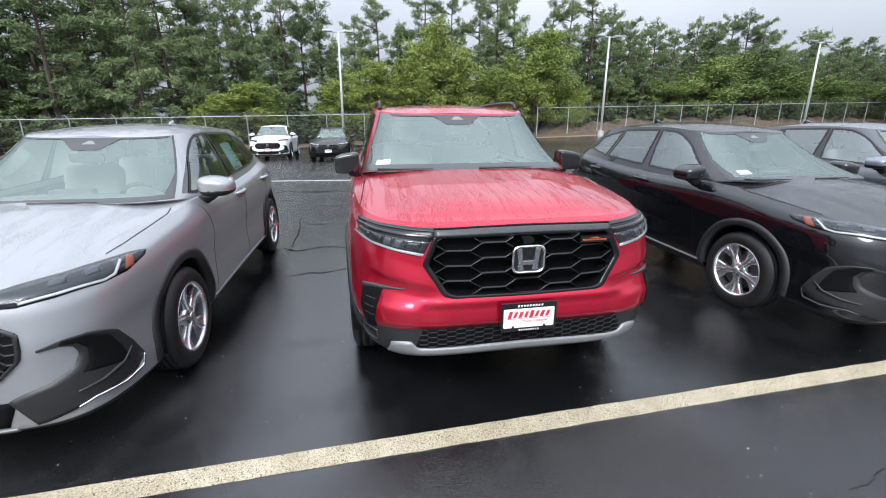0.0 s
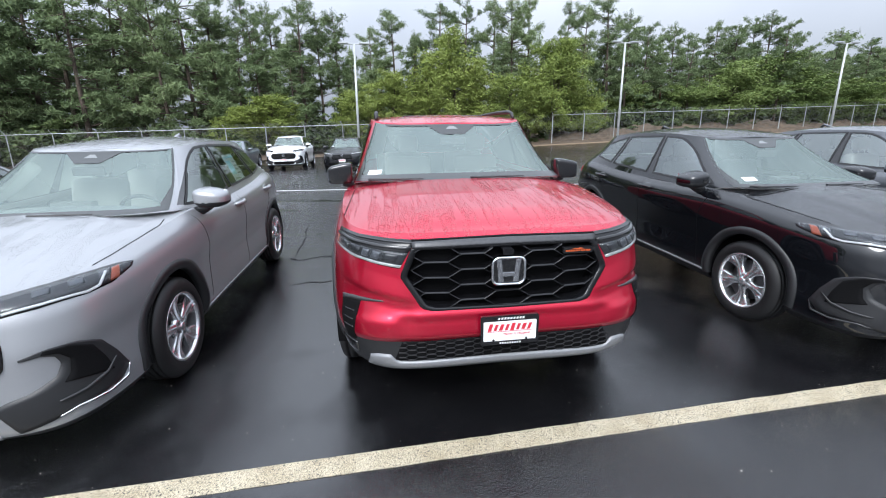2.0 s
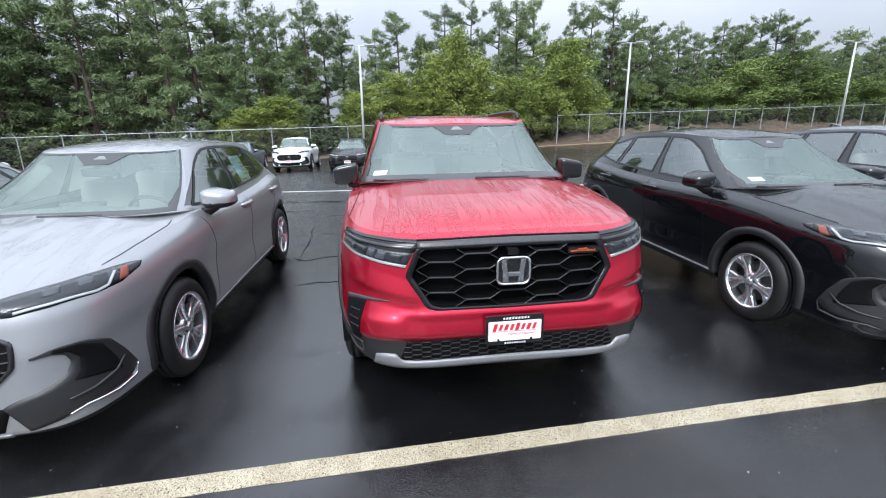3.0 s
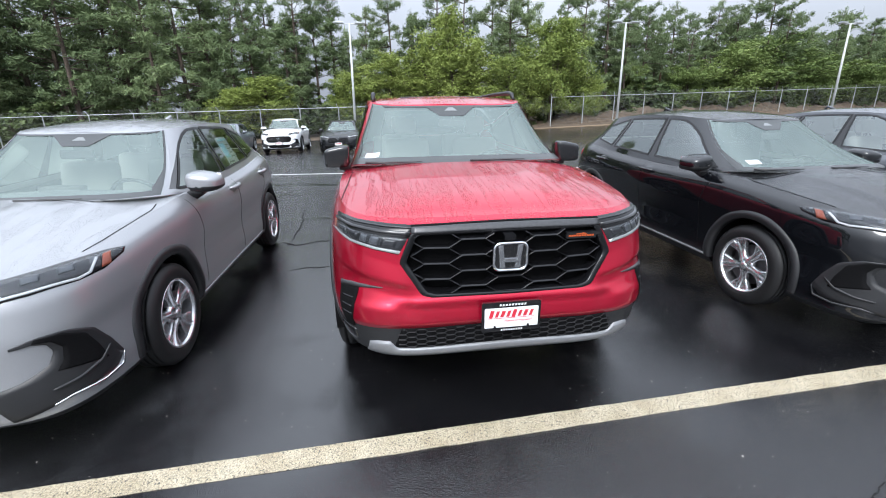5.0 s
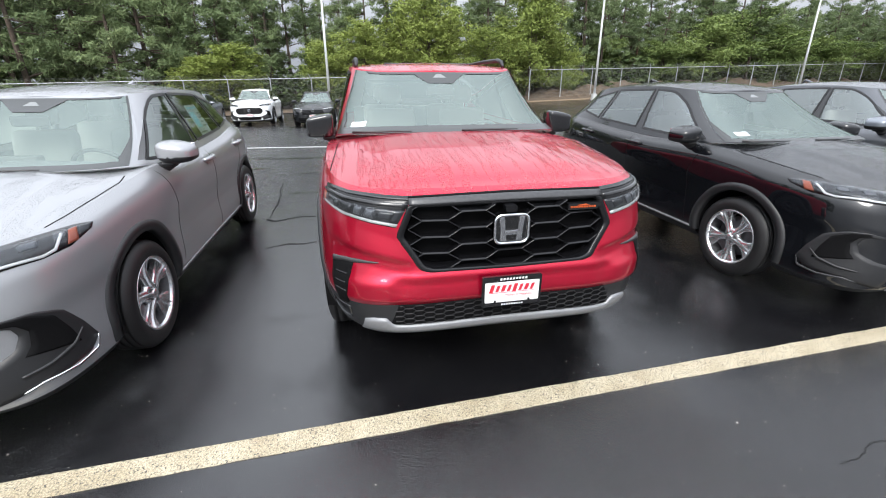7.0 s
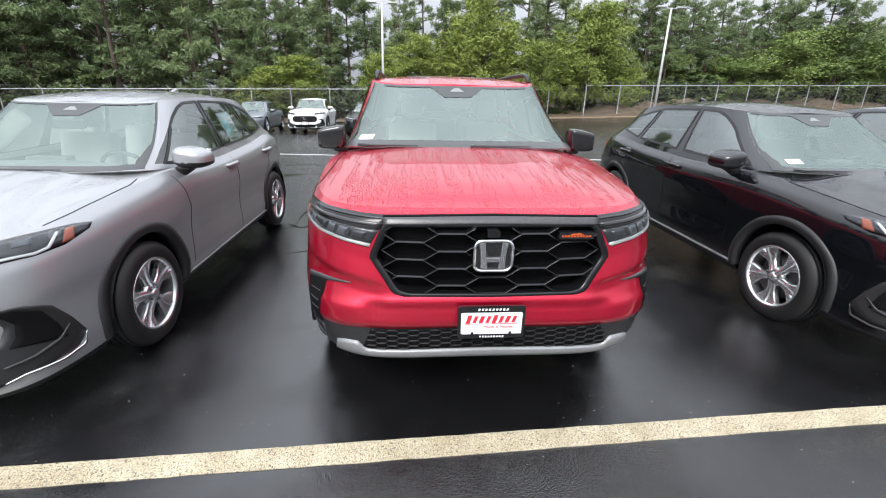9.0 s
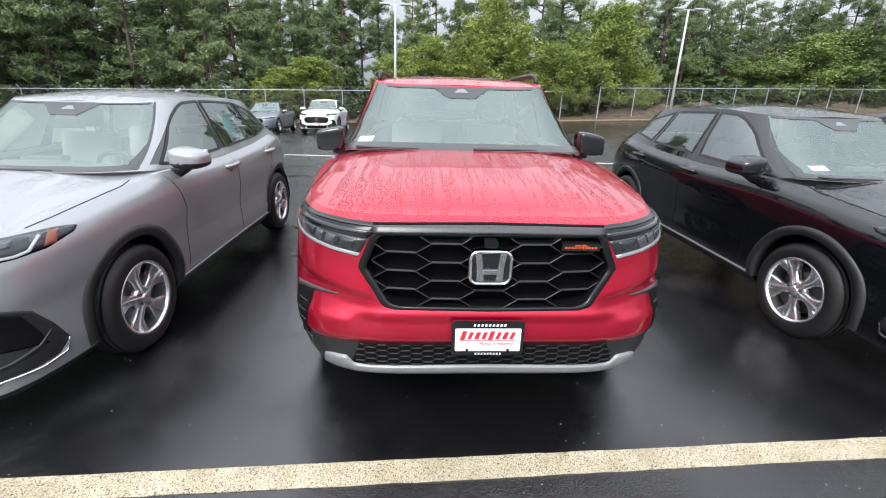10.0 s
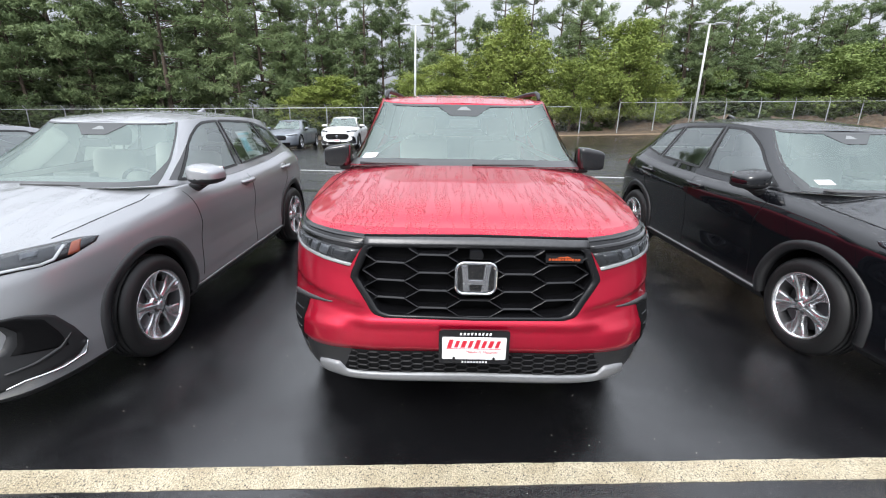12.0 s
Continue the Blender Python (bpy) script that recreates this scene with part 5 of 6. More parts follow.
def fit_pilot(car):
    e = car.e
    G = [(0, 1.047), (0.49, 1.047), (0.553, 0.905), (0.452, 0.742), (0.40, 0.727), (0, 0.722)]
    full = G + [(-x, z) for x, z in G[::-1] if x > 0]
    full = [tuple(p) for p in along(full + full[:1], 120)[:-1]]
    # grille
    g = new("grille")
    g.parent = e
    g["label"] = "gloss black honeycomb grille"
    P = np.array(full)
    yo = [car.front_y(x, z) for x, z in full]
    # frame that follows the nose, funnel and back
    c = P.mean(0)
    rows = []
    for k, (sc, dy) in enumerate(((1.052, 0.03), (1.046, 0.0), (1.022, -0.004), (0.955, -0.002), (0.935, 0.004), (0.925, 0.10))):
        Q = c + (P - c) * np.array([1 + (sc - 1) * 0.6, sc])
        rows += [(x, y + dy, z) for (x, z), y in zip(Q, yo)]
    n = len(P)
    fs = [(k * n + i, k * n + (i + 1) % n, (k + 1) * n + (i + 1) % n, (k + 1) * n + i) for k in range(5) for i in range(n)]
    link_mesh("grille_frame", rows, fs, M_FRAME, g)
    slab("grille_back", [tuple(q) for q in c + (P - c) * 0.99], 0.15, 0.16, M_RECESS, g)

    def y_of(x, z):
        return 0.028 + 0.11 * (abs(x) / 0.6) ** 3 * 0.5 + 0.07 * (z - 0.72)
    hex_bars(car, g, [(q[0] * 0.99, q[1]) for q in G[:]] + [(-0.01, 0.722), (-0.01, 1.047)], 4, 0.19, 0.0825, 0.122, 0.894, y_of, 0.012, 0.06, M_GRILLE, slant=0.45, skip=lambda x, z: abs(x) < 0.085 and 0.85 < z < 0.995)
    slab("camera_pod", rounded_rect(0.06, 0.032, 0.01, cz=1.022), 0.045, 0.10, M_GRILLE, g)
    # orange badge, drawn as bars
    b = new("badge")
    b.parent = e
    b["label"] = "small orange badge on the grille"
    yb = y_of(0.387, 1.01) - 0.006
    slab("badge_plate", rounded_rect(0.165, 0.034, 0.006, cx=0.388, cz=1.009), yb, yb + 0.03, M_GLOSS, b)
    for i in range(10):
        q = 0.318 + 0.0142 * i
        slab("badge_bar", [(q, 1.003), (q + 0.010, 1.003), (q + 0.010, 1.011), (q, 1.011)], yb - 0.003, yb + 0.002, M_ORANGE, b)
    slab("badge_peak", [(0.355, 1.0145), (0.42, 1.0145), (0.408, 1.019), (0.398, 1.0225), (0.386, 1.0175), (0.374, 1.020)], yb - 0.003, yb + 0.002, M_ORANGE, b)
    emblem(car, 0.0, 0.922, 0.186, 0.158, 0.028)
    # bright bar under the bonnet edge
    car.patch("upper_bar", [(-0.50, 1.082), (-0.25, 1.086), (0, 1.087), (0.25, 1.086), (0.50, 1.082)], [(-0.50, 1.051), (0, 1.055), (0.50, 1.051)], M_DARKBAR, e, 0.010, 0.03, 40, 5, label="satin grey bar above the grille")
    car.strip("bonnet_gap", [(-0.50, 1.0865), (0, 1.0915), (0.50, 1.0865)], 0.007, M_RECESS, e, 0.006, n=40)
    for s in (-1, 1):
        D = (s * 0.55, -0.8, 0.25)
        h = new("headlight")
        h.parent = e
        h["label"] = "slim headlight with clear lens"
        top = [(s * 0.478, 0.1, 1.094), (s * 0.62, 0.15, 1.098), (s * 0.78, 0.26, 1.103), (s * 0.895, 0.50, 1.095)]
        bot = [(s * 0.556, 0.1, 0.942), (s * 0.66, 0.15, 0.958), (s * 0.79, 0.25, 0.982), (s * 0.905, 0.46, 1.008)]
        if s < 0:
            top, bot = top[::-1], bot[::-1]

        def mid(q):
            return [tuple(np.array(a) + (np.array(b) - np.array(a)) * q) for a, b in zip(top, bot)]
        car.patch("housing", top, bot, M_FRAME, h, 0.004, 0.03, 28, 8, "dir", toward=D)
        car.patch("upper_light", mid(0.07), mid(0.13), M_LAMP, h, 0.008, 0.004, 28, 3, "dir", toward=D)
        car.patch("light_guide", mid(0.24), mid(0.36), M_GLOSS, h, 0.016, 0.012, 28, 4, "dir", toward=D, label="dark daytime light bar")
        car.patch("reflector", mid(0.46), mid(0.88), M_LAMP, h, 0.006, 0.004, 28, 5, "dir", toward=D)
        car.patch("lower_edge", mid(0.88), mid(0.97), M_LAMPEDGE, h, 0.013, 0.012, 28, 3, "dir", toward=D)
        ends = [np.array(mid(0.54)), np.array(mid(0.82))]
        ac, ad = (along(np.array(mid(q)), 101) for q in (0.46, 0.88))
        o0, o1 = (95, 100) if s > 0 else (0, 5)
        car.patch("marker_lamp", [tuple(ac[o0]), tuple(ac[o1])], [tuple(ad[o0]), tuple(ad[o1])], M_AMBER, h, 0.012, 0.004, 4, 5, "dir", toward=D, label="amber side marker")
        for k, (q0, q1) in enumerate(((0.06, 0.20), (0.23, 0.31), (0.34, 0.42), (0.46, 0.62), (0.65, 0.90))):
            if s < 0:
                q0, q1 = 1 - q1, 1 - q0
            a, bb = along(ends[0], 101), along(ends[1], 101)
            i0, i1 = int(q0 * 100), int(q1 * 100)
            car.patch("lamp_module", [tuple(a[i0]), tuple(a[i1])], [tuple(bb[i0]), tuple(bb[i1])], M_LAMPDIM if k in (1, 2) else M_LAMP, h, 0.009, 0.004, 5, 4, "dir", toward=D, bulge=0.002)
        ln = car.patch("lens", mid(0.46), mid(0.93), M_LENS, h, 0.020, -0.019, 28, 6, "dir", toward=D)
        ln.visible_shadow = False
        # air curtain: near-black plate painting the slot's shade, with fins, and a blade above it
        v = new("air_vent")
        v.parent = e
        Dv = (s * 0.75, -0.65, 0.0)
        o, i = [(s * 0.884, 0.27, 0.752), (s * 0.886, 0.27, 0.64), (s * 0.870, 0.24, 0.515)], [(s * 0.782, 0.15, 0.760), (s * 0.792, 0.155, 0.65), (s * 0.812, 0.175, 0.525)]
        car.patch("slot", i if s > 0 else o, o if s > 0 else i, M_RECESS, v, 0.005, 0.02, 14, 8, "dir", toward=Dv)
        for k in range(3):
            zz = 0.70 - 0.045 * k
            car.strip("fin", [(s * 0.812, 0.16, zz), (s * 0.868, 0.24, zz - 0.004)], 0.005, M_FRAME, v, 0.009, "dir", n=6, deep=0.0, toward=Dv)
        car.strip("blade", [(s * 0.645, 0.10, 0.772), (s * 0.74, 0.14, 0.772), (s * 0.82, 0.2, 0.767), (s * 0.884, 0.27, 0.752)], 0.024, M_DARKBAR, v, 0.008, "dir", n=20, deep=0.01, toward=Dv, taper=[(0, 0.15), (0.4, 0.7), (1, 1.0)])
        # fog lamp pocket in the black corner
        car.patch("fog_pocket", [(s * 0.78, 0.2, 0.505), (s * 0.90, 0.34, 0.50)], [(s * 0.79, 0.2, 0.43), (s * 0.89, 0.34, 0.42)], M_GLOSS, e, 0.004, 0.01, 10, 5, "dir", toward=Dv)
    # lower mouth: plastic mesh, and the bright skid plate
    m = new("lower_grille")
    m.parent = e
    m["label"] = "black honeycomb lower intake"
    MP = [(0, 0.556), (0.565, 0.543), (0.60, 0.50), (0.62, 0.43), (0, 0.438)]
    car.patch("mesh_back", [(-0.57, 0.545), (0, 0.556), (0.57, 0.545)], [(-0.615, 0.43), (0, 0.436), (0.615, 0.43)], M_RECESS, m, 0.002, 0.01, 40, 6)
    hex_bars(car, m, [(-0.01, 0.438)] + [(-0.01, 0.556)] + MP[1:4] + [(0, 0.438)], 11, 0.052, 0.030, 0.036, 0.495, lambda x, z: car.front_y(x, z) - 0.010, 0.007, 0.012, M_MESH, name="mesh_bar")
    car.patch("skid_plate", [(-0.745, 0.452), (-0.70, 0.466), (-0.635, 0.468), (-0.60, 0.425), (-0.5, 0.424), (0, 0.432), (0.5, 0.424), (0.60, 0.425), (0.635, 0.468), (0.70, 0.466), (0.745, 0.452)],
              [(-0.765, 0.358), (-0.54, 0.366), (0, 0.376), (0.54, 0.366), (0.765, 0.358)], M_SKID, e, 0.014, 0.02, 70, 6, label="satin silver skid plate", bulge=0.006)
    dealer_plate(car, 0.0, -0.022, 0.609)
    # mirrors, rails, wipers
    for s in (-1, 1):
        car.mirror(1.72, 1.282, 1.000, (0.205, 0.10, 0.175), M_GLOSS, s, (0.91, 1.195), 0.3)
        bm = bmesh.new()
        xs = 0.685 * s
        pts = [(xs, 2.30, 1.735), (xs, 2.36, 1.782), (xs, 2.46, 1.798), (xs * 1.02, 3.0, 1.808), (xs * 1.02, 3.8, 1.80), (xs, 4.2, 1.782), (xs, 4.36, 1.715)]
        bm_tube(bm, pts, [0.016, 0.02, 0.021, 0.02, 0.02, 0.02, 0.016], 8)
        part("roof_rail", bm, M_PLASTIC, e, "black roof rail", smooth=True)
        car.handle(2.55, 1.03, s, M_RED, 0.5)
        car.handle(3.62, 1.05, s, M_RED, 0.5)
        for yy in (1.52, 2.62, 3.72):
            car.strip("door_gap", [(yy, 1.15), (yy + 0.01, 0.8), (yy - 0.02, 0.42)], 0.006, M_RECESS, e, 0.0012, "side", s)
        car.strip("bonnet_side_gap", [(s * 0.885, 0.56), (s * 0.868, 0.9), (s * 0.85, 1.3)], 0.006, M_RECESS, e, 0.0015, "top", s)
    cowl_bits(car, [((-0.90, 0.035), (-0.38, 0.015)), ((0.05, 0.015), (0.55, 0.02))], -0.84)
    # glass roof panel
    bm = bmesh.new()
    bm_box(bm, -0.42, 0.42, 2.52, 3.0, 1.752, 1.774, 0.006)
    part("sunroof", bm, M_GLOSS, e, "dark glass sunroof")


def fit_hatch(car, cap, plain_front=False, sticker=False):
    e = car.e
    for s in (-1, 1):
        D = (s * 0.62, -0.62, 0.45)
        h = new("headlight")
        h.parent = e
        h["label"] = "slim slanted headlight with white light guide"
        top = [(s * x, y, z) for x, y, z in ((0.856, 0.625, 0.93), (0.815, 0.543, 0.940), (0.749, 0.408, 0.938), (0.647, 0.276, 0.926), (0.529, 0.184, 0.911), (0.44, 0.128, 0.892))]
        bot = [(s * x, y, z) for x, y, z in ((0.862, 0.59, 0.905), (0.838, 0.44, 0.862), (0.793, 0.307, 0.850), (0.675, 0.15, 0.845), (0.552, 0.079, 0.832), (0.43, 0.06, 0.842))]

        def mid(q):
            r = [tuple(np.array(a) + (np.array(b) - np.array(a)) * q) for a, b in zip(top, bot)]
            return r[::-1] if s > 0 else r
        car.patch("housing", mid(0), mid(1), M_GLOSS, h, 0.004, 0.03, 30, 8, "dir", toward=D)
        car.patch("reflector", mid(0.10), mid(0.90), M_LAMP, h, 0.006, 0.002, 30, 4, "dir", toward=D)
        for q0, q1 in ((0.22, 0.30), (0.40, 0.50), (0.60, 0.70)):
            a, bb = along(np.array(mid(0.22)), 101), along(np.array(mid(0.52)), 101)
            i0, i1 = (int(q0 * 100), int(q1 * 100)) if s < 0 else (100 - int(q1 * 100), 100 - int(q0 * 100))
            car.patch("lamp_module", [tuple(a[i0]), tuple(a[i1])], [tuple(bb[i0]), tuple(bb[i1])], M_LAMPDIM, h, 0.009, 0.004, 6, 5, "dir", toward=D, bulge=0.003)
        drl = [(s * x, y, z) for x, y, z in ((0.803, 0.455, 0.922), (0.812, 0.370, 0.870), (0.792, 0.313, 0.860), (0.672, 0.159, 0.859), (0.56, 0.092, 0.846))]
        car.strip("light_guide", drl, 0.012, M_DRL, h, 0.012, "dir", n=40, deep=0.004, toward=D)
        amb = ([(s * 0.828, 0.535, 0.932), (s * 0.815, 0.49, 0.928)], [(s * 0.846, 0.49, 0.876), (s * 0.832, 0.43, 0.872)])
        car.patch("marker_lamp", amb[0] if s < 0 else amb[0][::-1], amb[1] if s < 0 else amb[1][::-1], M_AMBER, h, 0.010, 0.004, 6, 6, "dir", toward=D, label="amber side marker")
        ln = car.patch("lens", mid(0.14), mid(0.96), M_LENS, h, 0.016, -0.015, 30, 6, "dir", toward=D)
        ln.visible_shadow = False
        # corner intake
        Df = (s * 0.7, -0.72, 0.05)
        k = new("corner_intake")
        k.parent = e
        k["label"] = "black plastic corner intake with bright edge"
        O = [(s * x, y, z) for x, y, z in ((0.60, 0.05, 0.626), (0.684, 0.095, 0.650), (0.76, 0.182, 0.645), (0.805, 0.289, 0.600), (0.826, 0.359, 0.494), (0.834, 0.411, 0.392), (0.80, 0.36, 0.325), (0.72, 0.2, 0.31), (0.62, 0.11, 0.285), (0.50, 0.06, 0.255))]
        I = [(s * x, y, z) for x, y, z in ((0.60, 0.05, 0.617), (0.66, 0.09, 0.622), (0.70, 0.12, 0.606), (0.717, 0.13, 0.56), (0.69, 0.112, 0.500), (0.65, 0.08, 0.475), (0.60, 0.055, 0.452), (0.52, 0.03, 0.432), (0.47, 0.03, 0.415), (0.44, 0.03, 0.40))]
        if s > 0:
            O, I = O[::-1], I[::-1]
        OI = lambda q: [tuple(np.array(a) + (np.array(b) - np.array(a)) * q) for a, b in zip(O, I)]
        car.patch("surround", OI(0), OI(1), M_PLASTIC, k, 0.008, 0.02, 30, 8, "dir", toward=Df)
        # raised near-black plate: the intake's inner shade is put into its colour
        car.patch("hollow", (OI(0.22)[1:6] if s < 0 else OI(0.22)[4:9]), (OI(0.80)[1:6] if s < 0 else OI(0.80)[4:9]), M_RECESS, k, 0.011, 0.002, 26, 6, "dir", toward=Df)
        car.strip("shelf_edge", [(s * x, y, z) for x, y, z in ((0.812, 0.35, 0.47), (0.79, 0.30, 0.415), (0.74, 0.2, 0.385), (0.66, 0.12, 0.375))], 0.020, M_PLASTIC, k, 0.018, "dir", n=20, deep=0.004, toward=Df, taper=[(0, 0.3), (0.3, 1), (1, 0.4)])
        tr = [(s * x, y, z) for x, y, z in ((0.835, 0.405, 0.392), (0.815, 0.40, 0.325), (0.766, 0.304, 0.302), (0.698, 0.168, 0.312), (0.64, 0.12, 0.296))]
        car.strip("bright_edge", tr, 0.012, M_DARKBAR if car.colour is M_BLACK else M_CHROME, k, 0.014, "dir", n=34, deep=0.006, toward=Df, taper=[(0, 0.35), (0.25, 1), (0.8, 0.9), (1, 0.3)])
        # flanks
        car.handle(2.41, 0.965, s, cap)
        car.handle(3.38, 0.985, s, cap)
        for pts in ([(1.44, 1.03), (1.50, 0.90), (1.53, 0.78), (1.50, 0.55), (1.46, 0.36)], [(2.50, 1.02), (2.50, 0.7), (2.46, 0.34)], [(3.44, 1.03), (3.40, 0.85), (3.22, 0.66), (3.12, 0.42)]):
            car.strip("door_gap", pts, 0.006, M_RECESS, e, 0.0012, "side", s)
        car.strip("sill_strip", [(1.38, 0.300), (2.3, 0.305), (3.16, 0.312)], 0.018, M_SKID, e, 0.012, "side", s, "satin silver sill strip")
        car.strip("bonnet_side_gap", [(s * 0.742, 0.46), (s * 0.768, 0.6), (s * 0.79, 0.85), (s * 0.80, 1.08), (s * 0.775, 1.2)], 0.006, M_RECESS, e, 0.0015, "top", s)
        car.mirror(1.62, 1.135, 0.955, (0.25, 0.13, 0.155), cap, s, (0.83, 1.02))
        car.patch("tail_lamp", [(4.18, 1.03), (4.42, 1.01)], [(4.22, 0.95), (4.44, 0.93)], M_PLATERED, e, 0.006, 0.02, 8, 5, "side", s)
    # grille
    G = [(0, 0.775), (0.455, 0.762), (0.545, 0.715), (0.54, 0.600), (0.455, 0.515), (0, 0.500)]
    g = new("grille")
    g.parent = e
    g["label"] = "dark mesh grille"
    T = [(-0.543, 0.66), (-0.54, 0.71), (-0.455, 0.762), (0, 0.775), (0.455, 0.762), (0.54, 0.71), (0.543, 0.66)]
    B = [(-0.543, 0.64), (-0.535, 0.59), (-0.455, 0.515), (0, 0.500), (0.455, 0.515), (0.535, 0.59), (0.543, 0.64)]
    car.patch("grille_back", T, B, M_RECESS, g, 0.004, 0.02, 40, 8)
    loop = T + B[::-1]
    car.strip("grille_frame", loop + loop[:1], 0.016, M_GLOSS, g, 0.012, n=110, deep=0.006)
    hex_bars(car, g, [(-0.01, 0.500), (-0.01, 0.775)] + G[1:], 8, 0.075, 0.045, 0.05, 0.65, lambda x, z: car.front_y(x, z) - 0.010, 0.010, 0.014, M_GRILLE)
    emblem(car, 0.0, 0.655, 0.13, 0.11, -0.02)
    car.patch("lower_mesh", [(-0.5, 0.40), (0, 0.405), (0.5, 0.40)], [(-0.44, 0.27), (0, 0.265), (0.44, 0.27)], M_RECESS, e, 0.004, 0.01, 24, 6)
    car.strip("lower_lip", [(-0.46, 0.245), (0, 0.235), (0.46, 0.245)], 0.022, M_SKID, e, 0.010, n=40)
    dealer_plate(car, 0.0, -0.034, 0.46)
    cowl_bits(car, [((-0.92, 0.03), (-0.40, 0.012)), ((-0.02, 0.012), (0.50, 0.015))], -0.82)
    bm = bmesh.new()
    bm_tube(bm, [(0, 3.30, 1.572), (0, 3.36, 1.588), (0, 3.43, 1.612), (0, 3.46, 1.57)], [0.012, 0.02, 0.016, 0.02], 8)
    part("roof_aerial", bm, car.colour, e, smooth=True)
    if sticker:
        s = 1
        y0, y1, z0, z1 = 2.78, 3.08, 1.12, 1.40
        sh = car.sh
        t = np.linspace(0.5, 2.6, 500)
        k = new("window_sticker")
        k.parent = e
        k["label"] = "printed price sheet inside the rear side window"

        def glass_x(y, z):
            best = None
            for q in np.linspace(0.1, 0.95, 60):
                x_, y_, z_ = sh.high(t, np.full_like(t, q))
                i = np.argmin(np.abs(y_ - y))
                if best is None or abs(z_[i] - z) < best[0]:
                    best = (abs(z_[i] - z), x_[i])
            return best[1] - 0.012
        for nm, (a, b, c, d), mat in (("sheet", (0, 1, 0, 1), M_WHITEPAPER), ("print_block", (0.08, 0.50, 0.28, 0.78), M_CYANPRINT), ("print_bar", (0.08, 0.92, 0.87, 0.94), M_CYANPRINT), ("print_bar", (0.58, 0.92, 0.70, 0.74), M_SENSOR), ("print_bar", (0.58, 0.92, 0.56, 0.60), M_SENSOR), ("print_bar", (0.58, 0.84, 0.42, 0.46), M_SENSOR), ("print_bar", (0.58, 0.92, 0.28, 0.33), M_SENSOR), ("print_bar", (0.08, 0.60, 0.10, 0.15), M_SENSOR)):
            o = 0.0 if nm == "sheet" else 0.003
            pts = [(glass_x(y0 + (y1 - y0) * u, z0 + (z1 - z0) * v) + o, y0 + (y1 - y0) * u, z0 + (z1 - z0) * v) for u, v in ((a, c), (b, c), (b, d), (a, d))]
            link_mesh(nm, pts, [(0, 1, 2, 3)], mat, k, smooth=False)


def fit_sedan(car):
    e = car.e
    for s in (-1, 1):
        D = (s * 0.5, -0.8, 0.3)
        h = new("headlight")
        h.parent = e
        tp = [(s * 0.42, 0.1, 0.70), (s * 0.62, 0.2, 0.725), (s * 0.84, 0.5, 0.755)]
        bt = [(s * 0.42, 0.1, 0.655), (s * 0.64, 0.2, 0.655), (s * 0.855, 0.48, 0.685)]
        if s > 0:
            tp, bt = tp, bt
        car.patch("housing", tp, bt, M_LAMP, h, 0.006, 0.02, 16, 5, "dir", toward=D)
        car.strip("light_guide", tp, 0.016, M_DRL, h, 0.012, "dir", n=14, toward=D)
        car.mirror(1.85, 1.0, 0.97, (0.21, 0.11, 0.13), car.colour, s, (0.85, 0.93))
        for yy in (1.75, 2.7):
            car.strip("door_gap", [(yy, 0.92), (yy + 0.02, 0.5), (yy - 0.03, 0.28)], 0.006, M_RECESS, e, 0.0012, "side", s)
        car.handle(2.6, 0.83, s, car.colour)
        car.handle(3.55, 0.85, s, car.colour)
    g = new("grille")
    g.parent = e
    T = [(-0.46, 0.60), (-0.40, 0.68), (0, 0.69), (0.40, 0.68), (0.46, 0.60)]
    B = [(-0.46, 0.58), (-0.42, 0.47), (0, 0.455), (0.42, 0.47), (0.46, 0.58)]
    car.patch("grille_back", T, B, M_RECESS, g, 0.004, 0.02, 30, 7)
    hex_bars(car, g, [(-0.01, 0.46), (-0.01, 0.69), (0.40, 0.68), (0.46, 0.59), (0.42, 0.47)], 6, 0.09, 0.05, 0.06, 0.575, lambda x, z: car.front_y(x, z) - 0.014, 0.012, 0.014, M_GLOSS)
    emblem(car, 0.0, 0.625, 0.12, 0.10, -0.02)
    car.patch("lower_mesh", [(-0.62, 0.36), (0, 0.36), (0.62, 0.36)], [(-0.58, 0.23), (0, 0.225), (0.58, 0.23)], M_RECESS, e, 0.004, 0.01, 24, 5)
    dealer_plate(car, 0.0, -0.03, 0.42)
    cowl_bits(car, [((-0.92, 0.03), (-0.40, 0.012)), ((-0.02, 0.012), (0.50, 0.015))], -0.82)


# ==== cars on the lot ====
def on_lot(x, y, turn):
    """A place on the far part of the lot, with the car's four wheels on its slope."""
    z, dx, dy = (float(lift(x + a, y + b)) for a, b in ((0, 2.3), (1, 2.3), (0, 3.3)))
    zf = float(lift(x, y))
    return pose(x, y, zf, math.degrees(math.atan(dy - z)), -math.degrees(math.atan(dx - z)), turn)


pilot = Car("suv", PILOT, M_RED, "red sport utility car wet with rain, black honeycomb grille", pose(0, 0.02, 0))
silver = Car("hatchback", HATCH, M_SILVER, "silver crossover hatchback, wet, with black wheel arch trim", pose(-2.95, -0.04, 0, 0, 0, 0.4))
black = Car("hatchback", dict(HATCH, seat_mat=M_SEATDK), M_BLACK, "glossy black crossover hatchback beaded with rain", pose(3.311, 0.15, -0.006, 0.45, 0, 1.3))
grey_side = Car("hatchback", dict(HATCH, nt=130, ns=36), M_DARKGREY, "dark grey crossover hatchback beside the black one", pose(6.3, 0.6, 0, 0.35, 0, 0.0))
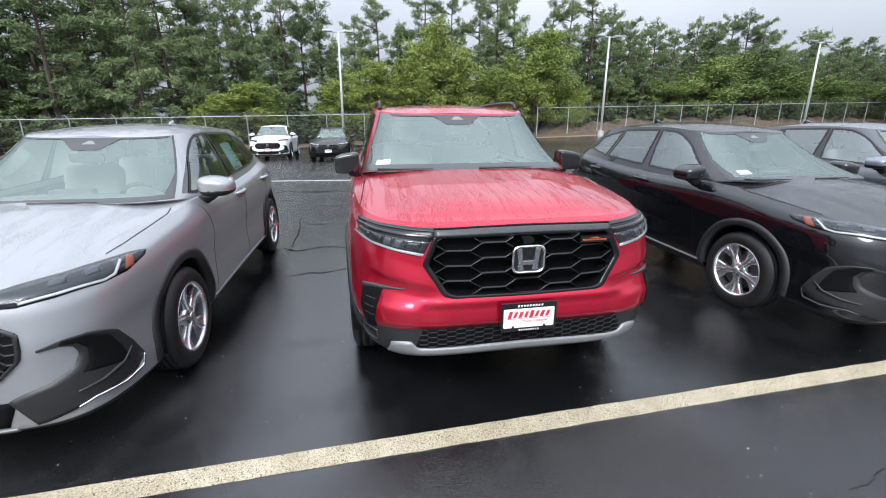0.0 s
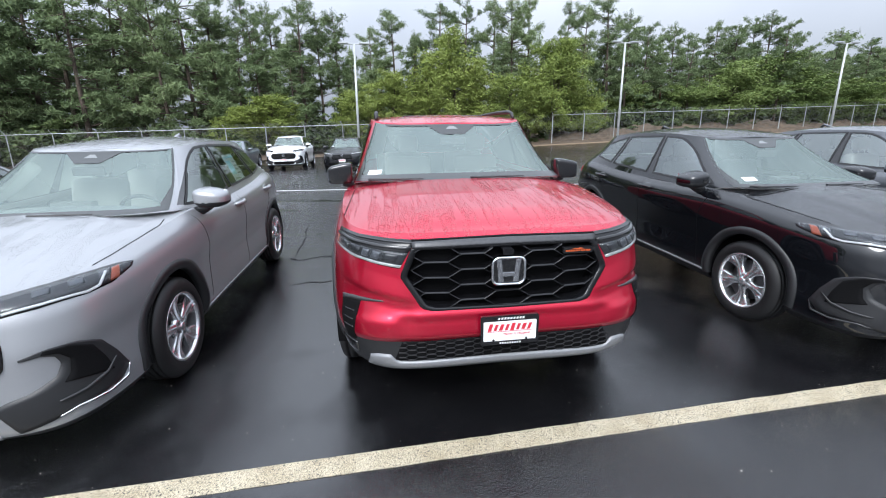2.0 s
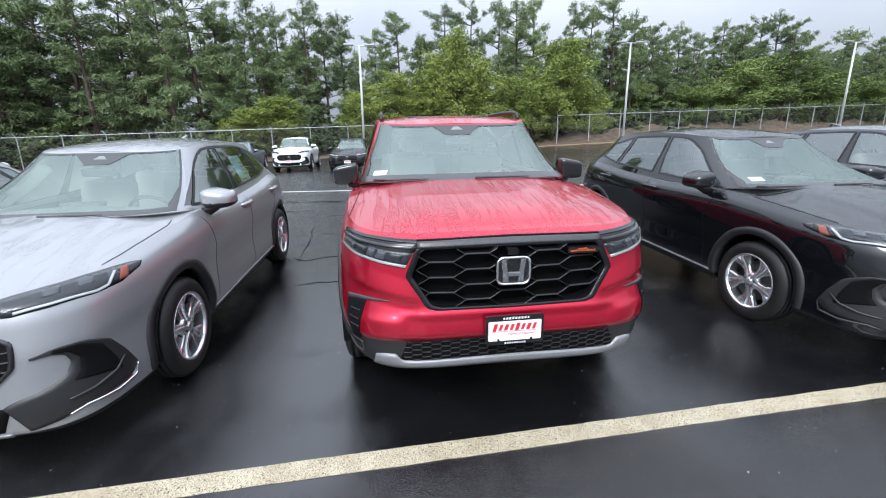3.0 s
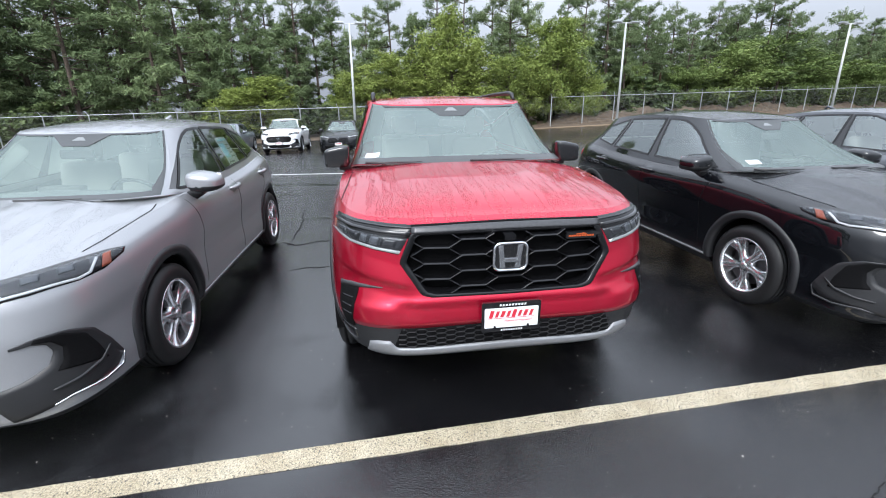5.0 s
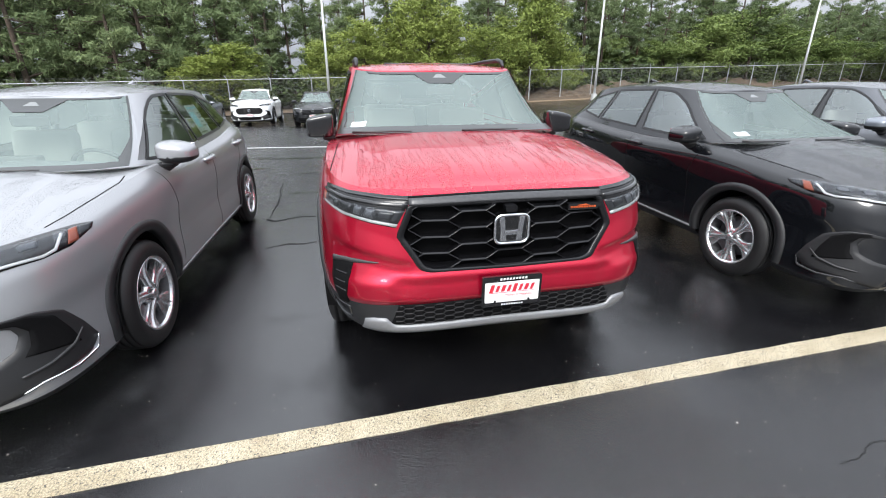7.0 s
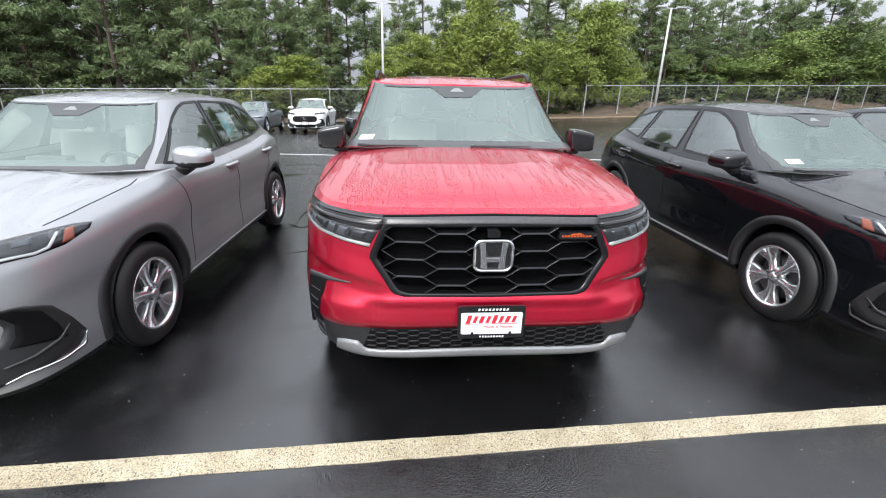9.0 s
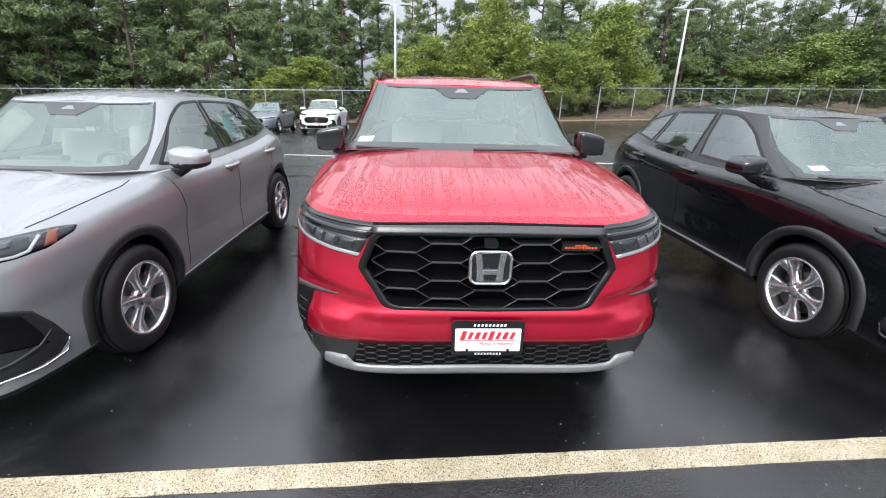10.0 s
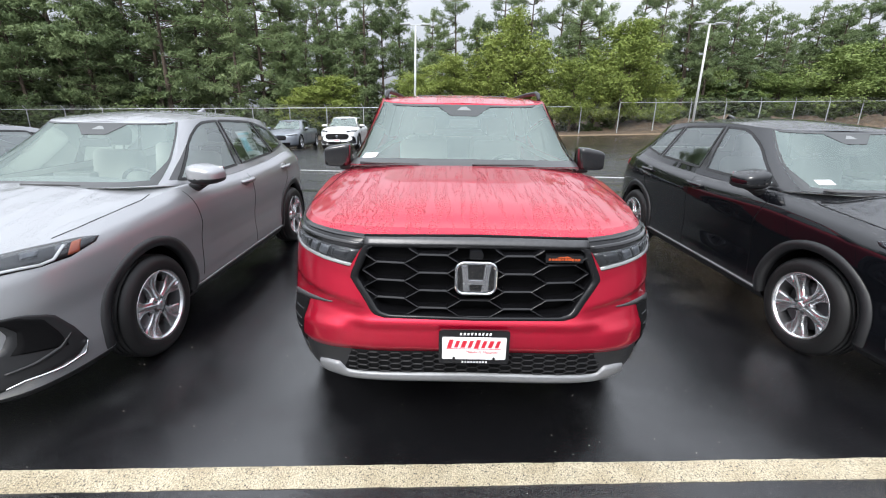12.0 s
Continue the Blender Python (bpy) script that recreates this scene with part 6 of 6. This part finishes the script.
left_side = Car("sedan", SEDAN, M_SILVER, "light silver saloon car in the next bay", pose(-5.9, 0.3, 0, 0, 0, 0.4))
white = Car("hatchback", dict(HATCH, nt=110, ns=30, far=True), M_WHITE, "white crossover hatchback parked across the lane", on_lot(-5.36, 18.6, 1.7))
sedan = Car("sedan", dict(SEDAN, far=True), M_BLACK, "black saloon car parked across the lane", on_lot(-2.55, 17.25, -1.2))
grey_sedan = Car("sedan", dict(SEDAN, far=True), M_GREY, "grey saloon car parked across the lane", on_lot(-8.16, 18.33, 2.5))
far_dark = Car("sedan", dict(SEDAN, far=True), M_DARKGREY, "dark grey saloon car far along the lane", on_lot(-14.9, 18.9, 2.0))

fit_pilot(pilot)
fit_hatch(silver, M_SILVER, sticker=True)
fit_hatch(black, M_BLACK)
fit_hatch(grey_side, M_GREY)
fit_sedan(left_side)
fit_hatch(white, M_WHITE)
fit_sedan(sedan)
fit_sedan(grey_sedan)
fit_sedan(far_dark)


# ==== fence, lamps, trees ====
def fence_run(f, start, turn, first, last, z0, slope):
    """One straight run of the fence: posts every 3.05 m, top rail, barbed wire and mesh; it follows the slope."""
    step, high = 3.05, 2.44
    c, sn = math.cos(radians(turn)), math.sin(radians(turn))

    def at(u, z, off=0.0):
        return (start[0] + u * c + off * sn, start[1] + u * sn - off * c, z0 + slope * u - high + z)
    for i in range(first, last + 1):
        if "post" not in FENCE_MESH:
            bm = bmesh.new()
            bm_tube(bm, [(0, 0, -0.3), (0, 0, high)], 0.038, 8)
            bm_tube(bm, [(0, 0, high - 0.03), (-0.10, -0.06, high + 0.16), (-0.18, -0.10, high + 0.30)], 0.02, 6)
            o = part("post", bm, M_STEEL, f)
            FENCE_MESH["post"] = o.data
        else:
            o = new("post", FENCE_MESH["post"])
            o.parent = f
        x, y, z = at(i * step, 0)
        o.matrix_basis = pose(x, y, z, -2.5, 0.8, turn)
    us = [i * step for i in range(first, last + 1)]
    bm = bmesh.new()
    bm_tube(bm, [at(u, high) for u in us], 0.028, 6)
    part("top_rail", bm, M_STEEL, f)
    bm = bmesh.new()
    for dz, off in ((0.12, 0.05), (0.20, 0.08), (0.28, 0.10)):
        bm_tube(bm, [at(u, high + dz, off) for u in us], 0.004, 3)
    part("barbed_wire", bm, M_WIRE, f)
    V, F = [], []
    gap, r = 0.15, 0.0035
    for k in range(int((us[-1] - us[0]) / gap)):
        u = us[0] + k * gap
        for d in (high, -high):
            b = len(V)
            V += [at(u - r, 0.02), at(u + r, 0.02), at(u + d + r, high), at(u + d - r, high)]
            F.append((b, b + 1, b + 2, b + 3))
    o = link_mesh("chain_link", V, F, M_WIRE, f, smooth=False)
    o["kind"] = "stuff"


FENCE_MESH = {}


def fence():
    f = thing("fence", "tall galvanised chain-link fence with angled top arms", "fence", m=Matrix())
    f["kind"] = "structure"
    fence_run(f, (-7.15, 34.42), 2.0, -20, 6, 1.973, 0.0198)
    fence_run(f, (14.12, 34.45), 4.0, 0, 19, 2.685, 0.0224)


def lamp_post(x, y, h, turn):
    z = float(lift(x, y))
    e = thing("lamp_post", "pale painted steel parking lot lamp post with twin heads", "lamp post", "lamp posts along the fence", m=pose(x, y, z, -3.0, 0.6, turn))
    bm = bmesh.new()
    bm_tube(bm, [(0, 0, 0), (0, 0, h)], [0.10, 0.065], 12)
    part("pole", bm, M_POLE, e, smooth=True)
    bm = bmesh.new()
    bm_tube(bm, [(0, 0, 0), (0, 0, 0.5)], 0.24, 14)
    part("base", bm, M_POLE, e, smooth=False)
    bm = bmesh.new()
    bm_tube(bm, [(-0.7, 0, h - 0.03), (0.7, 0, h - 0.03)], 0.035, 8)
    part("arm", bm, M_POLE, e)
    for s in (-1, 1):
        bm = bmesh.new()
        bm_box(bm, s * 0.75 - 0.36, s * 0.75 + 0.36, -0.16, 0.16, h - 0.02, h + 0.09, 0.03)
        part("lamp_head", bm, M_STEEL, e, "flat grey lamp head")


def tris_cloud(rng, centres, size, stretch, flat, width=0.5):
    """Many small leaf triangles round the given centres."""
    n = len(centres)
    a = rng.normal(size=(n, 3))
    a[:, 2] *= flat
    a /= np.linalg.norm(a, axis=1)[:, None]
    b = rng.normal(size=(n, 3))
    b -= a * (a * b).sum(1)[:, None]
    b /= np.linalg.norm(b, axis=1)[:, None]
    s = size * rng.uniform(0.6, 1.4, n)[:, None]
    A = centres + a * s * stretch
    B = centres - a * s * 0.5 * stretch + b * s * width
    C = centres - a * s * 0.5 * stretch - b * s * width
    V = np.stack([A, B, C], 1).reshape(-1, 3)
    F = np.arange(3 * n).reshape(-1, 3)
    return V, F


TREE_MESHES = {}
# kind: lowest branches, reach of the crown, gap between whorls, needles in a tuft, needle size
PINE_KINDS = {"pine": ((3.6, 5.6), 2.0, (0.50, 0.85), 30, 0.09), "full_pine": ((0.6, 1.6), 2.9, (0.40, 0.80), 17, 0.112), "far_pine": ((1.0, 3.0), 2.3, (0.55, 0.9), 5, 0.21)}


def pine_mesh(kind, rng, bm):
    """A pitch pine, 13 m: a leaning trunk, uneven whorls of limbs, needles in tufts at the limbs' outer halves."""
    low, wide, gaps, per, size = PINE_KINDS[kind]
    h, pts = 13.0, []
    bend = rng.normal(0, 0.35, 2)

    def stem(z):
        return np.array([bend[0] * (z / h) ** 2, bend[1] * (z / h) ** 2, z])
    bm_tube(bm, [tuple(stem(q)) for q in np.linspace(0, h, 10)], [0.18 * (1 - 0.9 * i / 9) + 0.012 for i in range(10)], 7)
    start = rng.uniform(*low)
    # dead stubs on the bare lower trunk
    for q in rng.uniform(1.5, max(2.0, start), 7 if start > 2 else 0):
        az = rng.uniform(0, 6.28)
        bm_tube(bm, [tuple(stem(q)), tuple(stem(q) + np.array([math.cos(az), math.sin(az), 0.15]) * rng.uniform(0.4, 1.1))], [0.02, 0.006], 4, False)
    z, lean_az = start, rng.uniform(0, 6.28)
    while z < h - 0.2:
        u = (z - start) / (h - start)
        reach = (0.35 + wide * math.sin(math.pi * min(1, 0.22 + 0.74 * u)) ** 0.8) * rng.uniform(0.55, 1.2)
        for b in range(rng.integers(3, 6)):
            az = rng.uniform(0, 2 * math.pi)
            ln = reach * rng.uniform(0.45, 1.15) * (1 + 0.25 * math.cos(az - lean_az))
            c0 = stem(z)
            tip = c0 + np.array([math.cos(az) * ln, math.sin(az) * ln, ln * rng.uniform(-0.3, 0.75) * (0.4 + 0.8 * u)])
            bm_tube(bm, [tuple(c0), tuple((c0 + tip) / 2 + (0, 0, -0.05)), tuple(tip)], [0.038, 0.024, 0.008], 4, False)
            side = np.array([-math.sin(az), math.cos(az), 0.0])
            for q in rng.uniform(0.32, 1.02, max(3, int(4.6 * ln))) ** 0.75:
                c = c0 + (tip - c0) * q + side * rng.normal(0, 0.20 * ln * (1.15 - q) + 0.06) + np.array([0, 0, rng.uniform(-0.03, 0.12)])
                pts.append(c + rng.normal(0, 1, (per, 3)) * np.array([0.15, 0.15, 0.12]))
        z += rng.uniform(*gaps)
    for q in (0.0, 0.35, 0.8):
        pts.append(stem(h - q) + rng.normal(0, 1, (per * 2, 3)) * np.array([0.14 + 0.16 * q, 0.14 + 0.16 * q, 0.18]))
    return tris_cloud(rng, np.concatenate(pts), size, 2.1, 0.9, 0.28)


def leafy_mesh(kind, rng, bm):
    """A young many-stemmed broadleaf tree or a shrub: leaves in small clumps along the twigs."""
    tree_like = kind != "shrub"
    h, pts = (7.5, []) if tree_like else (2.6, [])
    blobs = []
    for s in range(3 if tree_like else 4):
        az = rng.uniform(0, 6.28)
        top = np.array([math.cos(az) * h * 0.14, math.sin(az) * h * 0.14, h * rng.uniform(0.7, 0.97)])
        bm_tube(bm, [tuple(top * q + np.array([rng.normal(0, 0.05), rng.normal(0, 0.05), 0]) * (q > 0)) for q in np.linspace(0, 1, 7)], [0.085 * h / 7.5 * (1 - 0.85 * i / 6) + 0.01 for i in range(7)], 6)
        for b in range(20 if tree_like else 9):
            q = rng.uniform(0.2, 1.0)
            c0 = top * q
            ln = h * (0.30 * (1 - (q - 0.4) ** 2 * 1.8)) * rng.uniform(0.45, 1.15)
            a2 = rng.uniform(0, 6.28)
            tip = c0 + np.array([math.cos(a2) * ln, math.sin(a2) * ln, ln * rng.uniform(0.05, 0.75)])
            bm_tube(bm, [tuple(c0), tuple(c0 * 0.5 + tip * 0.5 + (0, 0, 0.1)), tuple(tip)], [0.03, 0.018, 0.006], 4, False)
            for q2 in (0.4, 0.62, 0.82, 1.0):
                blobs.append((c0 + (tip - c0) * q2 + rng.normal(0, 0.03 * h, 3), 0.075 * h * rng.uniform(0.5, 1.15)))
    m = 84 if tree_like else 12
    for c, r in blobs:
        d = rng.normal(size=(m, 3))
        d /= np.linalg.norm(d, axis=1)[:, None]
        pts.append(c + d * r * rng.uniform(0.2, 1.15, (m, 1)) * np.array([1.15, 1.15, 0.7]))
    return tris_cloud(rng, np.concatenate(pts), 0.082 if tree_like else 0.135, 0.95, 0.7, 0.55)


def tree_meshes(kind, k):
    key = (kind, k)
    if key not in TREE_MESHES:
        rng = np.random.default_rng(100 * k + len(kind))
        bm = bmesh.new()
        V, F = pine_mesh(kind, rng, bm) if kind in PINE_KINDS else leafy_mesh(kind, rng, bm)
        tm = bpy.data.meshes.new("trunk")
        bm.to_mesh(tm)
        bm.free()
        tm.materials.append(M_BARK)
        cm = bpy.data.meshes.new("crown")
        cm.from_pydata(V.tolist(), [], F.tolist())
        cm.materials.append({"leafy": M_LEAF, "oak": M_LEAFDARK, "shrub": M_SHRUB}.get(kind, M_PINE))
        TREE_MESHES[key] = (tm, cm)
    return TREE_MESHES[key]


TREE_WORDS = {
    "pine": ("pine_tree", "tall slender pine with a bare lower trunk", "tree", "pines behind the fence"),
    "full_pine": ("pine_tree", "broad dark green pine with limbs down to the ground", "tree", "pines behind the fence"),
    "far_pine": ("pine_tree", "dark green pine deep in the wood", "tree", "pines behind the fence"),
    "leafy": ("tree", "young light green broadleaf tree by the fence", "tree", "young trees behind the fence"),
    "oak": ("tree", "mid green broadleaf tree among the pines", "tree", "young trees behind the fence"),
    "shrub": ("shrub", "low green shrub at the edge of the wood", "shrub", "shrubs along the fence"),
}


def tree(kind, k, x, y, high, turn, wide=1.0):
    """high: the top's height over the ground; wide: breadth against the kind's own shape."""
    name, label, category, group = TREE_WORDS[kind]
    e = thing(name, label, category, group)
    sc = high / {"leafy": 7.5, "oak": 7.5, "shrub": 2.6}.get(kind, 13.0)
    e.matrix_basis = pose(x, y, float(lift(x, y)) - 0.05, -2.0, 0.8, turn) @ Matrix.Diagonal((sc * wide, sc * wide, sc, 1))
    for nm, me in zip(("trunk", "crown"), tree_meshes(kind, k)):
        o = new(nm, me)
        o.parent = e


fence()
for x, y, h, turn in ((-2.62, 31.3, 8.0, 0), (18.55, 31.3, 7.72, 0), (38.75, 31.3, 7.35, 0)):
    lamp_post(x, y, h, turn)
wood = random.Random(11)


def grow(kind, kinds, x, high, y, wide):
    """Place a tree whose top stands at this height when seen at 41 m; farther back it is larger."""
    f = (y + 1.9) / 42.9
    x, top = -0.5 + (x + 0.5) * f, 1.6 + (high - 1.6) * f
    tree(kind, wood.randrange(kinds), x, y, top - float(lift(x, y)), wood.uniform(0, 360), wide)


# slender pines whose crowns stand against the sky
for x, top in ((-15.6, 12.2), (-12.4, 13.2), (-10.2, 12.4), (-8.1, 13.0), (-6.4, 11.6), (-4.7, 12.0), (-1.9, 10.5), (0.7, 11.8), (2.6, 10.2), (4.7, 12.8), (7.4, 13.3), (10.1, 13.4), (12.4, 13.2), (13.9, 14.0), (17.2, 12.8),
               (19.6, 13.1), (22.6, 14.0), (24.6, 12.6), (26.4, 11.4), (29.6, 11.6), (31.2, 10.6), (34.4, 11.8), (36.6, 11.6), (38.4, 12.2), (40.6, 12.9), (42.6, 12.0), (45.5, 9.8), (49.0, 11.4), (53.4, 10.6), (57.0, 10.8), (60.5, 10.2), (64.5, 10.8)):
    grow("pine", 5, x, top, wood.uniform(39.6, 43.5), wood.uniform(0.8, 1.1))
# broad pines that fill the wood on the low side of the lot
for i in range(18):
    x = -46 + 36.5 * i / 17
    grow("full_pine", 4, x + wood.uniform(-0.6, 0.6), wood.uniform(13.5, 17.5) if x < -17 else wood.uniform(9.5, 12.0), wood.uniform(38.4, 43.0), wood.uniform(0.85, 1.15))
# and on the high side, lower and mixed
for i in range(22):
    x = 19.5 + 49 * i / 21
    grow("full_pine", 4, x + wood.uniform(-0.9, 0.9), wood.uniform(8.0, 10.8) if x < 44 else wood.uniform(8.0, 10.0), wood.uniform(42.0, 47.0), wood.uniform(0.75, 1.0))
# deeper rows that close the wood
for row, (y0, n, lo, hi) in enumerate(((46.0, 34, 7.5, 10.5), (54.0, 38, 7.0, 10.0), (64.0, 28, 5.5, 8.5))):
    for i in range(n):
        x = -50 + 122 * (i + wood.uniform(-0.35, 0.35)) / n
        more = 1.2 if x < -17 else (0.0 if x < 22 else 0.8)
        grow("far_pine", 4, x, wood.uniform(lo, hi) + more, y0 + wood.uniform(-2, 2), wood.uniform(0.9, 1.2))
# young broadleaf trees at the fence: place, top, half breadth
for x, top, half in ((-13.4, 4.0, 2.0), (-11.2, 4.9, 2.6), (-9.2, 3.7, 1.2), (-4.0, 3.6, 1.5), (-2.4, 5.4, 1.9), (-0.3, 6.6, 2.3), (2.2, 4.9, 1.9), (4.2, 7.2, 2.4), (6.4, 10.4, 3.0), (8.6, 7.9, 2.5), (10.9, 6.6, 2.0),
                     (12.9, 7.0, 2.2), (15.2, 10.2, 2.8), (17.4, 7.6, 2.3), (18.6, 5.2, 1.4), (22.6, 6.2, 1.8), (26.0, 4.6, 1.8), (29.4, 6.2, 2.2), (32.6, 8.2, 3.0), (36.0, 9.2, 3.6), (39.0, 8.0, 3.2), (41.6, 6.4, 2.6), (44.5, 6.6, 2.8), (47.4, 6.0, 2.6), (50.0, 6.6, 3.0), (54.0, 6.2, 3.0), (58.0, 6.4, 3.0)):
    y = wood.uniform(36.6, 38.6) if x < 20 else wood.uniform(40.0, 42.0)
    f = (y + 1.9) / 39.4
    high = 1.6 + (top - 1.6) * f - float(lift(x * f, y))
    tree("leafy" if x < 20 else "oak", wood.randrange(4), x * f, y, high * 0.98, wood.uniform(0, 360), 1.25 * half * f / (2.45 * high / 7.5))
for i in range(50):
    x = -48 + 100 * i / 49 + wood.uniform(-0.8, 0.8)
    tree("shrub", wood.randrange(3), x, 36.2 + 0.04 * x + wood.uniform(0, 1.6), wood.uniform(1.5, 3.2) * (1.0 if x < 6 else 0.55), wood.uniform(0, 360), wood.uniform(1.1, 1.7))
for i in range(40):
    x = -50 + 106 * i / 39 + wood.uniform(-0.9, 0.9)
    tree("shrub", wood.randrange(3), x, 40.0 + wood.uniform(-1.5, 2.5), wood.uniform(3.0, 5.2), wood.uniform(0, 360), wood.uniform(1.0, 1.5))
for i in range(46):
    x = 12 + 44 * i / 45 + wood.uniform(-0.6, 0.6)
    tree("shrub", wood.randrange(3), x, 35.6 + 0.05 * x + wood.uniform(0, 1.2), wood.uniform(0.4, 1.0), wood.uniform(0, 360), wood.uniform(1.0, 1.8))
# unseen pines added beside the lot to darken reflections; behind the path the lot lies open
for i in range(26):
    a = radians(150 + 60 * i / 12 if i < 13 else 330 + 60 * (i - 13) / 12)
    r = 54 + wood.uniform(-5, 5)
    tree("far_pine", wood.randrange(4), r * 1.25 * math.cos(a), r * math.sin(a) + 8, wood.uniform(10.5, 14), wood.uniform(0, 360), 1.5)

# unseen broad pines on the low side, added for the side windows to reflect
for i in range(13):
    tree("full_pine", wood.randrange(4), -37 - wood.uniform(0, 5), -8 + 34 * i / 12 + wood.uniform(-0.8, 0.8), wood.uniform(14, 17), wood.uniform(0, 360), 1.1)


def utility_pole(x, y, h):
    e = thing("utility_pole", "weathered brown wooden utility pole among the pines", "utility pole", m=pose(x, y, float(lift(x, y)), -2.0, 0.8, 8))
    bm = bmesh.new()
    bm_tube(bm, [(0, 0, -0.2), (0, 0, h)], [0.15, 0.10], 10)
    part("pole", bm, M_POLEWOOD, e, smooth=True)
    bm = bmesh.new()
    bm_box(bm, -1.1, 1.1, -0.16, -0.06, h - 0.62, h - 0.50, 0.01)
    part("crossarm", bm, M_POLEWOOD, e)
    for q in (-0.95, -0.35, 0.35, 0.95):
        bm = bmesh.new()
        bm_tube(bm, [(q, -0.11, h - 0.50), (q, -0.11, h - 0.42), (q, -0.11, h - 0.34)], [0.03, 0.07, 0.04], 8)
        part("insulator", bm, M_PLATEWHITE, e, "pale ceramic insulator", smooth=True)


utility_pole(31.6, 45.5, 7.6)


def earth_bank():
    """Bare earth and leaf litter under the trees, behind the edge of the asphalt."""
    xs, ys = np.linspace(-75, 80, 420), np.r_[np.linspace(32.4, 37.4, 26), np.linspace(38.4, 80, 14)]
    X, Y = np.meshgrid(xs, ys)
    e = np.clip((Y - 32.4) / 4.5, 0, 1)
    Y = Y + 0.045 * X
    heap = np.clip((X - 13) / 5, 0, 1)
    Z = lift(X, Y) + 0.02 + (0.12 + 0.75 * heap) * e * e * (3 - 2 * e)
    rng = np.random.default_rng(21)
    rough = rng.normal(size=X.shape)
    rough = rough + np.roll(rough, 1, 1) + np.roll(rough, -1, 1)
    Z += (0.04 + 0.20 * heap) * np.sin(X * 1.3 + np.sin(X * 0.37) * 2) * np.sin(Y * 1.1 + X * 0.4) * e + 0.05 * rough * e * (0.3 + heap)
    ob = link_mesh("earth_bank", np.stack([X, Y, Z], -1).reshape(-1, 3), quad_grid(40, 420), M_DIRT)
    tagged(ob, "bank of bare brown earth and leaf litter", "earth bank", kind="structure")
    # a strip of washed-out sand along the edge of the asphalt
    xs = np.linspace(8, 60, 160)
    X, V = np.meshgrid(xs, np.linspace(0, 1, 6))
    Y = 31.8 + 0.045 * X + V * 1.3 + (0.12 * np.sin(X * 2.1) + 0.08 * np.sin(X * 5.3)) * (V < 0.1)
    Z = lift(X, Y) + 0.006 + 0.05 * np.sin(math.pi * V)
    ob = link_mesh("sand_edge", np.stack([X, Y, Z], -1).reshape(-1, 3), quad_grid(6, 160), M_SAND)
    tagged(ob, "strip of damp tan sand along the edge of the asphalt", "sand", kind="structure")


earth_bank()
